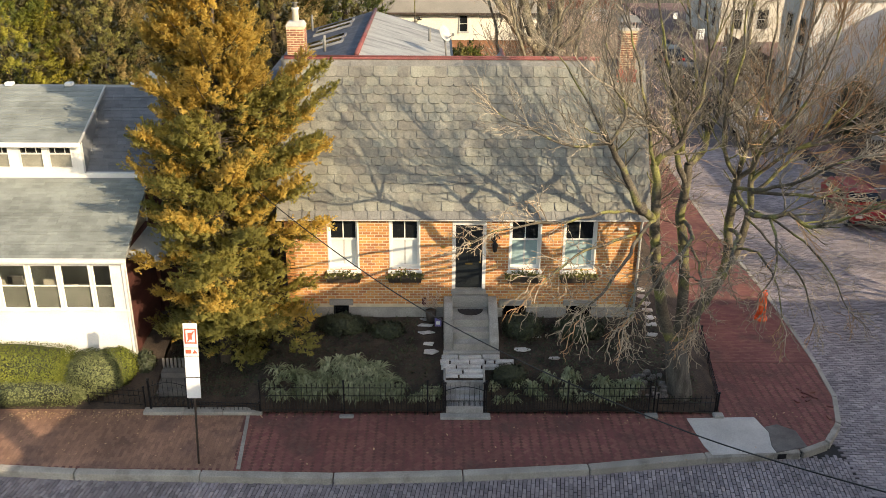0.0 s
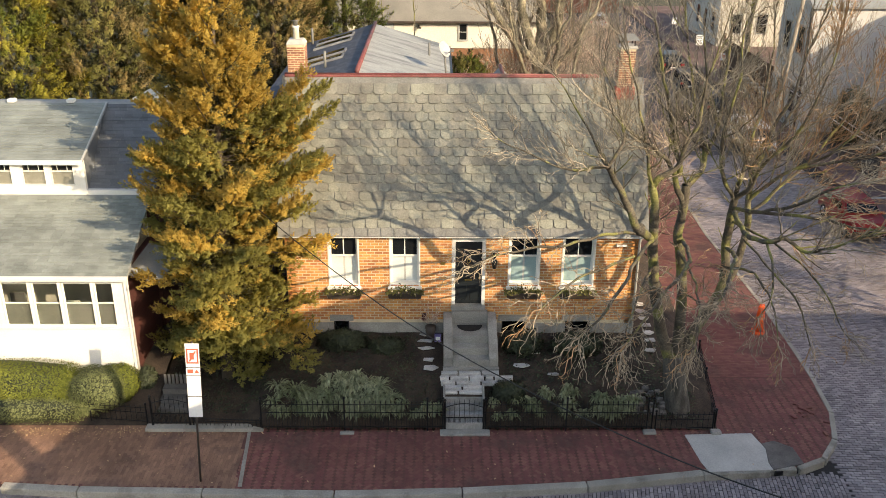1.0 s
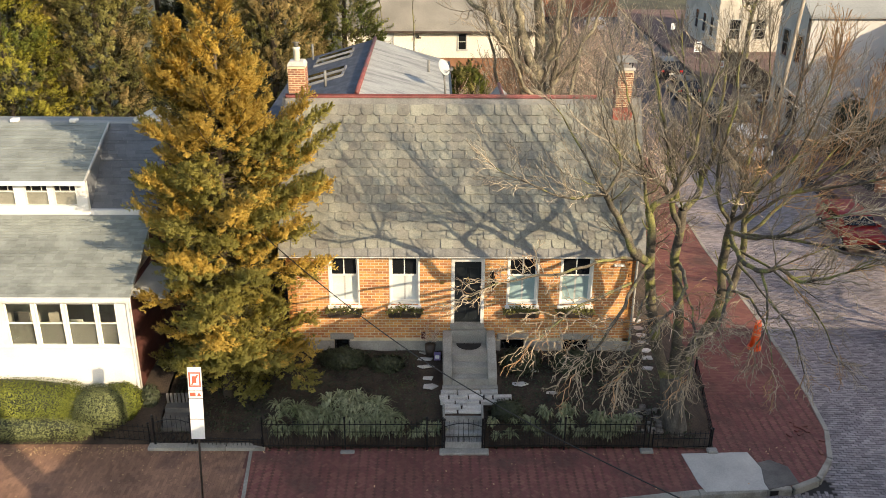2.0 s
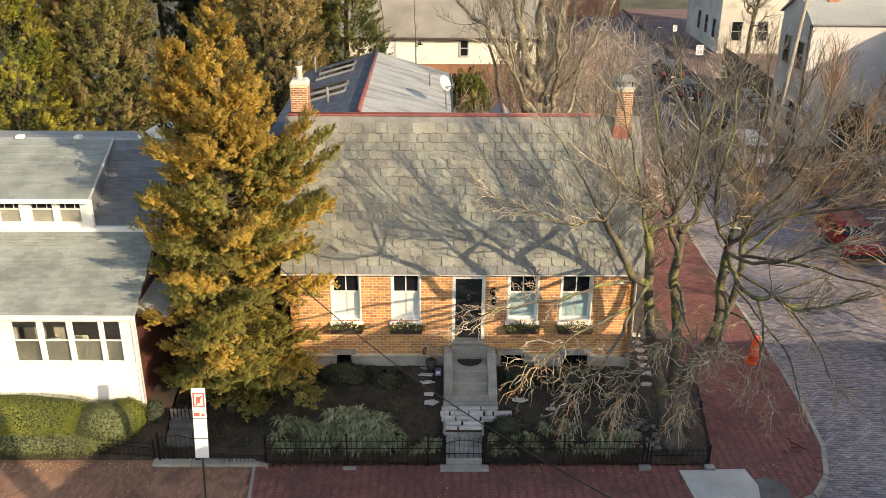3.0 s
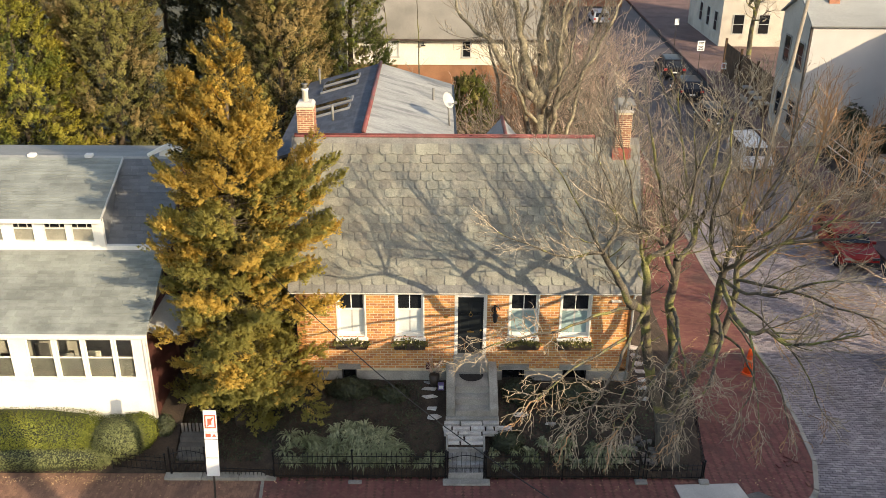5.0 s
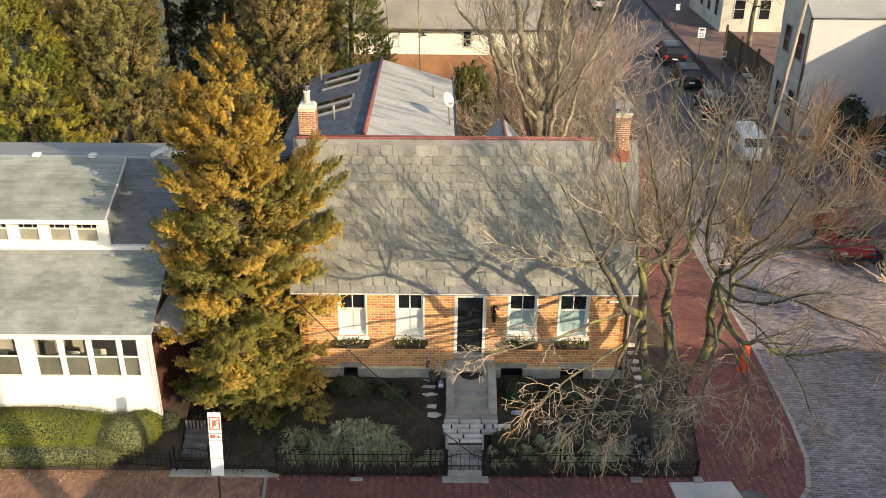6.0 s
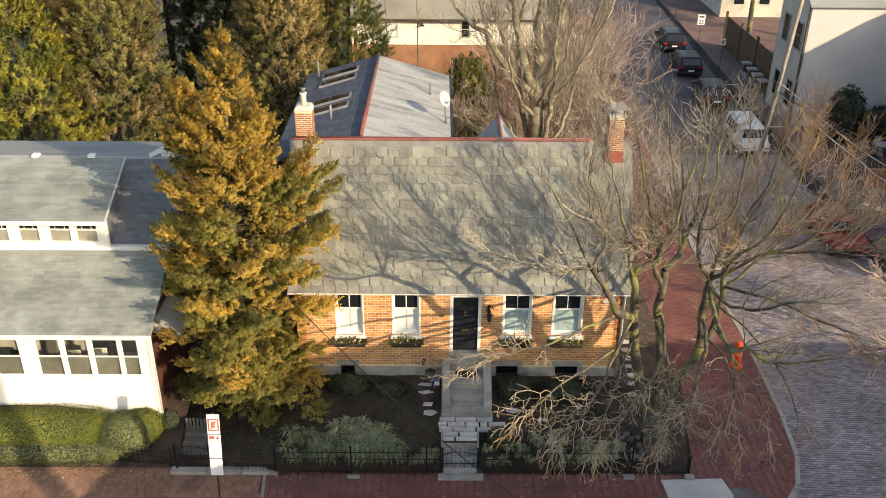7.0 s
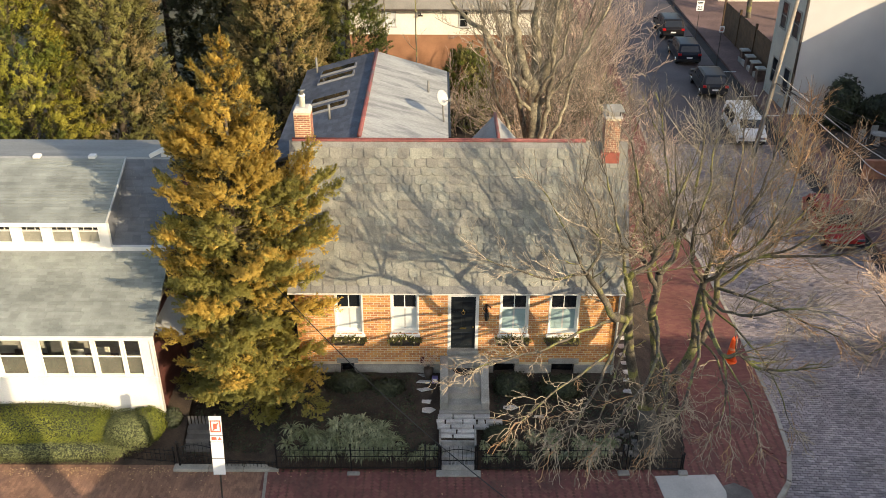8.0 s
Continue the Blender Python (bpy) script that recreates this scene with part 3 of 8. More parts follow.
x0, x1, z0, z1 = DOOR
door = part("door", MB().box(x0 + 0.11, x1 - 0.11, 0.10, 0.15, z0 + 0.16, z1 - 0.21), door_m, house, "glossy black panelled front door")
part("door_frame", MB().box(x0, x0 + 0.11, -0.012, 0.24, z0 + 0.16, z1).box(x1 - 0.11, x1, -0.012, 0.24, z0 + 0.16, z1).box(x0 + 0.11, x1 - 0.11, -0.012, 0.24, z1 - 0.12, z1).box(x0 + 0.11, x1 - 0.11, 0.0, 0.24, z1 - 0.21, z1 - 0.12), white_m, door, "white painted door frame", bevel=0.006)
part("threshold", MB().box(x0 - 0.03, x1 + 0.03, -0.12, 0.2, z0, z0 + 0.14), stone_m, door, "worn stone threshold", bevel=0.012)
for a, b in ((x0 + 0.2, x0 + 0.5), (x1 - 0.5, x1 - 0.2)):
    for c, d in ((z0 + 0.3, z0 + 0.85), (z0 + 1.0, z0 + 1.65), (z0 + 1.75, z0 + 2.2)):
        part("door_panel", MB().prism([(a, 0.1, c), (b, 0.1, c), (b, 0.1, d), (a, 0.1, d)], (0, -0.018, 0)), door_m, door, bevel=0.012)
part("letter_slot", MB().box(0.68, 0.92, 0.075, 0.1, z0 + 1.0, z0 + 1.06), brass_m, door, "brass letter slot", bevel=0.005)
ring = [(0.8 + 0.055 * math.cos(a), 0.065, z0 + 1.72 + 0.07 * math.sin(a)) for a in [i * math.pi / 6 for i in range(13)]]
part("knocker", MB().tube(ring, 0.012, 6).box(0.78, 0.82, 0.06, 0.1, z0 + 1.77, z0 + 1.83), brass_m, door, "brass ring knocker", smooth=True)
part("knob", MB().ball((x1 - 0.19, 0.06, z0 + 1.1), 0.035), brass_m, door, smooth=True)

# eave: frieze board and half-round gutter
part("frieze_board", MB().box(HX0 - 0.1, HX1 + 0.15, -0.06, 0.0, 4.99, 5.07).box(HX0 - 0.1, HX1 + 0.15, -0.14, -0.06, 5.02, 5.07), white_m, house, "white eave board", bevel=0.006)
gut = MB()
prof = [(math.cos(a) * 0.065, math.sin(a) * 0.065) for a in [math.pi + i * math.pi / 8 for i in range(9)]]
prof += [(c * 0.9, s * 0.9) for c, s in prof[::-1]]
for a, b in ((HX0 - 0.2, -0.82), (-0.80, 2.6), (2.62, HX1 + 0.22)):
    gut.prism([(a, -0.21 + c, 5.07 + s) for c, s in prof], (b - a, 0, 0))
part("gutter", gut, white_m, house, "pale half-round gutter")
part("downpipe", MB().tube([(HX1 - 0.05, -0.2, 5.0), (HX1 - 0.05, -0.08, 4.84), (HX1 - 0.05, -0.08, 1.4)], 0.045, 8), grey_paint_m, house, smooth=True)

# roof
RX0, RX1 = HX0 - 0.2, HX1 + 0.22
up = Vector((0, math.cos(PITCH), math.sin(PITCH)))
nrm = Vector((0, -math.sin(PITCH), math.cos(PITCH)))
eave = Vector((0, EAVE_Y, EAVE_Z))
SLOPE = (RIDGE_Y - EAVE_Y) / math.cos(PITCH)
mb = MB()
by = 2 * RIDGE_Y - EAVE_Y
prof = [(EAVE_Y, EAVE_Z), (RIDGE_Y, RIDGE_Z), (by, EAVE_Z), (by, EAVE_Z - 0.12), (RIDGE_Y, RIDGE_Z - 0.16), (EAVE_Y, EAVE_Z - 0.1)]
mb.prism([(RX0, y, z) for y, z in prof], (RX1 - RX0, 0, 0))
roof = part("roof", mb, lead_m, house, "steep roof deck under the slates")
for k in range(int((RX1 - RX0) / 0.42)):
    x = RX0 + k * 0.42 + 0.005
    p = [eave + up * s + nrm * 0.012 + Vector((c, 0, 0)) for s, c in ((-0.03, x), (-0.03, x + 0.40), (0.25, x + 0.40), (0.25, x))]
    q = [eave + up * s + nrm * 0.012 + Vector((c, 0, 0)) for s, c in ((-0.03, x + 0.40), (-0.03, x + 0.415), (0.25, x + 0.415), (0.25, x + 0.40))]
    part("flashing_sheet", MB().prism(p, nrm * 0.012).prism(q, nrm * 0.032), lead_m, roof)
for y0, y1 in ((RIDGE_Y - 0.055, RIDGE_Y), (RIDGE_Y, RIDGE_Y + 0.055)):
    s = 1 if y0 == RIDGE_Y else -1
    zz = [RIDGE_Z + 0.04 - abs(y - RIDGE_Y) * math.tan(PITCH) for y in (y0, y1)]
    part("ridge_cap", MB().prism([(RX0 + 0.1, y0, zz[0] + 0.02), (RX0 + 0.1, y1, zz[1] + 0.02), (RX0 + 0.1, y1, zz[1] + 0.05), (RX0 + 0.1, y0, zz[0] + 0.05)], (RX1 - RX0 - 1.6, 0, 0)), red_m, roof, "red painted metal ridge cap")
part("ridge_roll", MB().tube([(RX0 + 0.1, RIDGE_Y, RIDGE_Z + 0.07), (RX1 - 1.5, RIDGE_Y, RIDGE_Z + 0.06)], 0.034, 8), red_m, roof, smooth=True)
part("verge_board", MB().prism([(RX1 - 0.03, EAVE_Y, EAVE_Z - 0.1), (RX1 - 0.03, RIDGE_Y, RIDGE_Z - 0.1), (RX1 - 0.03, RIDGE_Y, RIDGE_Z - 0.3), (RX1 - 0.03, EAVE_Y, EAVE_Z - 0.3)], (0.04, 0, 0)), white_m, roof)

# slates with rounded, clipped lower corners and dark weathered edges
SW, SE = 0.405, 0.30


def slate_outline(w, h, cut, rng):
    j = lambda: rng.uniform(-0.012, 0.012)
    c, e = cut
    return [(-w / 2, h), (-w / 2 + j(), c), (-w / 2 + e * 0.32, c * 0.32 + j()), (-w / 2 + e, j()), (w / 2 - e, j()), (w / 2 - e * 0.32, c * 0.32 + j()), (w / 2 + j(), c), (w / 2, h)]


slate_rng = random.Random(5)
slate_meshes = []
slate_edge_m = M("dark_slate_edge", (0.12, 0.12, 0.105), 0.9, 0.3, 2, 25, 0.2)
for k in range(12):
    w = SW - 0.018
    pts = slate_outline(w, SE * 1.3, (0.10 + slate_rng.uniform(-0.04, 0.02), 0.095 + slate_rng.uniform(-0.04, 0.025)), slate_rng)
    # local frame: x along the eave, y up the slope, z out of the roof; the upper end dips under the next course
    v = [(x, y, 0.042 - 0.034 * y / (SE * 1.3)) for x, y in pts] + [(x, y, 0.022 - 0.030 * y / (SE * 1.3)) for x, y in pts]
    n = len(pts)
    face, rim = MB().add(v, [tuple(range(n))]), MB().add(v, [(i + n, (i + 1) % n + n, (i + 1) % n, i) for i in range(n)])
    me = MB().add(v, face.f + rim.f).mesh("slate")
    me.materials.append(slate_m)
    me.materials.append(slate_edge_m)
    me.polygons.foreach_set("material_index", [0] + [1] * n)
    slate_meshes.append((me, face, rim))
rows = int((SLOPE - 0.32) / SE)
singles, bulk, bulk_rim, slate_spots = 0, MB(), MB(), []
for r in range(rows + 1):
    s = 0.23 + r * SE
    count = int((RX1 - RX0) / SW) + 1
    for c in range(count):
        x = RX0 + (c + 0.5 + 0.5 * (r % 2)) * SW + slate_rng.uniform(-0.012, 0.012)
        if x > RX1 - 0.1 or x < RX0 + 0.12 or s + SE * 1.3 > SLOPE + 0.02:
            continue
        turn = slate_rng.uniform(-1.6, 1.6)
        at = eave + up * (s + slate_rng.uniform(-0.014, 0.014)) + Vector((x, 0, 0)) + nrm * slate_rng.uniform(0, 0.008)
        mat4 = Matrix(((1, 0, 0), up, nrm)).transposed().to_4x4()
        mat4 = Matrix.Translation(at) @ mat4 @ pose(0, 0, 0, 0, 0, turn)
        slate_spots.append((r, mat4, slate_rng.randrange(len(slate_meshes))))
for r, m4, k in slate_spots:
    me, face, rim = slate_meshes[k]
    if singles < 300:
        ob = new("slate", me)
        ob.parent = roof
        ob.matrix_basis = Matrix.Translation(-base_of(roof)) @ m4
        singles += 1
    else:
        bulk.add([m4 @ Vector(p) for p in face.v[:len(face.v) // 2]], face.f)
        bulk_rim.add([m4 @ Vector(p) for p in rim.v], rim.f)
tagged(part("slate", bulk, slate_stuff_m, roof), kind="stuff")
tagged(part("slate_edge", bulk_rim, slate_edge_m, roof), kind="stuff")


def chimney(name, x0, x1, y0, y1, z0, z1, label, cap):
    ch = part(name, MB().box(x0 + 0.012, x1 - 0.012, y0 + 0.012, y1 - 0.012, z0, z1), mortar_m, house, label)
    mb = MB()
    brick_skin(mb, (x0 + 0.012, y0 + 0.012, z0), (1, 0, 0), (0, -1, 0), x1 - x0 - 0.024, z0, z1, length=0.2, course=0.075, joint=0.022, seed=3)
    brick_skin(mb, (x1 - 0.012, y0 + 0.012, z0), (0, 1, 0), (1, 0, 0), y1 - y0 - 0.024, z0, z1, length=0.2, course=0.075, joint=0.022, seed=4)
    brick_skin(mb, (x0 + 0.012, y1 - 0.012, z0), (0, -1, 0), (-1, 0, 0), y1 - y0 - 0.024, z0, z1, length=0.2, course=0.075, joint=0.022, seed=5)
    mb = single_out(mb, "brick", chimney_one_m, ch, lambda x, y, z: z > z1 - 1.1, 150)
    tagged(part("brick", mb, chimney_m, ch), kind="stuff")
    cx, cy = (x0 + x1) / 2, (y0 + y1) / 2
    if cap == "pot":
        mb = MB().hexa([(x0 - 0.02, y0 - 0.02, z1), (x1 + 0.02, y0 - 0.02, z1), (x1 + 0.02, y1 + 0.02, z1), (x0 - 0.02, y1 + 0.02, z1)] + [(x0 + 0.06, y0 + 0.06, z1 + 0.15), (x1 - 0.06, y0 + 0.06, z1 + 0.15), (x1 - 0.06, y1 - 0.06, z1 + 0.15), (x0 + 0.06, y1 - 0.06, z1 + 0.15)])
        part("cap", mb, concrete_m, ch, "pale cement chimney cap", bevel=0.02)
        part("pot", MB().tube([(cx, cy, z1 + 0.12), (cx, cy, z1 + 0.5), (cx, cy, z1 + 0.54), (cx, cy, z1 + 0.58)], [0.11, 0.10, 0.13, 0.12], 12), cream_m, ch, "pale chimney pot", smooth=True)
        part("cowl", MB().tube([(cx, cy, z1 + 0.58), (cx, cy, z1 + 0.7), (cx, cy, z1 + 0.74)], [0.07, 0.07, 0.13], 12), lead_m, ch, smooth=True)
    else:
        part("cap", MB().box(x0 - 0.03, x1 + 0.03, y0 - 0.03, y1 + 0.03, z1, z1 + 0.09), concrete_m, ch, bevel=0.012)
        for px in (x0 + 0.06, x1 - 0.06):
            for py in (y0 + 0.06, y1 - 0.06):
                part("hood_leg", MB().tube([(px, py, z1 + 0.05), (px, py, z1 + 0.3)], 0.02, 6), black_iron_m, ch)
        part("rain_hood", MB().add([(x0 - 0.08, y0 - 0.08, z1 + 0.28), (x1 + 0.08, y0 - 0.08, z1 + 0.28), (x1 + 0.08, y1 + 0.08, z1 + 0.28), (x0 - 0.08, y1 + 0.08, z1 + 0.28), (x0 + 0.05, cy, z1 + 0.45), (x1 - 0.05, cy, z1 + 0.45)],
             [(3, 2, 1, 0), (0, 1, 5, 4), (2, 3, 4, 5), (1, 2, 5), (3, 0, 4)]), lead_m, ch, "grey metal chimney hood")
    return ch


chimney("chimney", -5.2, -4.6, 2.72, 3.35, 8.6, 10.62, "red brick chimney with pale cement cap", "pot")
chr_ = chimney("chimney", 5.68, 6.22, 2.3, 2.86, 8.0, 10.62, "red brick chimney with metal hood", "hood")
fl = MB()
for z0, z1, y in ((8.9, 9.36, 2.28),):
    fl.box(5.63, 6.27, y - 0.01, y + 0.3, z0, z1)
part("flashing", fl, M("bright_red_flashing", (0.34, 0.10, 0.07), 0.6, 0.25, 2, 30, 0.3), chr_, "red painted chimney flashing")

# stain streaks and mottled tree shade, both put into the sheet colour
wing_sheet_m = M("streaked_dappled_sheet_roof", (0.33, 0.335, 0.315), 0.7, 0.2, 1.1, 14, 0.3, patch=(1.3, (0.21, 0.215, 0.21), 0.52), stretch=(0.35, 1.6, 1))
# rear wing with low roof
EX0, EX1, EXR, EY1, EZR, EZE = -6.15, 0.27, -2.93, 13.1, 9.68, 8.75
wing = thing("rear_wing", (-2.9, 9, 1.2), "rear wing with grey sheet roof and red ridge", "house")
part("wall", MB().box(EX0 + 0.2, EX1 - 0.2, BACK_Y, EY1 - 0.15, 0.3, EZE - 0.08).prism([(EX0 + 0.2, EY1 - 0.15, EZE - 0.08), (EX1 - 0.2, EY1 - 0.15, EZE - 0.08), (EXR, EY1 - 0.15, EZR - 0.12)], (0, -0.2, 0)), brick_m, wing)
for name, xe, lab, mt in (("east_slope", EX1, "pale grey sheet roof slope", wing_sheet_m), ("west_slope", EX0, "blue-grey slate roof slope, darkened as the side away from the sun", None)):
    # the west side's shade is put into its darker slate colour
    m = mt or M("shaded_blue_slate", (0.115, 0.125, 0.14), 0.7, 0.2, 1.5, 20, 0.3, isl=0.1)
    sl = part(name, MB().hexa([(EXR, 2.86, EZR - 0.1), (xe, 2.86, EZE - 0.1), (xe, EY1, EZE - 0.1), (EXR, EY1, EZR - 0.1), (EXR, 2.86, EZR), (xe, 2.86, EZE), (xe, EY1, EZE), (EXR, EY1, EZR)]), m, wing, lab)
part("ridge_roll", MB().tube([(EXR, 2.9, EZR + 0.05), (EXR, EY1 + 0.02, EZR + 0.05)], 0.085, 8), red_m, wing, "red painted ridge roll", smooth=True)
part("eave_gutter", MB().box(EX1, EX1 + 0.1, 5.3, EY1, EZE - 0.14, EZE - 0.03), black_iron_m, wing)


def wing_courses():
    rng, m = random.Random(8), MB()
    k = (EZR - EZE) / (EXR - EX0)
    for r in range(20):
        xa, xb = EX0 + r * 0.158, EX0 + (r + 1) * 0.158 + 0.03
        y = 2.9 - 0.3 * rng.random()
        while y < EY1:
            a, b = max(2.9, y), min(EY1, y + 0.3)
            y += 0.306
            if b - a > 0.05:
                j = rng.uniform(0, 0.004)
                za, zb = EZE + (xa - EX0) * k, EZE + (xb - EX0) * k
                m.add([(xa, a, za), (xa, b, za), (xa, b, za + 0.018 + j), (xa, a, za + 0.018 + j), (xb, b, zb + 0.004), (xb, a, zb + 0.004)], [(0, 1, 2, 3)[::-1], (3, 2, 4, 5)[::-1]])
    return m


# west courses carry the same shade in their colour
tagged(part("slate", wing_courses(), M("shaded_blue_slate_course", (0.082, 0.092, 0.112), 0.7, 0.2, 1.5, 20, 0.3, isl=0.2), sl), kind="stuff")


def on_wing(x, y, dz=0.0):
    k = (EZR - EZE) / (EX1 - EXR if x > EXR else EXR - EX0)
    return (x, y, EZR - abs(x - EXR) * k + dz)


for y in (6.9, 8.0, 10.6, 11.7):
    mb = MB()
    a, b = -5.35, -3.75
    mb.hexa([on_wing(a, y - 0.3, 0.0), on_wing(b, y - 0.3, 0.0), on_wing(b, y + 0.3, 0.0), on_wing(a, y + 0.3, 0.0), on_wing(a, y - 0.3, 0.1), on_wing(b, y - 0.3, 0.1), on_wing(b, y + 0.3, 0.1), on_wing(a, y + 0.3, 0.1)])
    sk = part("skylight", mb, skylight_m, wing, "flat roof window with grey metal frame", bevel=0.012)
    part("pane", MB().hexa([on_wing(a + 0.08, y - 0.22, 0.1), on_wing(b - 0.08, y - 0.22, 0.1), on_wing(b - 0.08, y + 0.22, 0.1), on_wing(a + 0.08, y + 0.22, 0.1), on_wing(a + 0.08, y - 0.22, 0.115), on_wing(b - 0.08, y - 0.22, 0.115), on_wing(b - 0.08, y + 0.22, 0.115), on_wing(a + 0.08, y + 0.22, 0.115)]), glass_m, sk)
part("vent_pipe", MB().tube([on_wing(-4.3, 5.6, -0.1), on_wing(-4.3, 5.6, 0.6)], 0.05, 8), lead_m, wing, smooth=True)
part("vent_pipe", MB().tube([on_wing(-0.55, 9.6, -0.1), on_wing(-0.55, 9.6, 0.5)], 0.05, 8), lead_m, wing, smooth=True)
part("vent_pipe", MB().tube([on_wing(-5.6, 12.3, -0.1), on_wing(-5.6, 12.3, 0.7)], 0.05, 8), lead_m, wing, smooth=True)

dish = thing("satellite_dish", on_wing(0.1, 6.6), "pale grey satellite dish on a mast at the roof edge", "dish")
dc, dn = Vector((-0.05, 6.7, 9.75)), Vector((0.75, -0.5, 0.45)).normalized()
t1 = dn.orthogonal().normalized()
t2 = dn.cross(t1)
mb = MB()
rings = 5
for i in range(rings + 1):
    rr = 0.32 * i / rings
    for k in range(20):
        a = 2 * math.pi * k / 20
        mb.v.append(tuple(dc + (t1 * math.cos(a) + t2 * math.sin(a)) * rr + dn * (0.12 * (i / rings) ** 2)))
for i in range(rings):
    for k in range(20):
        a, b = i * 20 + k, i * 20 + (k + 1) % 20
        mb.f.append((a, b, b + 20, a + 20))
bowl = part("bowl", mb, grey_paint_m, dish, "pale dished reflector", smooth=True)
sol = bowl.modifiers.new("thick", "SOLIDIFY")
sol.thickness = 0.02
part("mast", MB().tube([on_wing(0.1, 6.6, -0.05), (0.05, 6.72, 9.45), tuple(dc - dn * 0.05)], 0.035, 8), lead_m, dish, smooth=True)
part("feed_arm", MB().tube([tuple(dc - t2 * 0.3), tuple(dc + dn * 0.5 - Vector((0, 0, 0.2)))], 0.018, 6).box(*[c + s for c in (dc + dn * 0.5 - Vector((0, 0, 0.2))) for s in (-0.05, 0.05)]), lead_m, dish)

# small roofed shed behind the ridge
shed = thing("garden_shed", (2.1, 6.5, 1.0), "small grey gabled outbuilding with red ridge", "shed")
part("wall", MB().box(1.2, 3.0, 5.3, 6.2, 0.5, 8.0).prism([(1.2, 5.3, 8.0), (3.0, 5.3, 8.0), (2.1, 5.3, 9.1)], (0, 0.9, 0)), grey_paint_m, shed)
for xe, z in ((0.95, 7.9), (3.25, 7.9)):
    part("roof", MB().hexa([(2.1, 3.6, 9.14), (xe, 4.6, z - 0.05), (xe, 6.4, z - 0.05), (2.1, 6.4, 9.14), (2.1, 3.6, 9.22), (xe, 4.6, z), (xe, 6.4, z), (2.1, 6.4, 9.22)]), flat_roof_m, shed)
part("ridge_roll", MB().tube([(2.1, 3.6, 9.24), (2.1, 6.42, 9.24)], 0.07, 8), red_m, shed, smooth=True)

# ---- white neighbouring house ----
def shingle_field(mb, o, u, up_, nrm_, width, slope, exposure=0.135, tab=0.31, seed=2, trim=None):
    """Courses of overlapping shingle tabs on the plane at o."""
    o, u, up_, nrm_ = Vector(o), Vector(u), Vector(up_), Vector(nrm_)
    rng = random.Random(seed)
    for r in range(int(slope / exposure)):
        s, x = r * exposure, -tab * rng.random()
        while x < width:
            a, b = max(0.0, x), min(width, x + tab - 0.008)
            x += tab
            if b - a < 0.03 or (trim and not trim(o + u * ((a + b) / 2) + up_ * s)):
                continue
            j = rng.uniform(0, 0.004)
            top, bot = min(slope, s + exposure * 1.15), s + rng.uniform(-0.004, 0.004)
            p = [o + u * c + up_ * t + nrm_ * h for c, t, h in ((a, bot, 0.0), (b, bot, 0.0), (b, top, 0.0), (a, top, 0.0), (a, bot, 0.02 + j), (b, bot, 0.02 + j), (b, top, 0.006), (a, top, 0.006))]
            mb.add(p, [(4, 5, 6, 7), (0, 1, 5, 4), (1, 2, 6, 5), (3, 0, 4, 7)])


LX1 = -9.76
dark_shingle_m = M("dark_shingle", (0.155, 0.165, 0.175), 0.9, 0.16, 1.0, 40, 0.4, 0.004, isl=0.15)
white_house = thing("white_house", (-14, 2, 0.8), "white painted house with glazed porch and grey shingle roofs", "house")
PW = [(-17.6, -16.75), (-16.55, -15.7), (-15.25, -14.32), (-13.8, -12.93), (-12.83, -11.99), (-11.89, -10.98), (-10.9, -10.31)]
PZ0, PZ1, PY = 2.60, 4.12, -1.72
screen_m = M("grey_olive_screen", (0.095, 0.092, 0.076), 0.7, 0.2, 1.4, 12, 0.1)
mb = MB()
wall_cells(mb, -20, LX1 - 0.16, 0.4, 4.4, PY, PY + 0.16, [(a, b, PZ0, PZ1) for a, b in PW])
pw = part("porch_wall", mb, white_m, white_house, "white boarded porch front")
for k in range(8):
    z = 1.32 + k * 0.15
    part("board", MB().hexa([(-20, PY - 0.03, z), (LX1 - 0.14, PY - 0.03, z), (LX1 - 0.14, PY, z), (-20, PY, z), (-20, PY - 0.012, z + 0.145), (LX1 - 0.14, PY - 0.012, z + 0.145), (LX1 - 0.14, PY, z + 0.145), (-20, PY, z + 0.145)]), white_m, pw)
# red boards, with conifer and awning shade put into the dark colour
dark_red_board_m = M("shaded_red_clapboard", (0.10, 0.035, 0.028), 0.7, 0.2, 1.5, 20, 0.2, stretch=(1, 1, 6))
part("porch_side", MB().box(LX1 - 0.32, LX1 - 0.16, PY + 0.16, 1.3, 0.4, 4.4), dark_red_board_m, white_house, "dark red boarded porch side")
part("corner_post", MB().box(LX1 - 0.2, LX1 - 0.1, PY - 0.05, PY + 0.1, 0.4, 4.4), white_m, white_house, bevel=0.01)
part("downpipe", MB().tube([(LX1 - 0.06, PY - 0.12, 4.35), (LX1 - 0.08, PY - 0.02, 4.15), (LX1 - 0.08, PY - 0.02, 0.9)], 0.04, 8), white_m, white_house, smooth=True)
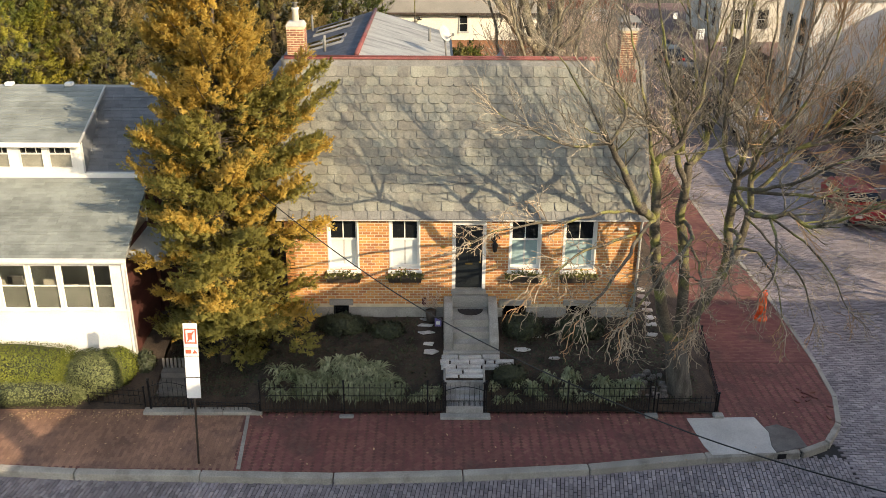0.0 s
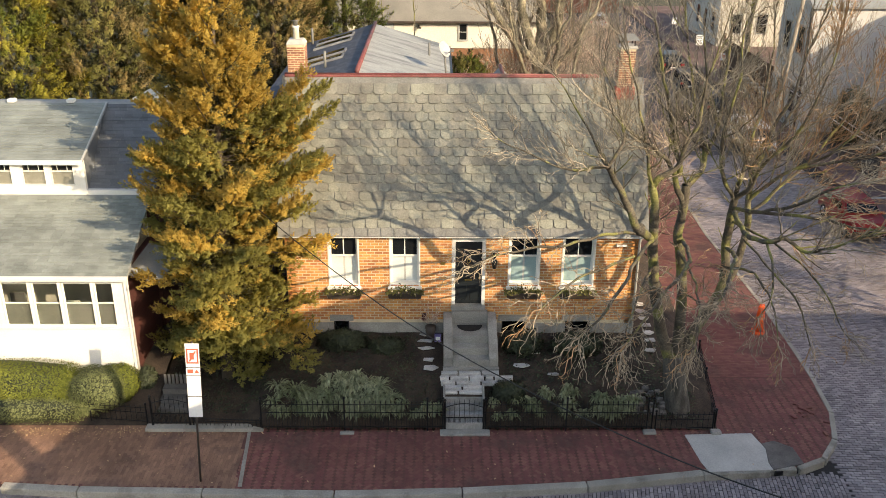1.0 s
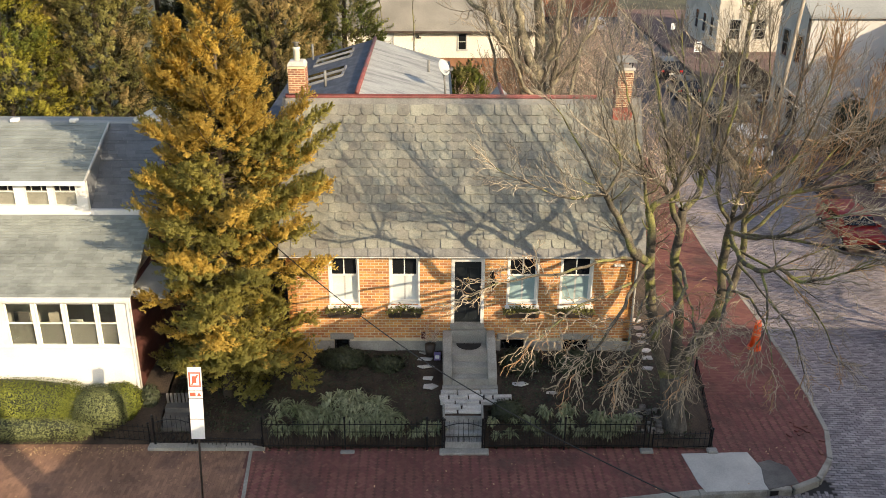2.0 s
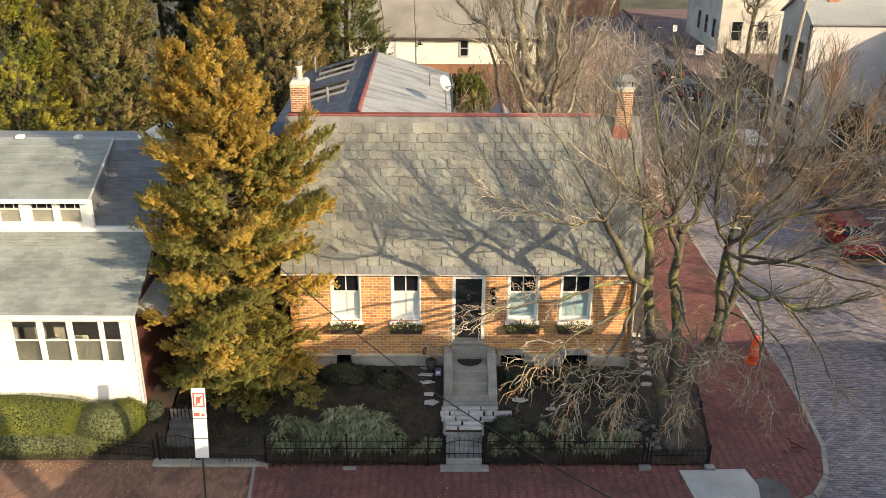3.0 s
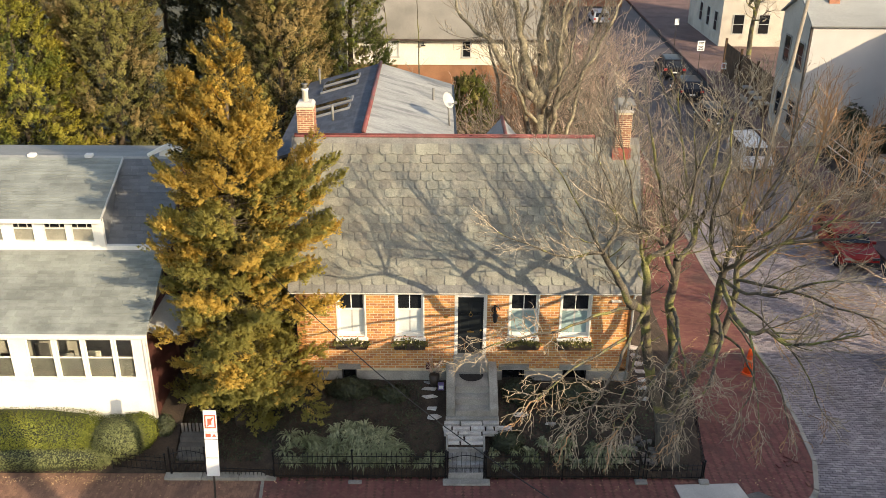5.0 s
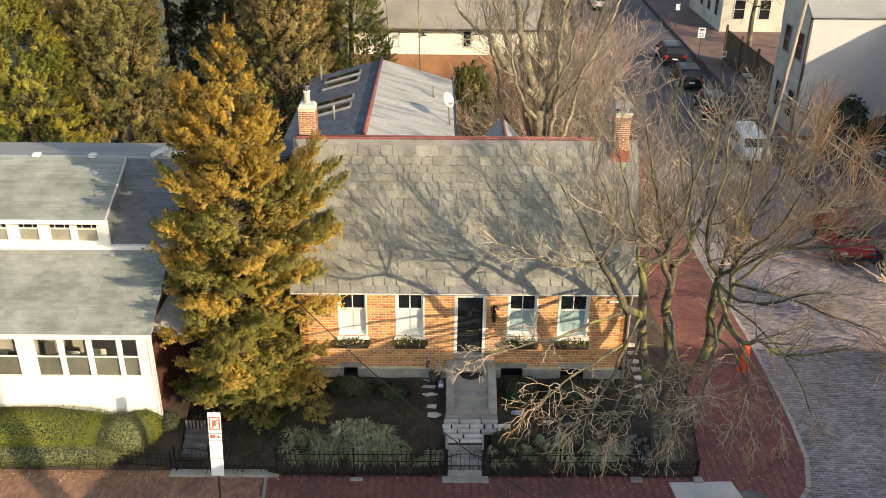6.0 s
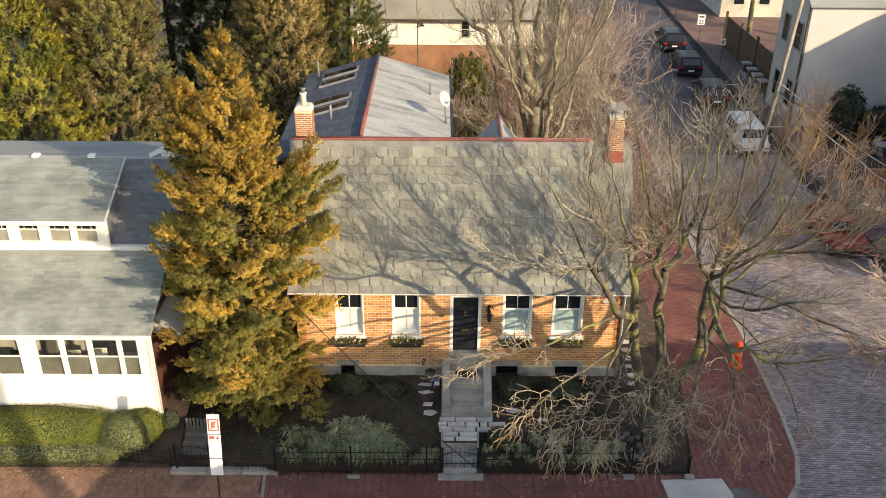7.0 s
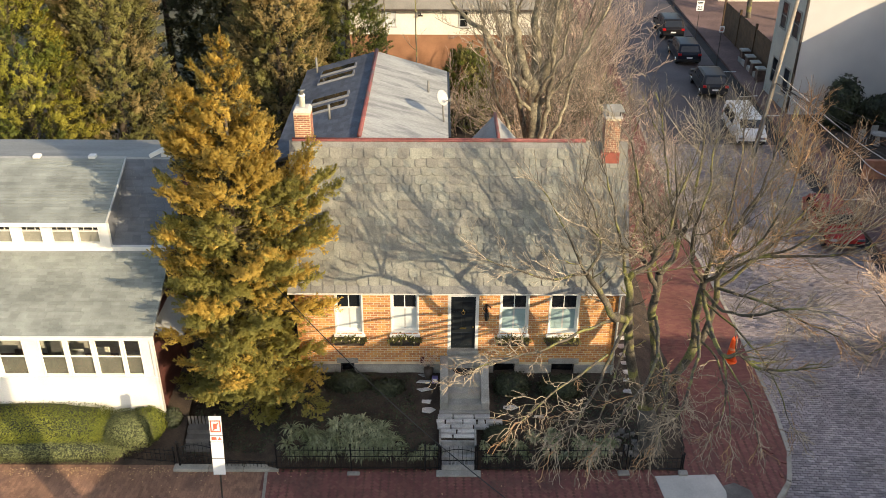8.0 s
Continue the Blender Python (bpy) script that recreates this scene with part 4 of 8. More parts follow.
for a, b in PW:
    w = part("porch_window", MB().box(a, a + 0.03, PY - 0.02, PY + 0.1, PZ0, PZ1).box(b - 0.03, b, PY - 0.02, PY + 0.1, PZ0, PZ1).box(a + 0.032, b - 0.032, PY - 0.02, PY + 0.1, PZ1 - 0.032, PZ1).box(a + 0.032, b - 0.032, PY - 0.01, PY + 0.06, 3.385, 3.412).box(a + 0.032, b - 0.032, PY - 0.02, PY + 0.1, PZ0, PZ0 + 0.032), white_m, white_house, "white framed porch window", bevel=0.004)
    pane = part("pane", MB().box(a + 0.032, b - 0.032, PY + 0.032, PY + 0.0326, PZ0 + 0.032, PZ1 - 0.032), porch_glass_m, w)
    pane.visible_shadow = False
    part("lower_screen", MB().box(a + 0.034, b - 0.034, PY + 0.07, PY + 0.075, PZ0 + 0.034, 3.385), screen_m, w, "grey-olive half screen")
part("window_sill", MB().box(-20, LX1 - 0.1, PY - 0.07, PY - 0.001, PZ0 - 0.09, PZ0 - 0.03), white_m, white_house, bevel=0.006)
part("porch_floor", MB().box(-20, LX1 - 0.35, PY + 0.16, 1.3, 1.2, 1.35), fence_wood_m, white_house)
part("back_wall", MB().box(-20, LX1 - 0.35, 1.3, 1.5, 0.4, 6.0), M("porch_back_paint", (0.5, 0.46, 0.38), 0.8, 0.2, 1.2, 15, 0.2), white_house)
# things seen inside the glazed porch
for k, (x, w, h, c) in enumerate(((-15.0, 0.9, 0.8, fence_wood_m), (-14.0, 0.5, 1.2, grey_wood_m), (-12.3, 0.6, 0.9, cream_m), (-11.3, 0.8, 0.7, grey_paint_m), (-13.2, 0.5, 0.8, grey_paint_m))):
    ch = thing("porch_chair", (x, -0.6, 1.35), "dim wooden chair inside the glazed porch", "chair")
    part("seat", MB().box(x - w / 2, x + w / 2, -0.9, -0.3, 1.7, 1.82), c, ch, bevel=0.02)
    part("backrest", MB().box(x - w / 2, x + w / 2, -0.35, -0.27, 1.82, 1.9 + h), c, ch, bevel=0.02)
    for sx in (-1, 1):
        for yy in (-0.85, -0.35):
            part("leg", MB().box(x + sx * (w / 2 - 0.04) - 0.025, x + sx * (w / 2 - 0.04) + 0.025, yy - 0.025, yy + 0.025, 1.35, 1.7), c, ch)
# porch roof
E0, E1 = Vector((-20, -2.0, 4.46)), Vector((-20, 1.15, 6.0))
pu = (E1 - E0).normalized()
pn = Vector((0, -pu.z, pu.y))
W = LX1 + 0.05 + 20
mb = MB().prism([(-20, -2.0, 4.46), (-20, 1.2, 6.02), (-20, 1.2, 5.9), (-20, -2.0, 4.36)], (W, 0, 0))
pr = part("porch_roof", mb, flat_roof_m, white_house, "pale grey shingled porch roof")
mb = MB()
shingle_field(mb, E0, (1, 0, 0), pu, pn, W, (E1 - E0).length)
mb = single_out(mb, "shingle", shingle_one_m, pr, lambda x, y, z: -12.6 < x < -10.2 and y < 0.6, nf=4)
tagged(part("shingle", mb, shingle_m, pr), kind="stuff")
part("fascia", MB().box(-20, LX1 + 0.05, -2.03, -2.0, 4.28, 4.46).box(-20, LX1 + 0.08, -2.12, -2.03, 4.36, 4.47), white_m, white_house, "white eave gutter", bevel=0.008)
part("soffit", MB().box(-20, LX1 - 0.1, -2.0, PY, 4.28, 4.33), white_m, white_house)
part("awning", MB().prism([(LX1 - 0.16, -1.5, 4.3), (LX1 - 0.16, 1.0, 4.3), (LX1 + 0.85, 1.0, 3.95), (LX1 + 0.85, -1.5, 3.95)], (0, 0, 0.04)), grey_paint_m, white_house, "pale metal side awning")
part("roof_curb", MB().box(-20, LX1 + 0.0, 1.12, 1.3, 5.85, 6.14), white_m, white_house, bevel=0.01)
# main roof behind, right of the dormer
M0 = Vector((-20, 1.3, 6.1))
M1 = Vector((-20, 3.9, 8.42))
mu = (M1 - M0).normalized()
mn = Vector((0, -mu.z, mu.y))
MW = LX1 + 0.15 + 20
mb = MB().prism([(-20, 1.3, 6.1), (-20, 3.9, 8.42), (-20, 7.4, 7.66), (-20, 10.2, 6.0), (-20, 10.2, 5.85), (-20, 7.4, 7.5), (-20, 3.9, 8.27), (-20, 1.3, 5.95)], (MW, 0, 0))
mr = part("main_roof", mb, flat_roof_m, white_house, "grey shingled main roof")
mb = MB()
shingle_field(mb, M0 + Vector((20 - 11.95, 0, 0)), (1, 0, 0), mu, mn, MW - 20 + 11.95, (M1 - M0).length, seed=6)
tagged(part("shingle", mb, dark_shingle_m, mr), kind="stuff")
part("gable_wall", MB().prism([(LX1 - 0.1, 1.5, 0.4), (LX1 - 0.1, 10.0, 0.4), (LX1 - 0.1, 10.0, 5.9), (LX1 - 0.1, 7.4, 7.45), (LX1 - 0.1, 3.9, 8.2), (LX1 - 0.1, 1.5, 6.05)], (-0.2, 0, 0)), dark_red_board_m, white_house, "dark red boarded side wall")
part("gable_cross_wall", MB().box(-20, LX1 - 0.3, 9.8, 10.0, 0.4, 5.9), white_m, white_house)
# dormer
dormer_blind_m = M("dull_blind", (0.26, 0.25, 0.2), 0.5, 0.15, 3, 20, 0.1)
DW = [(-17.37, -16.63), (-16.22, -15.23), (-14.87, -14.15), (-13.8, -13.05), (-12.86, -12.12)]
DX1 = -11.78
mb = MB()
wall_cells(mb, -20, DX1, 6.0, 7.2, 1.1, 1.25, [(a, b, 6.32, 7.03) for a, b in DW])
dm = part("dormer", mb, white_m, white_house, "long white shed dormer")
part("dormer_cheek", MB().prism([(DX1, 1.25, 6.0), (DX1, 3.7, 8.2), (DX1, 3.7, 8.25), (DX1, 1.25, 7.25)], (-0.14, 0, 0)), dark_shingle_m, dm, "dark shingled dormer side")
for a, b in DW:
    w = part("dormer_window", MB().box(a, a + 0.018, 1.08, 1.2, 6.32, 7.03).box(b - 0.018, b, 1.08, 1.2, 6.32, 7.03).box(a + 0.018, b - 0.018, 1.08, 1.2, 7.0, 7.03).box(a + 0.018, b - 0.018, 1.08, 1.2, 6.32, 6.345).box(a + 0.018, b - 0.018, 1.09, 1.2, 6.78, 6.81), white_m, white_house, "small white dormer window")
    part("pane", MB().box(a + 0.018, b - 0.018, 1.175, 1.18, 6.345, 7.0), glass_m, w)
    part("blind", MB().box(a + 0.018, b - 0.018, 1.16, 1.17, 6.345, 6.78), dormer_blind_m, w, "pale drawn blind")
    part("mullion", MB().box(a + 0.2, a + 0.22, 1.13, 1.15, 6.81, 7.0), white_m, w)
    part("mullion", MB().box(b - 0.22, b - 0.2, 1.13, 1.15, 6.81, 7.0), white_m, w)
DT0, DT1 = Vector((-20, 0.85, 7.24)), Vector((-20, 3.92, 8.44))
du = (DT1 - DT0).normalized()
dnn = Vector((0, -du.z, du.y))
dr = part("dormer_roof", MB().prism([DT0, DT1, DT1 - Vector((0, 0, 0.1)), DT0 - Vector((0, 0, 0.1))], (20 + DX1 + 0.08, 0, 0)), flat_roof_m, white_house, "pale grey dormer roof")
mb = MB()
shingle_field(mb, DT0, (1, 0, 0), du, dnn, 20 + DX1 + 0.05, (DT1 - DT0).length, exposure=0.15, tab=0.9, seed=9)
tagged(part("shingle", mb, shingle_m, dr), kind="stuff")
part("dormer_fascia", MB().box(-20, DX1 + 0.1, 0.8, 0.86, 7.1, 7.25), white_m, dr, bevel=0.01)
part("verge_trim", MB().tube([(DX1 + 0.08, 0.85, 7.25), (DX1 + 0.08, 3.75, 8.42)], 0.035, 6), grey_paint_m, dr)
for x, y in ((-15.0, 3.85), (-12.95, 3.85)):
    z = 7.24 + (y - 0.85) * du.z / du.y
    part("roof_vent", MB().box(x - 0.13, x + 0.13, y - 0.13, y + 0.13, z, z + 0.12), white_m, dr, "small pale roof vent", bevel=0.02)
part("barge_board", MB().prism([(-10.8, 3.8, 8.42), (-10.0, 3.8, 8.82), (-10.0, 3.8, 8.98), (-10.85, 3.8, 8.54)], (0, 0.16, 0)), white_m, white_house)
part("gable_end", MB().hexa([(-10.5, 3.97, 8.0), (-9.75, 3.97, 8.0), (-9.75, 4.9, 8.0), (-10.5, 4.9, 8.0), (-10.45, 3.97, 8.55), (-9.75, 3.97, 8.85), (-9.75, 4.9, 8.85), (-10.45, 4.9, 8.55)]), white_m, white_house, "white boarded gable stub", bevel=0.02)

# ---- buildings behind and across the side street ----
def plain_window(owner, c, u, n, w, h, trim, pane_m=None, label=""):
    """A framed window on a wall: c centre of its sill, u along the wall, n outwards."""
    c, u, n = Vector(c), Vector(u), Vector(n)

    def bar(a, b, z0, z1, d0, d1):
        p = [c + u * x + n * d + Vector((0, 0, z)) for z in (z0, z1) for x, d in ((a, d0), (b, d0), (b, d1), (a, d1))]
        return p
    mb = MB()
    for a, b, z0, z1 in ((-w / 2 - 0.08, -w / 2, 0, h), (w / 2, w / 2 + 0.08, 0, h), (-w / 2 - 0.08, w / 2 + 0.08, h, h + 0.1), (-w / 2 - 0.12, w / 2 + 0.12, -0.1, 0)):
        mb.hexa(bar(a, b, z0, z1, 0.0, 0.06))
    f = part("window", mb, trim, owner, label)
    part("pane", MB().hexa(bar(-w / 2, w / 2, 0, h, 0.004, 0.02)), pane_m or glass_m, f)
    part("glazing_bar", MB().hexa(bar(-w / 2, w / 2, h / 2 - 0.02, h / 2 + 0.02, 0.02, 0.04)), trim, f)
    return f


# garage-like building with white upper wall over orange brick
bb = thing("coach_house", (0, 33, 0.5), "white rendered building over an orange brick base", "house")
BY = 31.0
part("brick_base", MB().box(-6.2, 6.5, BY, BY + 9, 0.2, 5.35), M("far_orange_brick", (0.30, 0.15, 0.08), 0.9, 0.2, 1.0, 40, 0.3), bb)
mb = MB().box(-6.2, 6.5, BY - 0.06, BY + 9.0, 5.35, 7.1)
part("white_wall", mb, cream_m, bb, "pale rendered upper wall")
part("roof", MB().prism([(-6.5, BY - 0.4, 7.05), (-6.5, BY + 4.5, 10.6), (-6.5, BY + 9.4, 7.05)], (13.3, 0, 0)), brownroof_m, bb, "grey-brown shingle roof")
part("gutter", MB().box(-6.5, 6.8, BY - 0.5, BY - 0.4, 6.98, 7.1), post_m, bb)
plain_window(bb, (1.5, BY - 0.06, 5.9), (1, 0, 0), (0, -1, 0), 0.45, 0.95, grey_paint_m)
plain_window(bb, (-3.3, BY - 0.06, 5.9), (1, 0, 0), (0, -1, 0), 0.7, 0.95, grey_paint_m, blind_m)
part("wall_lamp", MB().tube([(-1.3, BY - 0.06, 6.75), (-1.3, BY - 0.3, 6.8), (-1.3, BY - 0.34, 6.7)], 0.05, 6).box(-1.45, -1.15, BY - 0.4, BY - 0.3, 6.62, 6.7), black_iron_m, bb)

# tall rendered house across the side street
AX, AY = 23.75, 31.0
ah = thing("rendered_house", (27, 36, 0), "grey rendered house with cream side wall", "house")
ar = M("grey_render", (0.42, 0.41, 0.36), 0.9, 0.14, 0.6, 14, 0.2)
part("street_wall", MB().prism([(AX, AY + 0.31, -0.1), (AX, AY + 0.31, 8.1), (AX, AY + 2.6, 9.5), (AX, AY + 5.2, 8.1), (AX, AY + 5.2, -0.1)], (0.3, 0, 0)), ar, ah, "grey rendered street front")
part("side_wall", MB().box(AX + 0.02, AX + 18, AY, AY + 0.3, -0.1, 8.1), M("white_render", (0.56, 0.55, 0.52), 0.9, 0.06, 0.6, 14, 0.15), ah, "cream rendered side wall")
part("back_walls", MB().box(AX + 17.7, AX + 18, AY + 0.3, AY + 5.2, -0.1, 8.1).box(AX + 0.3, AX + 17.7, AY + 4.9, AY + 5.2, -0.1, 8.1), ar, ah)
part("roof", MB().prism([(AX - 0.2, AY - 0.25, 8.05), (AX - 0.2, AY + 2.6, 9.7), (AX - 0.2, AY + 5.45, 8.05), (AX - 0.2, AY + 5.45, 7.95), (AX - 0.2, AY + 2.6, 9.55), (AX - 0.2, AY - 0.25, 7.95)], (18.4, 0, 0)), flat_roof_m, ah, "grey shingle roof")
part("corner_pipe", MB().tube([(AX - 0.06, AY + 0.1, 8.0), (AX - 0.06, AY + 0.1, 0)], 0.09, 8), post_m, ah, "dark corner downpipe", smooth=True)
for y in (AY + 1.3, AY + 3.7):
    for z in (1.0, 4.9):
        plain_window(ah, (AX, y, z), (0, -1, 0), (-1, 0, 0), 0.95, 1.7, stone_m)
part("chimney", MB().box(AX + 1.4, AX + 2.1, AY + 1.6, AY + 2.3, 8.5, 10.4), chimney_m, ah, "small brick chimney", bevel=0.01)
lower = thing("grey_house", (30, 30, 0), "low grey roofed wing beyond the side wall", "house")
part("wall", MB().box(AX + 18.4, AX + 28, AY - 1, AY + 8, -0.1, 6.5), ar, lower)
part("roof", MB().prism([(AX + 18.4, AY - 1.4, 6.4), (AX + 18.4, AY + 3.5, 9.4), (AX + 18.4, AY + 8.4, 6.4)], (10, 0, 0)), flat_roof_m, lower)

# pale house further up the street
ph = thing("pale_house", (28, 66, 0), "pale stuccoed house far up the side street", "house")
# darker patches in the stucco colour stand for dappled tree shade
part("wall", MB().box(27.5, 38.2, 62, 74, -0.1, 9.5), M("dappled_pale_stucco", (0.52, 0.49, 0.42), 0.9, 0.15, 0.4, 10, 0.2, patch=(0.5, (0.40, 0.375, 0.31), 0.52)), ph)
part("roof", MB().prism([(27.2, 61.6, 9.4), (32.8, 61.6, 12.6), (38.5, 61.6, 9.4)], (0, 12.8, 0)), flat_roof_m, ph)
for x in (29.2, 31.7, 34.2):
    for z in (1.2, 5.2):
        plain_window(ph, (x, 62, z), (1, 0, 0), (0, -1, 0), 1.0, 1.8, grey_paint_m)
for y in (63.8, 66.5, 69.2):
    for z in (1.2, 5.2):
        plain_window(ph, (27.5, y, z), (0, -1, 0), (-1, 0, 0), 1.0, 1.8, grey_paint_m)
gh = thing("grey_brick_house", (16, 86, 0), "dim brick house closing the far street", "house")
part("wall", MB().box(2, 22, 84, 94, -0.1, 7), chimney_m, gh)
part("roof", MB().prism([(1.6, 83.6, 6.9), (1.6, 89, 10.5), (1.6, 94.4, 6.9)], (20.8, 0, 0)), brownroof_m, gh)
for x in (5, 9, 13, 17, 20.5):
    plain_window(gh, (x, 84, 3.8), (1, 0, 0), (0, -1, 0), 1.1, 1.8, grey_paint_m)

# board fence and gate pillars on the far pavement
fence = thing("board_fence", (24.8, 45, 0), "tall brown board fence beside the far pavement", "fence")
for k in range(40):
    part("board", MB().box(24.8, 24.84, 38.6 + k * 0.31, 38.89 + k * 0.31, -0.08, 2.6 + 0.03 * (k % 2)), fence_wood_m, fence)
for y in (38.4, 42.6, 46.8, 51.1):
    part("post", MB().box(24.72, 24.9, y, y + 0.18, -0.08, 3.0), fence_wood_m, fence, bevel=0.01)
pillar = thing("brick_pillar", (24.0, 38.0, -0.07), "dark brick pillar with pale stone cap", "pillar", "pillars along the far pavement")
# shaft in a darker brick than the chimneys
part("shaft", MB().box(23.72, 24.28, 37.72, 38.28, -0.07, 0.85), M("dark_pillar_brick", (0.11, 0.07, 0.055), 0.9, 0.3, 3, 30, 0.4), pillar, bevel=0.01)
part("cap", MB().box(23.64, 24.36, 37.64, 38.36, 0.85, 0.98), stone_m, pillar, bevel=0.02)
for y in (39.5, 41.0, 42.6):
    copy_thing(pillar, pose(24.0 + (y - 38) * 0.04, y, -0.07))
solo("low_wall", MB().box(23.85, 24.05, 38.3, 43.0, -0.08, 0.3), stone_m, "low stone wall between the pillars", "wall", bevel=0.02)

# houses across the street, behind the viewpoint, added unseen to cast shade
op = thing("opposite_house", (25, -28, 0), "unseen brick house added across the street to shade the garden", "house")
OY0 = -24.0
# roofline fitted to the shade edges on the front wall and pavement
SHADE_PROFILE = [(5.7, 10.4), (10.9, 12.9), (19.7, 16.65), (23.1, 17.45), (25.1, 17.05), (30.2, 17.25), (56.0, 17.05)]
part("wall", MB().prism([(5.7, OY0, -0.3), (56, OY0, -0.3)] + [(x, OY0, z) for x, z in SHADE_PROFILE[::-1]], (0, -9, 0)), chimney_m, op)
for (xa, za), (xb, zb) in zip(SHADE_PROFILE, SHADE_PROFILE[1:]):
    part("roof", MB().hexa([(xa, OY0 + 0.2, za), (xb, OY0 + 0.2, zb), (xb, OY0 - 9.3, zb), (xa, OY0 - 9.3, za), (xa, OY0 + 0.2, za + 0.12), (xb, OY0 + 0.2, zb + 0.12), (xb, OY0 - 9.3, zb + 0.12), (xa, OY0 - 9.3, za + 0.12)]), brownroof_m, op)
# thin stack added to cast the diagonal dark band on the left pavement
part("chimney", MB().box(12.0, 12.45, -28.7, -28.2, 12.5, 18.8), chimney_m, op)
for x in (8, 12, 16, 20, 24, 28, 32, 36):
    for z in (1.2, 4.6, 8.0):
        plain_window(op, (x, OY0, z), (1, 0, 0), (0, 1, 0), 1.0, 1.7, white_m)
# house added out of view, shading the cream side wall and the yard
er = thing("east_row_house", (38, 14, 0), "unseen brick house added east of the side street to shade the yard", "house")
part("wall", MB().box(31.5, 45, 0, 27, -0.1, 9.4), chimney_m, er)
part("roof", MB().prism([(31.2, -0.3, 9.3), (38.2, -0.3, 12.8), (45.3, -0.3, 9.3)], (0, 27.6, 0)), brownroof_m, er)
for y in (3, 8, 13, 18, 23):
    for z in (1.0, 4.8):
        plain_window(er, (31.5, y, z), (0, -1, 0), (-1, 0, 0), 1.0, 1.8, stone_m)

# ---- trees and shrubs ----
def smooth_line(pts, n=6):
    """A Catmull-Rom curve through pts."""
    p = [Vector(q) for q in pts]
    p = [p[0] * 2 - p[1]] + p + [p[-1] * 2 - p[-2]]
    out = []
    for i in range(1, len(p) - 2):
        for k in range(n):
            t = k / n
            a, b, c, d = p[i - 1], p[i], p[i + 1], p[i + 2]
            out.append(0.5 * ((2 * b) + (c - a) * t + (2 * a - 5 * b + 4 * c - d) * t * t + (3 * b - a - 3 * c + d) * t ** 3))
    out.append(p[-2])
    return out


class Grower:
    """Grows bare limbs: thick wood into one mesh, twigs into another."""
    def __init__(self, seed, thin=0.02, droop=0.0, curl=0.35, shrink=0.66, spread=0.75, up=0.25, min_r=0.0045, keep=None, seg=0.32, kids=(3, 5), last=(4, 6)):
        self.rng = random.Random(seed)
        self.wood, self.twigs = MB(), MB()
        self.kids, self.last, self.wander, self.salt = kids, last, 0.0, seed
        self.thin, self.droop, self.curl, self.shrink, self.spread, self.up, self.min_r, self.keep, self.seg = thin, droop, curl, shrink, spread, up, min_r, keep, seg

    def put(self, pts, r0, r1):
        n = len(pts)
        radii = [r0 + (r1 - r0) * i / (n - 1) for i in range(n)]
        if r0 > self.thin:
            self.wood.tube(pts, radii, 8 if r0 > 0.08 else 6 if r0 > 0.04 else 5, caps=False)
        else:
            self.twigs.tube(pts, radii, 3, caps=False)

    def grow(self, start, direction, length, r, level, maxlevel):
        rng = self.rng
        d = Vector(direction).normalized()
        n = max(3, int(length / self.seg))
        pts, dirs = [Vector(start)], [d]
        step = length / n
        for i in range(n):
            wob = Vector((rng.gauss(0, 1), rng.gauss(0, 1), rng.gauss(0, 1))) * self.curl * 0.5
            pull = Vector((0, 0, self.up - self.droop * (level / maxlevel) ** 1.5))
            d = (d + (wob + pull * 0.35) * min(1.0, (step / 0.4) ** 0.6)).normalized()
            pts.append(pts[-1] + d * step)
            dirs.append(d)
        if self.keep and not self.keep(pts[-1]):
            if level > 1:
                return
        r1 = max(self.min_r, r * 0.45)
        self.put(pts, r, r1)
        if level >= maxlevel:
            return
        self.fork(pts, dirs, length, r, r1, level, maxlevel)

    def fork(self, pts, dirs, length, r, r1, level, maxlevel):
        rng, n = self.rng, len(pts) - 1
        kids = rng.randint(*self.kids) if level < maxlevel - 1 else rng.randint(*self.last)
        for k in range(kids):
            t = 1.0 if k == 0 else rng.uniform(0.25, 0.97)
            i = min(n, max(1, int(t * n)))
            base = dirs[i]
            ax = Vector((rng.gauss(0, 1), rng.gauss(0, 1), rng.gauss(0, 1)))
            ax = (ax - base * ax.dot(base)).normalized()
            ang = self.spread * rng.uniform(0.55, 1.25) if k else self.spread * rng.uniform(0.1, 0.4)
            nd = base * math.cos(ang) + ax * math.sin(ang)
            rr = (r + (r1 - r) * i / n) * (0.68 if k else 0.88) * rng.uniform(0.8, 1.1)
            self.grow(pts[i], nd, length * self.shrink * rng.uniform(0.75, 1.2), max(self.min_r, rr), level + 1, maxlevel)

    def limb(self, pts, r0, r1, levels, kid_len, every=0.5, first=0.25):
        """A limb along given points that sprouts branches on its way."""
        line = smooth_line(pts)
        if self.wander:
            line = [p + self.wander * min(1.0, i / 5) * noise.noise_vector(p * 0.7 + Vector((self.salt, 0, 0))) for i, p in enumerate(line)]
        self.put(line, r0, r1)
        rng, n = self.rng, len(line) - 1
        total = sum((b - a).length for a, b in zip(line, line[1:]))
        count = max(2, int(total / every))
        for k in range(count):
            t = first + (1 - first) * (k + rng.random()) / count
            i = min(n, max(1, int(t * n)))
            base = (line[i] - line[i - 1]).normalized()
            ax = Vector((rng.gauss(0, 1), rng.gauss(0, 1), rng.gauss(0, 1) * 0.8 + 0.3))
            ax = (ax - base * ax.dot(base)).normalized()
            ang = rng.uniform(0.5, 1.1)
            rr = (r0 + (r1 - r0) * t) * rng.uniform(0.35, 0.6)
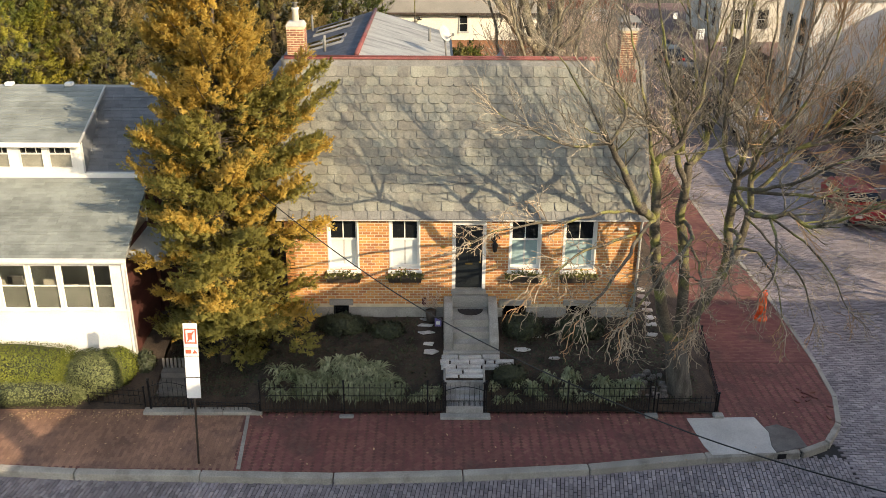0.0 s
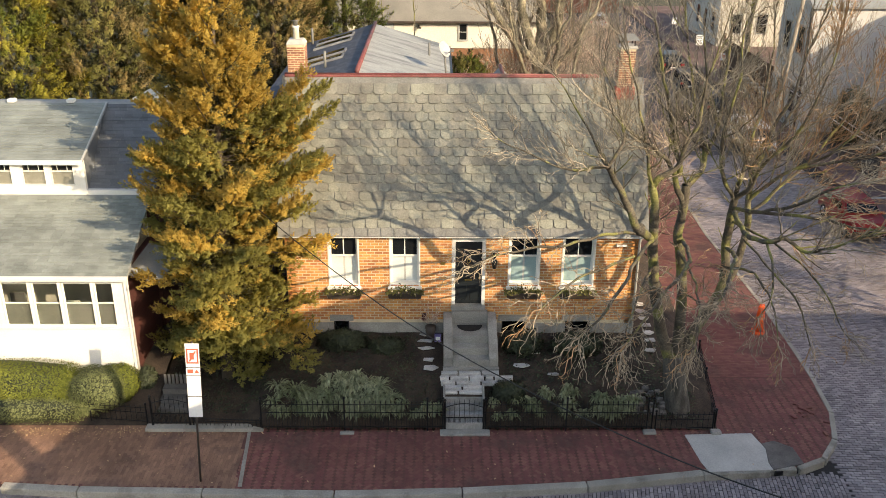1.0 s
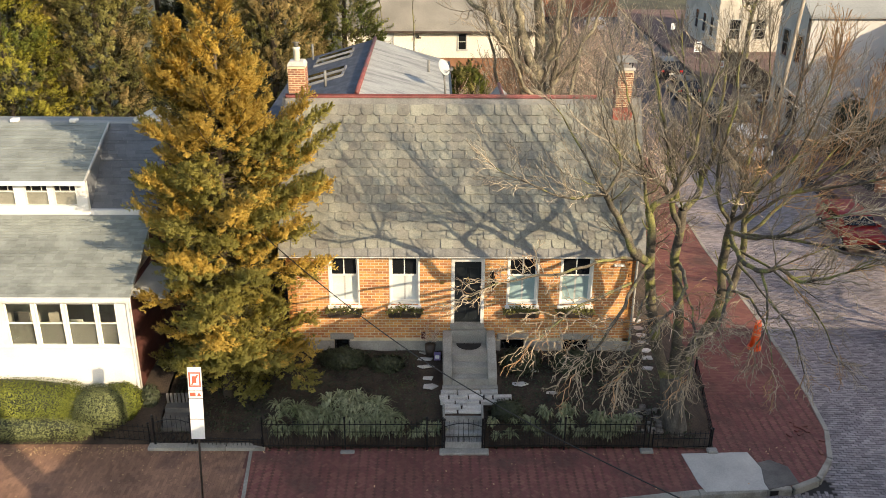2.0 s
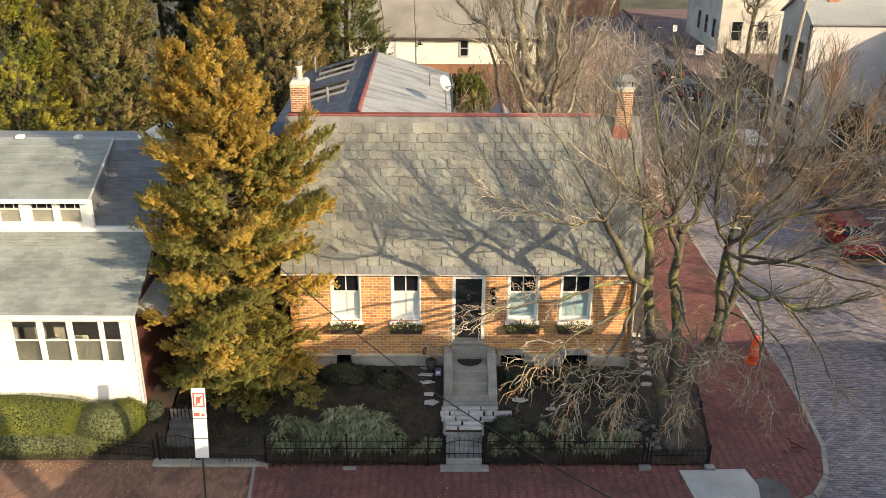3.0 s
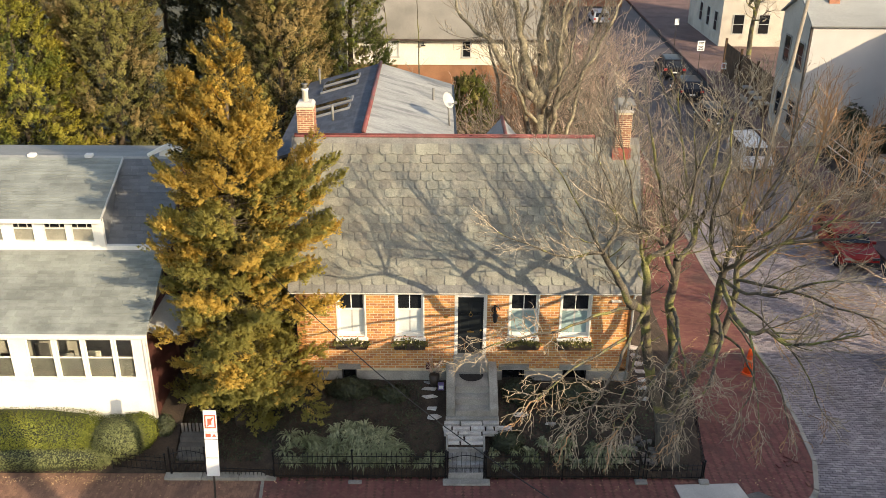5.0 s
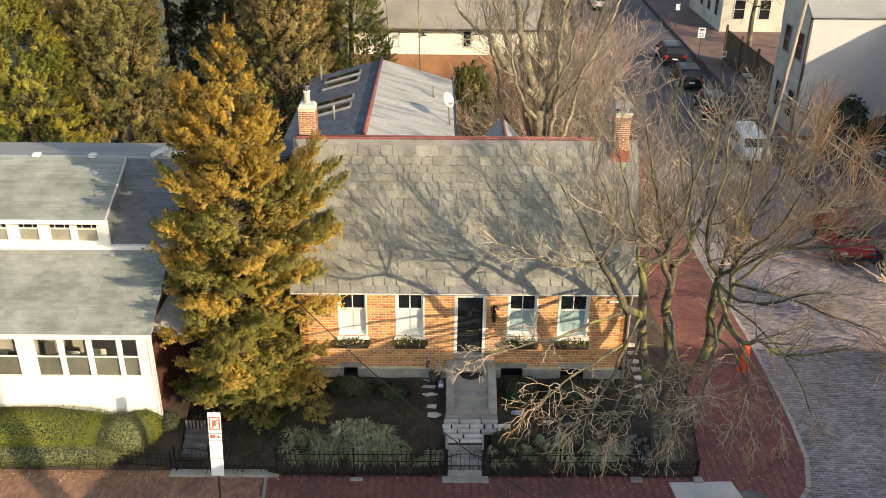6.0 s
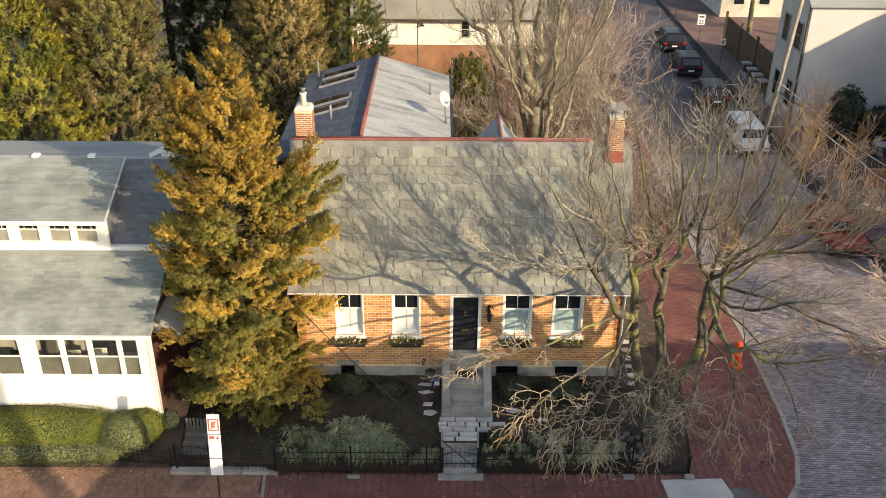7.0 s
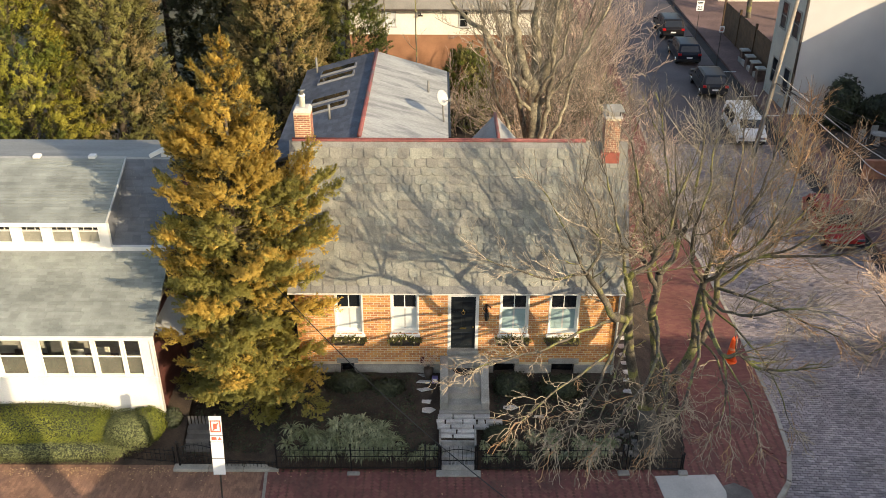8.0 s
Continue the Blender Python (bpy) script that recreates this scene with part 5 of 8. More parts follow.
            self.grow(line[i], base * math.cos(ang) + ax * math.sin(ang), kid_len * rng.uniform(0.6, 1.25) * (1.15 - 0.4 * t), rr, 1, levels)
        self.grow(line[-1], line[-1] - line[-2], kid_len * 0.9, r1, 1, levels)

    def finish(self, name, at, label, category, wood_m, fine_m, kind="", group=""):
        tree = thing(name, at, label, category, group, kind)
        if self.wood.f:
            part("trunk", self.wood, wood_m, tree, "grey-green mossy bark", smooth=True)
        tagged(part("twig_mass", self.twigs, fine_m, tree, "fine bare twigs"), kind="stuff")
        return tree


def corner_keep(p):
    """Keeps the crown clear of the cottage."""
    roof_z = 5.05 + max(0.0, p.y + 0.2) * math.tan(PITCH)
    return not (p.x < 6.9 and p.y > -0.45 and p.z < roof_z + 0.35) and p.z > 0.8 and not (p.x < -0.3 and p.z < 6.2) and p.z < 14.0 - 0.3 * max(0.0, p.x - 9)


# the big bare tree at the corner of the garden
class Crown:
    """A bare crown: given limbs that bear three orders of kinked shoots."""
    def __init__(self, seed, keep=None, thin=0.02, zig=0.15, wob=0.11):
        self.rng = random.Random(seed)
        self.wood, self.twigs, self.ends = MB(), MB(), MB()
        self.keep, self.thin, self.zig, self.wob = keep, thin, zig, wob
        self.russet = 0.0
        self.dense, self.fine, self.light, self.pales = 1.0, 1.0, False, MB()

    def put(self, pts, radii, russet=False):
        r = radii[0]
        if r > self.thin:
            self.wood.tube(pts, radii, 9 if r > 0.1 else 7 if r > 0.05 else 5, caps=False)
        else:
            (self.ends if russet else self.pales if self.light else self.twigs).tube(pts, radii, 3, caps=False)

    def across(self, d, lift=0.0):
        g = self.rng.gauss
        v = Vector((g(0, 1), g(0, 1), g(0, 1) + lift))
        return (v - d * v.dot(d)).normalized()

    def shoot(self, p, d, length, r, order, pull, russet=False):
        rng = self.rng
        step = (0.0, 0.17, 0.13, 0.1)[order]
        n = max(2, round(length / step))
        pts, dirs, flip = [Vector(p)], [d], self.across(d)
        sign = rng.choice((-1, 1))
        for i in range(n):
            bend = pull * (0.5 + i / n) if pull > 0 else pull * (0.25 + 1.5 * (i / n))
            d = (d + self.across(d) * (self.wob * rng.random()) + Vector((0, 0, bend))).normalized()
            sign = -sign if rng.random() < 0.75 else sign
            way = (d + flip * (sign * self.zig * rng.uniform(0.5, 1.2))).normalized()
            pts.append(pts[-1] + way * (length / n))
            dirs.append(way)
        if self.keep and not self.keep(pts[-1]):
            return
        tip = max(0.0036 * self.fine, r * 0.5)
        self.put(pts, [r + (tip - r) * i / n for i in range(n + 1)], russet)
        if order == 3:
            return
        gap = ((0.0, 0.25, 0.22)[order]) / self.dense
        s = length * 0.12 + gap * rng.random()
        while s < length:
            i = min(n, max(1, round(s / length * n)))
            base = dirs[i]
            ang = rng.uniform(0.4, 0.9)
            kid = base * math.cos(ang) + self.across(base, 0.5 if pull > 0 else -0.3) * math.sin(ang)
            u = s / length
            k = length * (0.6 if order == 1 else 0.5) * (1.1 - 0.6 * u) * rng.uniform(0.55, 1.25)
            self.shoot(pts[i], kid, max(0.12, k), max((0.0064 if order == 1 else 0.0046) * self.fine, (r + (tip - r) * u) * rng.uniform(0.5, 0.68)), order + 1, pull, russet)
            s += gap * rng.uniform(0.6, 1.5)

    def limb(self, pts, r0, r1, kid=1.75, gap=0.3, first=0.2, pull=0.07, wander=0.07):
        line = smooth_line(pts, 7)
        line = [p + wander * min(1.0, i / 5) * noise.noise_vector(p * 1.6) for i, p in enumerate(line)]
        n, rng = len(line) - 1, self.rng
        self.put(line, [(r0 + (r1 - r0) * i / n) * (1 + 0.09 * noise.noise(p * 3.1)) for i, p in enumerate(line)])
        if not kid:
            return
        total = sum((q - p).length for p, q in zip(line, line[1:]))
        s = total * first
        while s < total:
            u = s / total
            i = min(n, max(1, round(u * n)))
            base = (line[i] - line[i - 1]).normalized()
            ang = rng.uniform(0.45, 1.0)
            d = base * math.cos(ang) + self.across(base, 0.5) * math.sin(ang)
            self.shoot(line[i], d, kid * rng.uniform(0.55, 1.25) * (1.15 - 0.35 * u), min(0.022, (r0 + (r1 - r0) * u) * rng.uniform(0.3, 0.5)), 1, pull, rng.random() < self.russet)
            s += gap / self.dense * rng.uniform(0.5, 1.5)
        for _ in range(3):
            d = (line[-1] - line[-2]).normalized()
            self.shoot(line[-1], (d + self.across(d) * rng.uniform(0.1, 0.6)).normalized(), kid * rng.uniform(0.8, 1.1), min(r1, 0.024), 1, pull, rng.random() < self.russet)

    def finish(self, name, at, label, category, wood_m, fine_m, end_m=None):
        tree = thing(name, at, label, category)
        part("trunk", self.wood, wood_m, tree, "grey-green mossy bark", smooth=True)
        tagged(part("twig_mass", self.twigs, fine_m, tree, "fine bare tan twigs"), kind="stuff")
        if self.pales.f:
            tagged(part("twig_mass", self.pales, pale_twig_m, tree, "pale drooping twigs"), kind="stuff")
        if self.ends.f:
            tagged(part("twig_mass", self.ends, end_m, tree, "fine bare russet twigs"), kind="stuff")
        return tree


B = Vector((7.38, -2.9, 0.0))
C = Crown(11, corner_keep)
C.dense = 1.5
# mossy stem beside the house, bending back to the right at the top
C.limb([(7.05, -2.9, 1.9), (6.6, -3.0, 2.89), (6.19, -3.3, 4.29), (5.88, -3.7, 5.66), (5.65, -4.2, 7.01), (5.57, -4.4, 7.77), (5.4, -4.5, 8.29)], 0.20, 0.10, 0.7, 0.7, 0.35, wander=0.03)
C.limb([(5.4, -4.5, 8.29), (5.62, -4.5, 8.51), (6.02, -4.5, 8.83), (6.09, -4.6, 9.33), (6.23, -4.8, 9.82), (6.32, -5.0, 10.33), (6.3, -5.2, 11.3)], 0.09, 0.03)
C.limb([(5.4, -4.5, 8.29), (5.21, -4.6, 8.9), (4.98, -4.8, 9.78), (4.7, -5.0, 10.78), (4.35, -5.0, 11.83)], 0.06, 0.02)
# its knot, and the limb that reaches over the roof
C.limb([(5.69, -4.0, 6.56), (5.29, -4.6, 7.0), (5.05, -4.9, 7.22), (4.87, -5.0, 7.61), (4.63, -5.1, 8.04), (4.34, -5.3, 8.59), (3.95, -5.7, 9.19)], 0.125, 0.075, 0.9, 0.5, 0.5)
C.wood.ball((5.12, -4.8, 7.16), (0.16, 0.15, 0.17), 8, 6, 0.4, 2)
C.dense, C.zig = 1.6, 0.3
C.limb([(3.95, -5.7, 9.19), (3.56, -5.8, 9.22), (3.03, -6.0, 9.19), (2.35, -6.2, 9.47), (1.68, -6.4, 9.81), (1.17, -6.6, 10.15)], 0.05, 0.012, 1.0, pull=0.03)
C.limb([(3.95, -5.7, 9.19), (3.82, -5.5, 9.34), (3.72, -5.3, 9.62), (3.48, -5.0, 10.01), (3.21, -4.6, 10.49), (2.78, -4.2, 11.05)], 0.05, 0.018, 1.25)
C.limb([(3.95, -5.7, 9.19), (4.17, -5.6, 9.54), (4.34, -5.5, 9.86), (4.28, -5.3, 10.28), (4.15, -5.0, 10.78), (3.8, -5.0, 11.53)], 0.05, 0.018, 1.25)
# middle stem with its fork
C.dense, C.zig = 1.5, 0.17
C.limb([(7.1, -2.9, 2.0), (7.02, -3.1, 4.17), (6.81, -3.3, 5.45), (6.57, -3.5, 6.45), (6.56, -3.7, 7.45), (6.52, -3.8, 8.09)], 0.17, 0.11, 0.6, 0.6, 0.4, wander=0.03)
C.limb([(6.52, -3.8, 8.02), (7.03, -3.2, 8.24), (7.36, -2.6, 8.58), (7.15, -2.6, 9.05), (7.0, -2.5, 9.62), (6.76, -2.5, 10.63), (6.47, -2.5, 11.77)], 0.105, 0.022)
C.limb([(7.36, -2.6, 8.58), (7.52, -2.6, 9.09), (7.55, -2.7, 9.69), (7.55, -2.8, 10.72), (7.55, -2.8, 11.85), (7.5, -2.8, 12.6)], 0.07, 0.02)
C.limb([(6.56, -3.7, 7.45), (6.18, -4.0, 8.18), (5.99, -4.2, 8.65), (5.75, -4.4, 9.02), (5.41, -4.6, 9.21), (5.04, -4.9, 9.57), (4.55, -5.2, 9.93), (3.99, -5.6, 10.53)], 0.09, 0.02, first=0.35)
C.limb([(6.27, -3.9, 8.41), (6.21, -4.0, 8.79), (5.98, -4.2, 9.4), (5.79, -4.3, 10.0), (5.48, -4.5, 10.93), (5.22, -4.5, 11.98), (5.06, -4.5, 12.6)], 0.075, 0.02)
# stem leaning over the pavement, and its forks
C.limb([(7.1, -2.9, 1.9), (7.5, -2.9, 3.0), (7.83, -2.9, 3.65), (8.2, -2.9, 4.46), (8.23, -2.9, 5.28), (8.12, -3.0, 6.15), (8.06, -3.3, 7.13), (8.04, -3.4, 7.53)], 0.18, 0.105, 0.7, 0.4, 0.4, wander=0.03)
C.limb([(8.04, -3.4, 7.5), (7.8, -3.5, 7.9), (7.46, -3.7, 8.45), (7.35, -3.8, 9.08), (7.35, -3.9, 9.78), (7.5, -4.0, 10.78), (7.5, -4.0, 11.86), (7.52, -4.0, 12.5)], 0.07, 0.02)
C.limb([(8.04, -3.4, 7.5), (8.1, -3.4, 7.92), (8.19, -3.4, 8.45), (8.28, -3.4, 9.27), (8.48, -3.3, 10.23), (8.55, -3.3, 11.36), (8.53, -3.3, 12.2)], 0.075, 0.02)
C.russet = 0.35
C.limb([(8.04, -3.4, 7.5), (8.28, -3.8, 8.06), (8.33, -4.4, 8.83), (8.55, -5.0, 9.56), (8.78, -5.6, 10.4), (8.88, -6.0, 11.43), (8.91, -6.2, 12.1)], 0.07, 0.02)
C.limb([(8.15, -2.9, 4.4), (8.58, -2.8, 5.19), (8.75, -2.7, 6.2), (8.71, -2.7, 7.22), (8.73, -2.7, 8.22), (9.0, -2.7, 9.18), (9.44, -2.8, 10.24), (9.65, -2.8, 11.38)], 0.13, 0.025, first=0.4)
C.limb([(8.71, -2.7, 7.22), (9.09, -3.0, 7.9), (9.6, -3.4, 8.42), (10.18, -3.8, 8.84), (10.66, -4.2, 9.58), (10.87, -4.4, 10.45)], 0.06, 0.02)
C.russet = 0.6
C.limb([(8.74, -2.7, 6.8), (9.6, -2.6, 7.6), (10.6, -2.4, 8.6), (11.4, -2.2, 9.8), (11.8, -2.1, 10.8)], 0.06, 0.02)
C.limb([(9.6, -3.4, 8.42), (10.6, -4.2, 8.9), (11.5, -5.0, 9.5), (12.3, -5.5, 10.3)], 0.05, 0.02)
C.limb([(10.6, -2.4, 8.6), (11.6, -2.8, 8.9), (12.6, -3.2, 9.3), (13.3, -3.6, 9.9)], 0.045, 0.018)
C.limb([(8.74, -2.7, 8.2), (9.7, -1.8, 9.2), (10.6, -1.2, 10.3), (11.2, -1.0, 11.4)], 0.055, 0.02)
C.russet = 0.15
# long limbs reaching out over the street
C.limb([(8.1, -3.3, 7.13), (7.71, -5.4, 7.3), (7.26, -8.0, 8.16), (7.6, -8.2, 8.3), (7.97, -8.5, 8.07), (8.25, -9.0, 8.38), (8.48, -9.4, 8.74)], 0.075, 0.025, 1.1, pull=0.02, first=0.4)
C.limb([(8.08, -3.3, 7.22), (7.91, -5.0, 7.79), (7.98, -6.2, 8.23), (8.34, -7.0, 8.7), (8.71, -7.6, 9.25), (9.08, -8.0, 9.61)], 0.06, 0.02, 1.2, pull=0.03, first=0.4)
C.limb([(8.71, -2.7, 6.9), (9.6, -4.2, 7.3), (10.3, -5.6, 7.6), (10.8, -6.8, 7.9)], 0.055, 0.02, 1.2, pull=0.0)
# drooping front branches
C.zig, C.wob, C.dense, C.light, C.fine = 0.5, 0.42, 1.2, True, 1.45
C.limb([(5.74, -4.0, 6.56), (4.76, -6.5, 7.17), (4.02, -8.2, 7.16), (3.5, -9.0, 6.87), (3.19, -9.4, 6.66), (2.85, -9.6, 6.49)], 0.055, 0.018, 1.05, first=0.45, pull=-0.07)
C.limb([(6.7, -3.5, 6.31), (6.16, -6.0, 6.9), (5.4, -8.0, 7.36), (4.66, -9.0, 7.18), (4.22, -9.4, 6.82), (3.89, -9.6, 6.41)], 0.06, 0.018, 1.1, first=0.4, pull=-0.07)
C.limb([(8.16, -3.0, 5.87), (7.35, -6.0, 6.91), (6.42, -8.4, 7.59), (6.07, -9.2, 7.45), (5.77, -9.6, 7.4)], 0.06, 0.02, 1.0, first=0.45, pull=-0.07)
C.limb([(5.68, -4.0, 6.65), (4.21, -5.8, 7.46), (2.92, -7.0, 7.67), (1.85, -7.8, 7.86), (1.16, -8.0, 7.81), (0.49, -8.1, 7.55)], 0.05, 0.016, 0.95, first=0.45, pull=-0.06)
C.limb([(4.55, -6.8, 7.25), (3.28, -8.4, 7.58), (2.45, -9.2, 7.44), (1.98, -9.5, 7.18)], 0.04, 0.016, 1.0, first=0.3, pull=-0.07)
C.limb([(7.26, -8.0, 8.16), (7.1, -9.0, 7.93), (6.9, -9.6, 7.55), (6.57, -10.0, 7.21)], 0.035, 0.014, 0.9, first=0.3, pull=-0.06)
C.limb([(8.2, -2.9, 5.2), (8.05, -5.4, 6.2), (7.8, -7.6, 6.4), (7.6, -8.8, 6.0)], 0.045, 0.014, 1.0, first=0.4, pull=-0.07)
C.limb([(6.6, -3.5, 6.0), (6.4, -5.8, 6.2), (6.0, -7.8, 6.2), (5.6, -8.8, 5.7)], 0.045, 0.014, 1.05, first=0.4, pull=-0.07)
C.limb([(5.9, -3.7, 5.6), (5.1, -5.8, 6.0), (4.5, -7.4, 5.9), (4.1, -8.3, 5.4)], 0.04, 0.014, 1.05, first=0.4, pull=-0.07)
C.limb([(8.1, -3.2, 6.8), (8.9, -5.4, 6.8), (9.3, -7.0, 6.4), (9.5, -8.0, 5.8)], 0.04, 0.014, 1.0, first=0.4, pull=-0.06)
C.limb([(7.0, -3.1, 4.4), (6.9, -4.6, 5.0), (6.6, -6.2, 5.2), (6.2, -7.4, 4.9)], 0.035, 0.012, 0.9, first=0.35, pull=-0.06)
C.limb([(7.6, -5.6, 7.25), (8.0, -7.2, 6.9), (8.3, -8.2, 6.4), (8.3, -8.9, 5.9)], 0.035, 0.014, 0.8, first=0.5, pull=-0.08)
corner_tree = C.finish("corner_tree", B, "large bare tree with mossy stems and drooping twigs", "tree", bark_m, twig_m, twig_russet_m)
line = smooth_line([B - Vector((0, 0, 0.1)), (7.33, -2.9, 0.4), (7.14, -2.9, 1.45), (6.99, -2.9, 2.3)], 7)
part("trunk_base", MB().tube(line, [0.50 - 0.2 * (i / 21) ** 0.5 + 0.03 * noise.noise(p * 2.2) for i, p in enumerate(line)], 14, caps=False), M("furrowed_grey_bark", (0.115, 0.105, 0.088), 0.95, 0.4, 3.0, 22, 1.0, 0.05, stretch=(2.5, 2.5, 0.6)), corner_tree, "furrowed grey trunk base", smooth=True)

# tall pale tree behind the house
C = Crown(21, thin=0.03, zig=0.14)
C.fine, C.dense = 2.2, 0.85
far = dict(kid=2.3, gap=0.5, pull=0.09, wander=0.16)
C.limb([(4.6, 12.0, 0.3), (4.4, 12.0, 3.5), (4.31, 12.0, 5.43), (4.27, 12.0, 7.16), (4.22, 12.0, 8.6)], 0.46, 0.30, kid=1.2, gap=1.0, first=0.6)
C.limb([(4.23, 12.0, 8.1), (3.13, 11.8, 9.1), (2.45, 11.6, 10.13), (1.93, 11.6, 10.98), (1.23, 11.6, 11.47), (0.57, 11.6, 12.1), (0.2, 11.6, 13.33)], 0.20, 0.04, **far)
C.limb([(4.19, 12.0, 7.9), (3.63, 12.0, 9.5), (3.29, 12.0, 10.83), (3.02, 12.2, 12.25), (2.6, 12.4, 13.87), (2.5, 12.5, 16.0)], 0.24, 0.05, **far)
C.limb([(4.22, 12.0, 8.3), (4.29, 12.2, 9.75), (4.09, 12.2, 11.02), (4.27, 12.4, 12.21), (4.03, 12.4, 14.11), (4.2, 12.4, 16.5)], 0.27, 0.06, **far)
C.limb([(4.27, 12.0, 8.2), (4.87, 12.0, 9.82), (5.06, 12.0, 11.09), (5.32, 12.0, 12.31), (5.93, 12.0, 13.74), (6.4, 12.0, 16.0)], 0.24, 0.05, **far)
C.limb([(3.13, 11.8, 9.1), (2.8, 12.2, 10.51), (2.18, 12.4, 11.95), (1.9, 12.6, 13.59), (1.4, 12.6, 15.5)], 0.14, 0.04, **far)
C.limb([(4.29, 12.0, 7.4), (5.3, 11.6, 8.6), (6.2, 11.4, 10.2), (7.0, 11.4, 12.0), (7.6, 11.4, 14.0)], 0.13, 0.03, **far)
C.limb([(4.25, 12.0, 7.6), (4.5, 10.8, 8.8), (5.0, 10.0, 10.4), (5.2, 9.6, 12.0)], 0.1, 0.03, **far)
C.limb([(4.4, 11.6, 5.2), (4.9, 11.4, 8.5), (4.8, 11.2, 11.0), (5.2, 11.2, 14.0)], 0.14, 0.04, **far)
C.limb([(4.1, 12.2, 5.2), (3.5, 12.3, 8.2), (3.3, 12.6, 10.5), (3.6, 12.8, 13.5)], 0.14, 0.04, **far)
C.limb([(4.1, 12.4, 4.2), (2.7, 12.6, 7.3), (2.2, 12.8, 9.6), (1.6, 13.0, 12.0)], 0.11, 0.035, **far)
C.limb([(4.5, 11.8, 4.6), (5.6, 11.8, 7.6), (6.0, 12.0, 9.8), (6.8, 12.0, 12.5)], 0.11, 0.035, **far)
C.limb([(4.25, 12.0, 7.2), (3.4, 11.0, 8.3), (2.9, 10.4, 9.6), (2.6, 10.2, 11.2)], 0.1, 0.03, **far)
pale_bark_m = M("pale_bark", (0.25, 0.22, 0.15), 0.95, 0.45, 2.0, 12, 0.8, 0.04, patch=(1.2, (0.12, 0.105, 0.075), 0.5))
C.finish("tall_bare_tree", (4.6, 12.0, 0.5), "tall pale-barked bare tree in the back garden", "tree", pale_bark_m, twig_m)

# russet thickets along the side street
k = 0
for x, y, h, s in ((7.4, 9.0, 5.5, 31), (8.3, 13.0, 7.0, 32), (7.0, 16.5, 7.5, 33), (9.2, 19.5, 7.5, 34), (6.4, 21.0, 8.5, 35), (10.2, 26.0, 8.0, 36), (7.5, 28.0, 8.5, 37), (11.0, 35.0, 8.0, 38), (6.0, 7.8, 4.5, 39),
                   (8.6, 10.6, 6.0, 40), (5.6, 15.0, 6.5, 41), (8.0, 23.5, 8.0, 42), (3.6, 22.0, 6.0, 43), (2.0, 25.0, 5.5, 44), (10.4, 31.0, 8.0, 45), (5.0, 26.5, 7.0, 46)):
    G = Grower(s, thin=0.02, droop=0.12, curl=0.5, shrink=0.7, spread=0.62, up=0.4, seg=0.34, min_r=0.011, kids=(2, 4), last=(2, 4))
    for q in range(6):
        a = q * 1.05 + s
        G.grow((x + 0.25 * math.cos(a), y + 0.25 * math.sin(a), 0.3), (0.42 * math.cos(a), 0.42 * math.sin(a), 1), h * 0.42, 0.065, 1, 5)
    G.finish("bare_shrub", (x, y, 0.4), "tall bare russet-twigged shrub", "shrub", bark_m, twig_red_m if k % 3 else twig_m, group="bare shrubs by the side street")
    k += 1

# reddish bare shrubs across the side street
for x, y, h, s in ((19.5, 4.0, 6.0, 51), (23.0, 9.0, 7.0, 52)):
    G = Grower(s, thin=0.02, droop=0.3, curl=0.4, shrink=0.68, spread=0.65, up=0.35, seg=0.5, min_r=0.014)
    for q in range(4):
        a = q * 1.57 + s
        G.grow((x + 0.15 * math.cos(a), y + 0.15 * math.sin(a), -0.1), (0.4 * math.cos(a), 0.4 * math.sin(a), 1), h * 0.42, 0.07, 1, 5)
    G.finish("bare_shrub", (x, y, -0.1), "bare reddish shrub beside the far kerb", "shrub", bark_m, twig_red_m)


def tuft(m, p, d, L, rng, leaf, count, fat=0.33):
    """A pointed tuft of many small leaflets round the axis d."""
    side = d.cross(Vector((rng.gauss(0, 0.3), rng.gauss(0, 0.3), 1))).normalized()
    up_ = side.cross(d)
    gauss, unit, cos, sin = rng.gauss, rng.random, math.cos, math.sin
    v, f, nv = m.v, m.f, m.nv
    for i in range(count):
        u = unit() ** 0.8
        a = 6.2832 * unit()
        w = L * fat * (1 - u) ** 0.7 * (0.35 + 0.65 * unit())
        out = side * cos(a) + up_ * (0.75 * sin(a))
        c = p + d * (L * u) + out * w
        n = (d * 0.9 + out * 0.8 + Vector((gauss(0, 0.35), gauss(0, 0.35), gauss(0, 0.35)))).normalized()
        face = out * 0.5 + d * 0.8 + Vector((gauss(0, 0.08), gauss(0, 0.08), 0.45))
        b = n.cross(face).normalized()
        s = leaf * (0.7 + 0.7 * unit())
        k = len(v)
        e = b * (s * 0.3)
        t = c + n * s
        v += [tuple(c - e), tuple(c + e), tuple(t)]
        if e.cross(n).dot(face) > 0:
            f.append((k, k + 1, k + 2))
        else:
            f.append((k + 1, k, k + 2))
        face = tuple(face.normalized())
        nv += [face, face, face]


def between(t, knots):
    for (a, va), (b, vb) in zip(knots, knots[1:]):
        if t <= b:
            return va + (vb - va) * max(0.0, (t - a) / (b - a))
    return knots[-1][1]


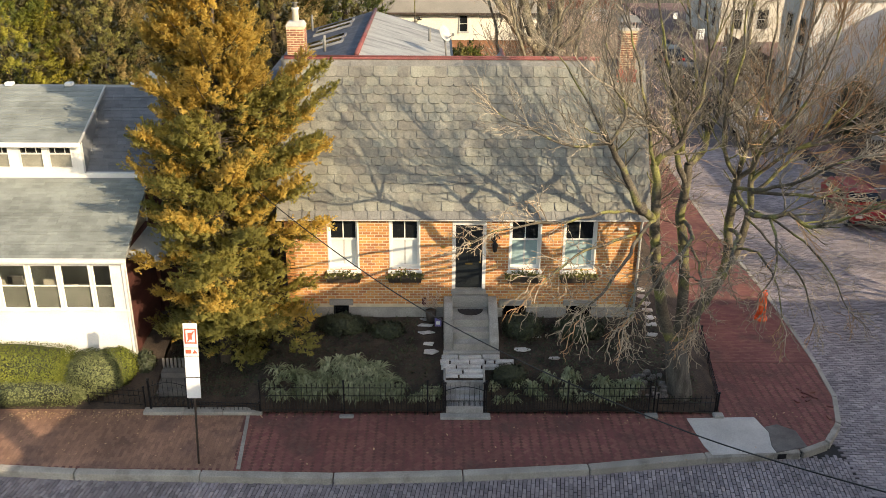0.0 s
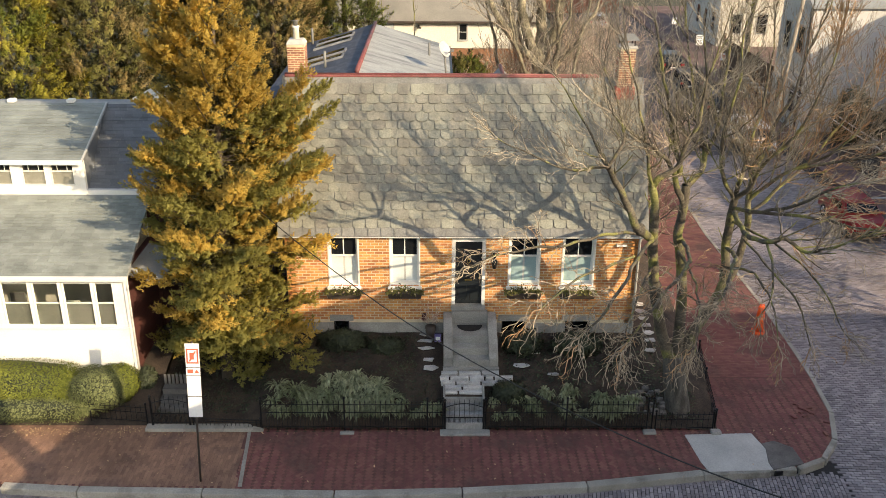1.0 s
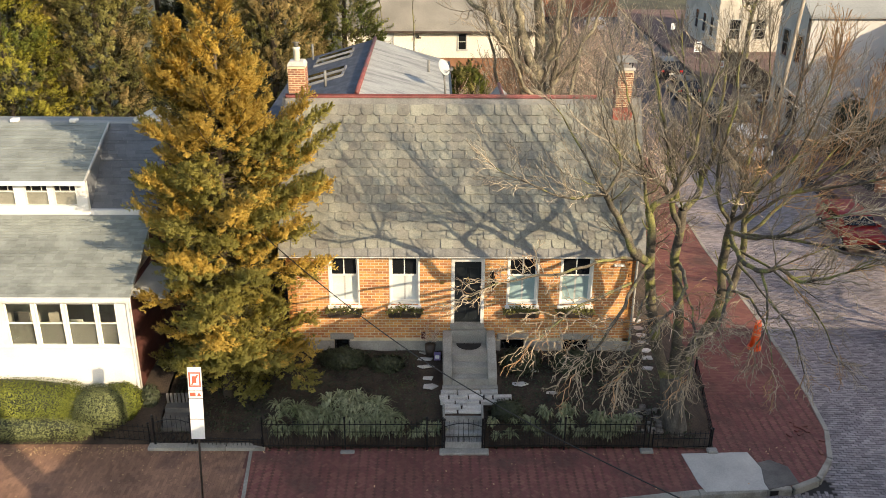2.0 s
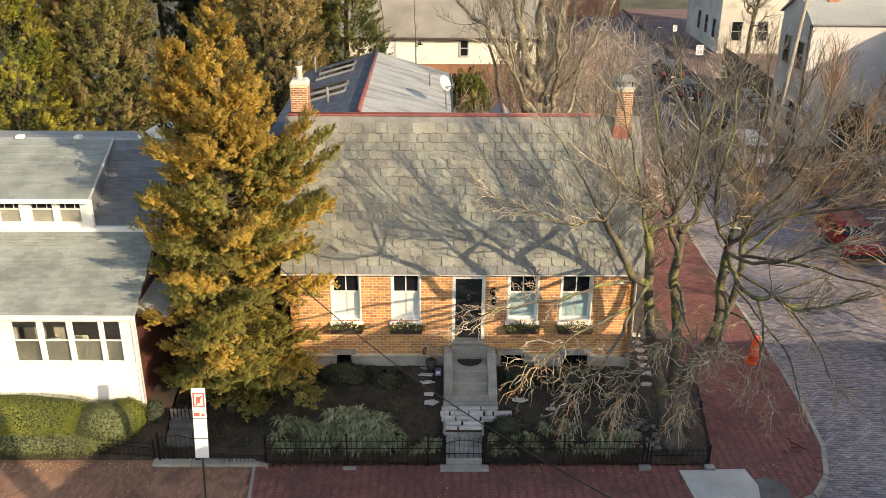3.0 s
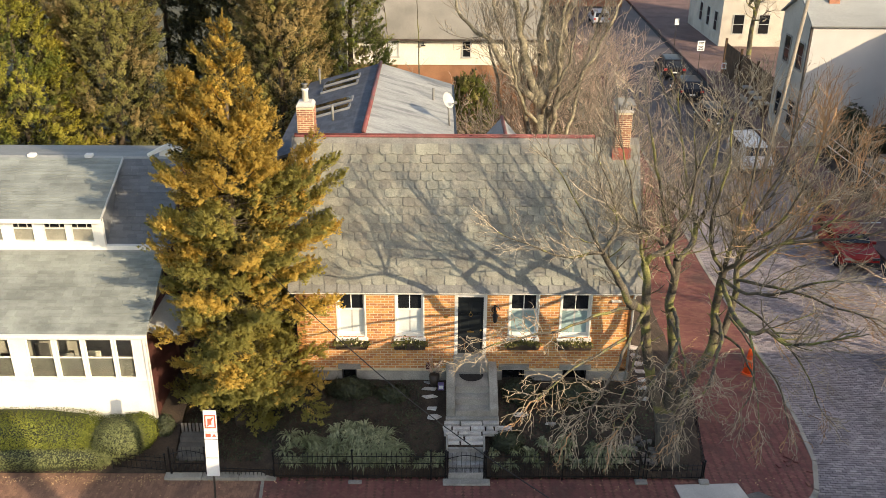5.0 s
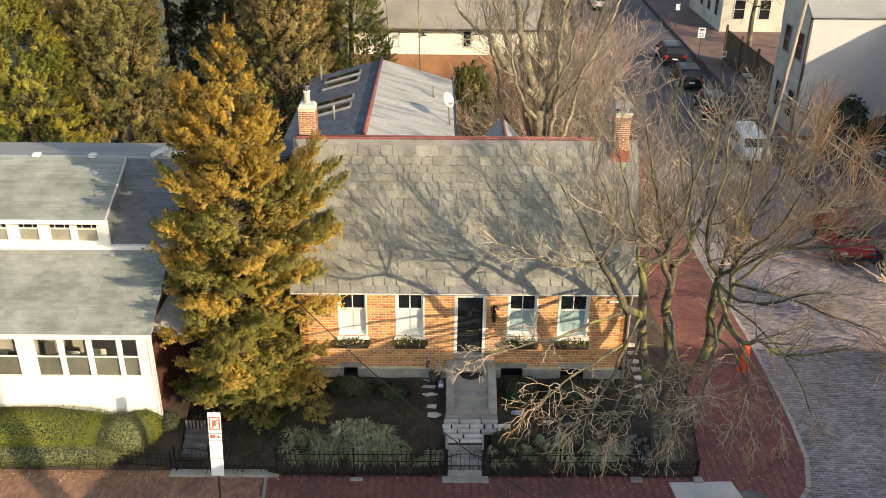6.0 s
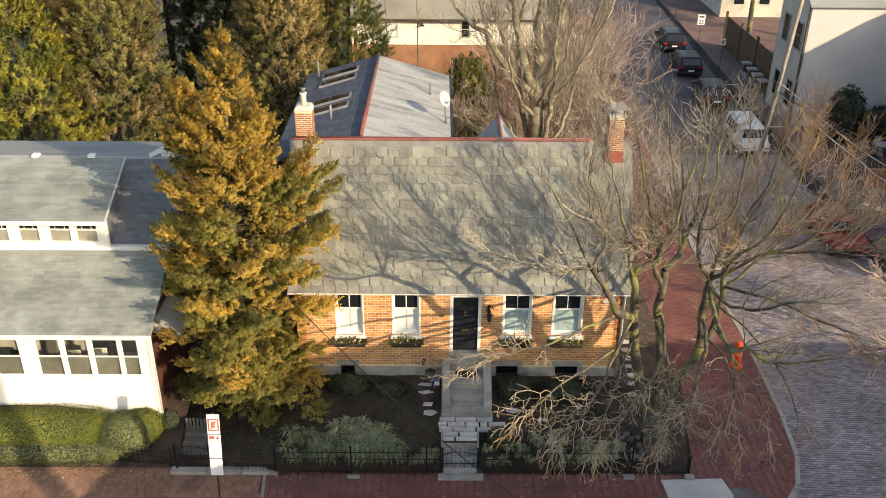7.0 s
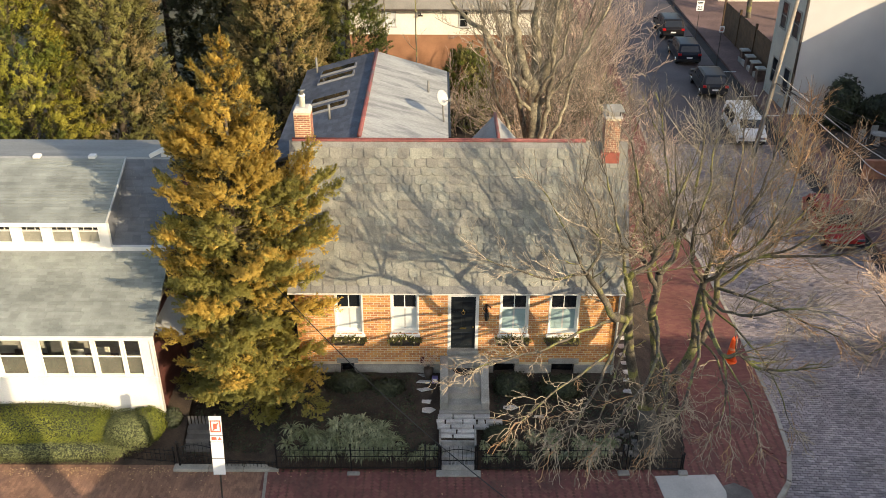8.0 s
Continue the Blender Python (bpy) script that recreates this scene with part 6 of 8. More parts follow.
def conifer(base, top, label, seed):
    """Irregular boughs, each with side branchlets that carry feathery plumes."""
    rng = random.Random(seed)
    base, top = Vector(base), Vector(top)
    tree = thing("conifer", base, label, "tree")
    part("trunk", MB().tube([base, base.lerp(top, 0.5), top], [0.22, 0.12, 0.015], 8), dark_trunk_m, tree, smooth=True)
    limbs, inner, green, gold = MB(), MB(), MB(), MB()
    up_z = Vector((0, 0, 1))

    def bough(c, tip, sag, golden, t):
        r = (tip - c).length
        d = (tip - c).normalized()
        flat = Vector((d.x, d.y, 0))
        flat = flat.normalized() if flat.length > 0.05 else Vector((1, 0, 0))
        cross = Vector((-flat.y, flat.x, 0))
        mid = c.lerp(tip, 0.55) - up_z * (sag * r)
        line = smooth_line([c, mid, tip], 5)
        limbs.tube(line, [0.03 - 0.0023 * i for i in range(len(line))], 4, caps=False)
        n, size = max(4, int(r / 0.125)), 0.42 + 0.58 * min(1.0, between(t, CONIFER_R) / 1.3)
        for q in range(n):
            u = 0.12 + 0.88 * (q + rng.random()) / n
            k = min(len(line) - 2, int(u * (len(line) - 1)))
            p = line[k].lerp(line[k + 1], u * (len(line) - 1) - k)
            way0 = (line[k + 1] - line[k]).normalized()
            for s in (-1, 1):
                length = (0.2 + 0.36 * min(1.0, r / 2.2) * (1.0 - u) ** 0.6 + 0.12 * min(1.0, 4 * u * (1 - u))) * rng.uniform(0.7, 1.4) * size
                a = rng.uniform(0.55, 1.1)
                b = rng.uniform(-0.5, 1.3)
                way = (way0 * math.cos(a) + (cross * (s * math.cos(b)) + up_z * math.sin(b)) * math.sin(a)).normalized()
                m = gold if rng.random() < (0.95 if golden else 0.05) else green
                lobes = 2 if length < 0.4 else 3
                for w in range(lobes):
                    o = p + way * (length * (w + 0.35 + 0.3 * rng.random()) / lobes)
                    if not clear_main(o):
                        continue
                    tilt = (way * 0.8 + way0 * 0.25 + up_z * rng.uniform(0.05, 0.6) + Vector((rng.gauss(0, 0.2), rng.gauss(0, 0.2), 0))).normalized()
                    tuft(m, o, tilt, rng.uniform(0.22, 0.38) * size, rng, 0.074 * (0.6 + 0.4 * size), 24, 0.34)
        for w in range(3):
            tuft(gold if golden else green, tip - d * (0.12 * w), (d + up_z * 0.5 + Vector((rng.gauss(0, 0.2), rng.gauss(0, 0.2), 0))).normalized(), 0.36 * size, rng, 0.06, 22, 0.3)
        # shade-coloured tufts near the stem deepen the gaps between boughs
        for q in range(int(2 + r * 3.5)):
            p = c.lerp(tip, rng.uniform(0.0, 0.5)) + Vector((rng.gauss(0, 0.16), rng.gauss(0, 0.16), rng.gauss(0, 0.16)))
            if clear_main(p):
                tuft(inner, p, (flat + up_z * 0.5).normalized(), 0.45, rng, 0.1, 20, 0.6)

    span, t, turn = (top - base).length, 0.06, 0.0
    while t < 0.985:
        R = between(t, CONIFER_R)
        n = max(3, int(2.8 + R * 1.5))
        for k in range(n):
            c = base.lerp(top, min(0.985, max(0.05, t + rng.gauss(0, 0.018))))
            turn += 2.4 + rng.gauss(0, 0.25)
            if rng.random() < 0.1:
                continue
            d = Vector((math.cos(turn), math.sin(turn), 0))
            shape = 1 + 0.3 * noise.noise(Vector((d.x * 1.4, d.y * 1.4, t * 8.0))) + (0.14 if t < 0.6 else -0.12) * d.x
            r = R * shape * rng.choice((0.62, 0.8, 0.92, 1.0, 1.12))
            lift = between(t, ((0, -0.12), (0.25, 0.1), (0.5, 0.38), (0.75, 0.7), (1.0, 1.3))) + rng.uniform(-0.2, 0.2)
            tip = c + d * r + up_z * (r * lift)
            if not clear_main(tip):
                r *= 0.55
                tip = c + d * r + up_z * (r * lift * 0.5)
                if not clear_main(tip):
                    continue
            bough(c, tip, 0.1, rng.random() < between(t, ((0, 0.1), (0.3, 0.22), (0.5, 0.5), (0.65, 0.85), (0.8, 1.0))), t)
        t += (0.2 + 0.12 * min(1.0, R / 2.0)) / span
    # a second leader standing beside the crown, and two boughs that stick out
    for k in range(8):
        z = 0.24 * k
        o = Vector((-8.1 - 0.05 * z, -0.3, 10.35 + z))
        for a in (0.3, 2.4, 4.5):
            d = Vector((math.cos(a + k), math.sin(a + k), 1.1 + 0.1 * k))
            bough(o, o + d * (0.42 - 0.035 * k), 0.02, True, 0.8)
    limbs.tube([(-6.95, 0.0, 9.3), (-7.7, -0.2, 9.7), (-8.1, -0.3, 10.3), (-8.2, -0.3, 12.5)], [0.05, 0.04, 0.03, 0.006], 5, caps=False)
    for u in (0.2, 0.45, 0.7, 0.95):
        bough(Vector((-6.95 - 1.1 * u, -0.2, 9.3 + 0.9 * u)), Vector((-7.6 - 1.1 * u, -0.6, 10.0 + 0.7 * u)), 0.03, True, 0.8)
    tuft(gold, Vector((-8.18, -0.3, 12.1)), Vector((-0.05, 0, 1)).normalized(), 0.5, rng, 0.05, 40, 0.16)
    bough(Vector((-7.1, -1.0, 2.0)), Vector((-4.2, -2.6, 1.75)), -0.08, False, 0.15)
    bough(Vector((-7.0, -0.2, 7.0)), Vector((-3.9, -1.5, 7.9)), 0.06, False, 0.5)
    for k in range(5):
        tuft(gold, base.lerp(top, 0.965 + 0.009 * k), Vector((rng.gauss(0, 0.15), rng.gauss(0, 0.15), 1)).normalized(), 0.4, rng, 0.05, 40, 0.16)
    part("bough_frame", limbs, post_m, tree)
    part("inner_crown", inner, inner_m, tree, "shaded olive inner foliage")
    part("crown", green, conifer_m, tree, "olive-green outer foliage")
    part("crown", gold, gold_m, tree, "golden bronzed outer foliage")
    return tree


CONIFER_R = ((0.0, 1.2), (0.12, 2.1), (0.30, 2.6), (0.44, 2.85), (0.54, 2.65), (0.66, 2.0), (0.78, 1.2), (0.86, 0.7), (0.92, 0.36), (0.97, 0.16), (1.0, 0.04))


def clear_main(p):
    roof_z = 5.05 + max(0.0, p.y + 0.2) * math.tan(PITCH)
    if p.x > -5.5 and p.y > -0.35 and p.z < roof_z + 0.25:
        return False
    if p.x < -9.5 and p.y > -2.2 and p.z < 4.46 + (p.y + 2) * 0.5 + 0.4:
        return False
    return p.z > 0.9


conifer((-7.15, -1.2, 0.3), (-6.85, 0.4, 13.95), "tall conifer with green-gold bronzing foliage between the houses", 3)


def column_tree(at, h, R, label, mats, seed, count, leaf, lumps=0.28):
    """A dense evergreen: fine upright tufts over an uneven, lumpy envelope."""
    rng = random.Random(seed)
    x, y, z0 = at
    tree = thing("evergreen", at, label, "tree", "evergreens in the back gardens")
    part("trunk", MB().tube([(x, y, z0), (x, y, z0 + 0.6 * h), (x + 0.1, y, z0 + h * 0.93)], [0.24, 0.13, 0.03], 8), dark_trunk_m, tree, smooth=True)
    inner, crown = MB(), [MB() for _ in mats]
    for i in range(count):
        t = rng.random() ** 0.85
        a = rng.uniform(0, 2 * math.pi)
        d = Vector((math.cos(a), math.sin(a), 0))
        if d.y > 0.35 and rng.random() < 0.6:
            continue
        q = Vector((d.x * 1.3, d.y * 1.3, t * h * 0.55)) + Vector((seed * 3.1, 0, 0))
        bulge = 1 + lumps * 1.3 * noise.noise(q) + lumps * 1.2 * noise.noise(q * 2.6) + lumps * 0.5 * noise.noise(q * 5.5)
        rad = R * between(t, ((0, 0.7), (0.12, 0.95), (0.4, 1.0), (0.75, 0.72), (1.0, 0.05))) * bulge
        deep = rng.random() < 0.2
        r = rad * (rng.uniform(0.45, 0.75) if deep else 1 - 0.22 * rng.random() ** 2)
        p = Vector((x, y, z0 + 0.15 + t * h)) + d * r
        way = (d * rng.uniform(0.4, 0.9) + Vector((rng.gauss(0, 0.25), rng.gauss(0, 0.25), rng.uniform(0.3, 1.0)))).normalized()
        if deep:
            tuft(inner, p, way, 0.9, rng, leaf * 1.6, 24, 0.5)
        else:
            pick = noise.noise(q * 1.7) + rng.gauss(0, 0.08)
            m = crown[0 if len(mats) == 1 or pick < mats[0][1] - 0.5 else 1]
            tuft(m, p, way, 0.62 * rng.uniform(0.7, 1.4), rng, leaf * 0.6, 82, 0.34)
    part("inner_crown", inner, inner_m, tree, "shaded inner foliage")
    for (mt, _), m in zip(mats, crown):
        part("crown", m, mt, tree)
    return tree


column_tree((-19.3, 13.0, 0.4), 13.0, 2.5, "bright yellow-green evergreen in the back gardens", [(brightleaf_m, 0.75), (hedge_m, 0)], 61, 2600, 0.13, 0.36)
column_tree((-15.8, 15.0, 0.4), 16.0, 2.5, "tall olive-green evergreen in the back gardens", [(darkleaf_m, 0.6), (brownleaf_m, 0)], 62, 3000, 0.13)
column_tree((-8.1, 17.0, 0.4), 16.0, 2.3, "tall bronze-brown evergreen in the back gardens", [(brownleaf_m, 0.8), (darkleaf_m, 0)], 64, 2800, 0.13)
column_tree((-4.9, 19.5, 0.4), 14.0, 1.75, "dark green columnar evergreen in the back gardens", [(darkleaf_m, 0.55), (hedge_m, 0)], 65, 2000, 0.13)
# rear trees in shade-dark foliage, filling the gap between the nearer ones
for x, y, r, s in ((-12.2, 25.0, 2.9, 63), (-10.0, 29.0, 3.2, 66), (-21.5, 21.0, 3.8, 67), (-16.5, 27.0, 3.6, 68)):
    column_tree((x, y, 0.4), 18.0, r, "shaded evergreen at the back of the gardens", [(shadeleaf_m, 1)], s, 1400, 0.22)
column_tree((1.6, 27.0, 0.4), 4.7, 1.5, "green bushy evergreen before the back building", [(hedge_m, 0.75), (darkleaf_m, 0)], 69, 800, 0.13)

# slender saplings before the coach house
for x, y, z, s0 in ((-1.6, 28.5, 10.0, 74), (-3.5, 28.8, 9.0, 75)):
    C = Crown(s0, thin=0.018, zig=0.12)
    C.fine, C.dense = 2.0, 0.5
    C.limb([(x, y, 0.3), (x + 0.1, y, z * 0.5), (x - 0.05, y, z)], 0.07, 0.025, kid=1.3, gap=0.7, first=0.5, pull=0.06)
    C.finish("sapling", (x, y, 0.4), "slender bare sapling before the coach house", "tree", bark_m, twig_m)

# bare street tree before the pale house
G = Grower(72, thin=0.03, seg=0.45, droop=0.1, curl=0.55, shrink=0.7, spread=0.7, up=0.4, min_r=0.016)
G.limb([(28.6, 56.0, -0.1), (28.5, 56.0, 3.0), (28.8, 55.8, 6.0), (29.2, 55.6, 9.0)], 0.26, 0.1, 3, 2.6, every=0.6, first=0.4)
G.finish("street_tree", (28.6, 56.0, -0.1), "bare street tree before the pale house", "tree", bark_m, twig_m)
# second tree, added to throw dappled shade on the pale house front
G = Grower(73, thin=0.03, seg=0.45, droop=0.1, curl=0.55, shrink=0.7, spread=0.75, up=0.35, min_r=0.016)
G.limb([(33.5, 53.0, -0.1), (33.4, 53.0, 3.0), (33.0, 52.8, 7.0), (32.6, 52.6, 11.0)], 0.3, 0.1, 3, 3.0, every=0.5, first=0.35)
G.finish("street_tree", (33.5, 53.0, -0.1), "bare street tree before the pale house", "tree", bark_m, twig_m)

# ---- steps, path, fence, planting ----
steps = thing("entrance_steps", (0.85, -1.0, 1.1), "grey stone entrance steps with solid side walls", "steps")
for name, y0, y1, z in (("landing", -1.16, -0.06, 1.95), ("step", -1.52, -1.13, 1.70), ("step", -1.86, -1.49, 1.45)):
    part(name, MB().box(0.27, 1.43, y0, y1, 0.7, z), stone_m, steps, bevel=0.015)
part("step", MB().box(-0.05, 1.75, -2.0, -1.83, 0.7, 1.22), stone_m, steps, bevel=0.015)
for x0, x1 in ((-0.03, 0.27), (1.43, 1.73)):
    part("side_wall", MB().prism([(x0, -0.06, 0.8), (x0, -0.06, 2.28), (x0, -0.55, 2.26), (x0, -0.75, 2.18), (x0, -1.84, 1.52), (x0, -1.84, 0.8)], (x1 - x0, 0, 0)), stone_m, steps, "grey stone side wall with sloping top", bevel=0.025)
part("door_riser", MB().box(0.25, 1.45, -0.28, -0.06, 1.95, 2.358), stone_m, steps, bevel=0.015)
mat_pts = [(0.85 + 0.42 * math.cos(a), -0.42 - 0.42 * math.sin(a), 1.953) for a in [i * math.pi / 14 for i in range(15)]]
solo("door_mat", MB().prism(mat_pts[::-1], (0, 0, 0.02)), M("coir_mat", (0.02, 0.018, 0.016), 0.95, 0.3, 8, 60, 0.5), "dark half-round door mat on the landing", "mat")

path = thing("stone_path", (0.6, -2.2, 0.9), "path of grey flagstones from gate to steps", "path", kind="structure")
rng = random.Random(41)
rows = [(-2.03, -2.19, -0.12, 1.75, (0.55, 0.75, 0.57)), (-2.23, -2.39, -0.16, 2.2, (0.32, 0.62, 0.5, 0.3, 0.62)), (-2.43, -2.58, -0.14, 1.95, (0.5, 0.8, 0.79)), (-2.62, -2.77, -0.06, 1.25, (0.62, 0.69)), (-2.81, -2.95, -0.03, 1.22, (0.45, 0.8))]
for r, (ya, yb, xa, xb, widths) in enumerate(rows):
    x = xa
    for w in widths:
        z = 1.17 - r * 0.06 + rng.uniform(-0.015, 0.015)
        j = lambda: rng.uniform(-0.022, 0.022)
        g = 0.024
        part("flagstone", MB().hexa([(x + g, yb, z - 0.14), (x + w - g, yb, z - 0.14), (x + w - g, ya, z - 0.14), (x + g, ya, z - 0.14)] + [(x + g + j(), yb + j(), z), (x + w - g + j(), yb + j(), z), (x + w - g + j(), ya + j(), z), (x + g + j(), ya + j(), z)]), flag_m, path, bevel=0.014)
        x += w
step_stone_m = M("worn_grey_concrete", (0.30, 0.295, 0.28), 0.9, 0.2, 1.6, 28, 0.4, obj=0.1, patch=(1.8, (0.2, 0.195, 0.18), 0.54))
part("path_bed", MB().box(-0.1, 1.2, -2.97, -2.05, 0.3, 0.86), soil_m, path, "dark earth between the flagstones")
for k in range(4):
    part("path_step", MB().box(0.02, 1.17, -3.66 + k * 0.2, -2.97, -0.05, 0.1 + 0.17 * (k + 1) + 0.02), step_stone_m, path, bevel=0.012)
part("path_edge", MB().hexa([(-0.05, -3.6, 0.0), (0.02, -3.6, 0.0), (0.02, -2.7, 0.3), (-0.05, -2.7, 0.3), (-0.05, -3.6, 0.62), (0.02, -3.6, 0.62), (0.02, -2.7, 1.08), (-0.05, -2.7, 1.08)]), stone_m, path, bevel=0.01)
part("path_edge", MB().hexa([(1.17, -3.6, 0.0), (1.24, -3.6, 0.0), (1.24, -2.7, 0.3), (1.17, -2.7, 0.3), (1.17, -3.6, 0.62), (1.24, -3.6, 0.62), (1.24, -2.7, 1.08), (1.17, -2.7, 1.08)]), stone_m, path, bevel=0.01)
part("gate_sill", MB().box(-0.15, 1.38, -3.95, -3.66, -0.05, 0.07), stone_m, path, "pale stone gate sill", bevel=0.02)


def flat_stone(x, y, rx, ry, turn, seed):
    r = random.Random(seed)
    n = r.choice((4, 5))
    pts = []
    for k in range(n):
        a = 2 * math.pi * k / n + turn + r.uniform(-0.25, 0.25)
        pts.append((x + rx * math.cos(a), y + ry * math.sin(a), soil_z(x, y) + 0.03))
    return solo("stepping_stone", MB().prism(pts, (0, 0, 0.05)), flag_m, "rough grey stepping stone in the dark soil", "stone", "stepping stones", bevel=0.012)


for k, (x, y, rx, ry) in enumerate(((-0.45, -1.75, 0.28, 0.17), (-0.5, -1.38, 0.22, 0.13), (-0.6, -0.85, 0.3, 0.12), (-0.62, -0.5, 0.3, 0.12), (-0.6, -0.2, 0.26, 0.1), (2.5, -1.6, 0.3, 0.14), (3.0, -1.0, 0.22, 0.14), (3.5, -2.0, 0.2, 0.1),
                                    (6.95, -0.3, 0.25, 0.15), (7.0, 0.2, 0.24, 0.15), (7.02, 0.75, 0.26, 0.16), (7.08, 1.3, 0.24, 0.16), (7.1, 1.9, 0.26, 0.16), (7.15, 2.5, 0.24, 0.16), (6.85, -0.8, 0.26, 0.15))):
    flat_stone(x, y, rx, ry, k * 0.7, k)


edging = thing("rubble_edging", (6.4, -2.85, 0.9), "low tumbled edging of rough grey stones beside the tree", "edging")
rubble_m = M("rubble", (0.15, 0.135, 0.12), 0.95, 0.4, 6, 45, 0.5)
rubble_rng = random.Random(52)
for k in range(26):
    x, y = rubble_rng.uniform(5.95, 6.85), rubble_rng.uniform(-3.25, -2.45)
    z, w, d, h = soil_z(x, y) + 0.02, rubble_rng.uniform(0.07, 0.13), rubble_rng.uniform(0.05, 0.09), rubble_rng.uniform(0.04, 0.09)
    j = lambda: rubble_rng.uniform(-0.03, 0.03)
    part("rubble_stone", MB().hexa([(x - w + j(), y - d + j(), z - 0.08), (x + w + j(), y - d + j(), z - 0.08), (x + w + j(), y + d + j(), z - 0.08), (x - w + j(), y + d + j(), z - 0.08), (x - w + j(), y - d + j(), z + h + j()), (x + w + j(), y - d + j(), z + h + j()), (x + w + j(), y + d + j(), z + h + j()), (x - w + j(), y + d + j(), z + h + j())]), rubble_m, edging, bevel=0.02)


def iron_fence(name, a, b, z0, h, label, spacing=0.155, low=True):
    """Wrought iron railing between two points of the plan."""
    a, b = Vector((*a, 0)), Vector((*b, 0))
    L = (b - a).length
    d = (b - a) / L
    f = thing(name, (*((a + b) / 2).xy, z0), label, "fence")
    for t in (0.12, 0.62, 0.9):
        p, q = a + Vector((0, 0, z0 + h * t)), b + Vector((0, 0, z0 + h * t))
        part("rail", MB().tube([p, q], 0.013, 4), black_iron_m, f)
    n = int(L / spacing)
    shared = None
    for k in range(n + 1):
        p = a + d * (L * k / n)
        if k % 16 == 0 or k == n:
            part("post", MB().tube([p + Vector((0, 0, z0 - 0.1)), p + Vector((0, 0, z0 + h * 1.1))], 0.026, 6).ball(p + Vector((0, 0, z0 + h * 1.13)), 0.045, 8, 5), black_iron_m, f)
            continue
        if shared is None:
            m = MB().tube([(0, 0, 0.02), (0, 0, h * 0.97)], 0.0095, 4)
            m.tube([(0, 0, h * 0.95), (0, 0, h * 0.99), (0, 0, h * 1.06)], [0.009, 0.022, 0.002], 4)
            if low:
                o = d * spacing / 2
                m.tube([(o.x, o.y, 0.02), (o.x, o.y, h * 0.55), (o.x, o.y, h * 0.66)], [0.008, 0.008, 0.001], 4)
            shared = m.mesh("picket")
            shared.materials.append(black_iron_m)
        ob = new("picket", shared)
        ob.parent = f
        ob.location = p + Vector((0, 0, z0)) - f.location
    return f


iron_fence("iron_fence", (-5.62, -3.66), (-0.06, -3.66), 0.04, 1.0, "black wrought iron fence in front of the planting")
iron_fence("iron_fence", (1.25, -3.66), (6.38, -3.66), 0.04, 1.0, "black wrought iron fence beside the garden gate")
iron_fence("iron_fence", (6.5, -3.64), (8.3, -3.6), 0.02, 0.6, "low black iron fence at the garden corner", low=False)
iron_fence("iron_fence", (8.38, -3.55), (9.05, 0.8), 0.0, 0.62, "low black iron fence along the side pavement", low=False)
iron_fence("iron_fence", (-7.75, -3.5), (-5.66, -3.62), 0.06, 0.32, "low black edging fence on a pale stone sill", 0.13, False)
iron_fence("iron_fence", (-11.0, -3.2), (-9.2, -3.4), 0.1, 0.62, "low black iron fence beside the hedge", 0.16, False)


def iron_gate(x0, x1, y, z0, h, label):
    g = thing("iron_gate", ((x0 + x1) / 2, y, z0), label, "gate")
    arch = [(x0 + (x1 - x0) * k / 12, y, z0 + h * (0.78 + 0.14 * math.sin(math.pi * k / 12))) for k in range(13)]
    part("arched_rail", MB().tube(arch, 0.016, 5), black_iron_m, g)
    for t in (0.08, 0.42):
        part("rail", MB().tube([(x0, y, z0 + h * t), (x1, y, z0 + h * t)], 0.014, 4), black_iron_m, g)
    for x in (x0, x1):
        part("gate_post", MB().box(x - 0.03, x + 0.03, y - 0.03, y + 0.03, z0 - 0.1, z0 + h).ball((x, y, z0 + h + 0.04), 0.05, 8, 5), black_iron_m, g)
    n = 8
    for k in range(1, n):
        x = x0 + (x1 - x0) * k / n
        part("picket", MB().tube([(x, y, z0 + 0.05), (x, y, z0 + h * (0.95 + 0.12 * math.sin(math.pi * k / n)))], 0.01, 4), black_iron_m, g)
    for k in range(16):
        x = x0 + (x1 - x0) * (k + 0.5) / 16
        part("short_picket", MB().tube([(x, y, z0 + 0.05), (x, y, z0 + h * 0.42)], 0.008, 4), black_iron_m, g)
    return g


iron_gate(0.0, 1.19, -3.64, 0.05, 1.0, "closed black iron garden gate with arched top")
iron_gate(-9.0, -7.85, -3.5, 0.1, 1.0, "closed black iron side gate between the houses")
sill = thing("stone_sill", (-7.4, -3.55, 0), "pale stone sill under the side gate", "sill", kind="structure")
for a, b in ((-9.2, -8.0), (-7.98, -6.8), (-6.78, -5.58)):
    part("sill_stone", MB().box(a, b, -3.72, -3.42, -0.02, 0.11), kerb_m, sill, bevel=0.015)
gs = thing("garden_steps", (-8.4, -2.3, 0.1), "grey wooden steps behind the side gate", "steps")
for k in range(3):
    part("tread", MB().box(-9.0, -7.9, -2.9 + k * 0.3, -2.56 + k * 0.3, 0.1, 0.3 + k * 0.17), grey_wood_m, gs, bevel=0.01)
for k in range(9):
    part("slat", MB().box(-9.0 + k * 0.125, -8.92 + k * 0.125, -2.0, -1.97, 0.3, 1.0), grey_wood_m, gs)
strip_line = solo("pale_edging", MB().hexa([(-5.83, -6.38, -0.01), (-5.72, -6.38, -0.01), (-5.95, -3.75, -0.01), (-6.05, -3.75, -0.01), (-5.83, -6.38, 0.022), (-5.72, -6.38, 0.022), (-5.95, -3.75, 0.022), (-6.05, -3.75, 0.022)]), kerb_m, "pale stone strip across the brick pavement", "edging")
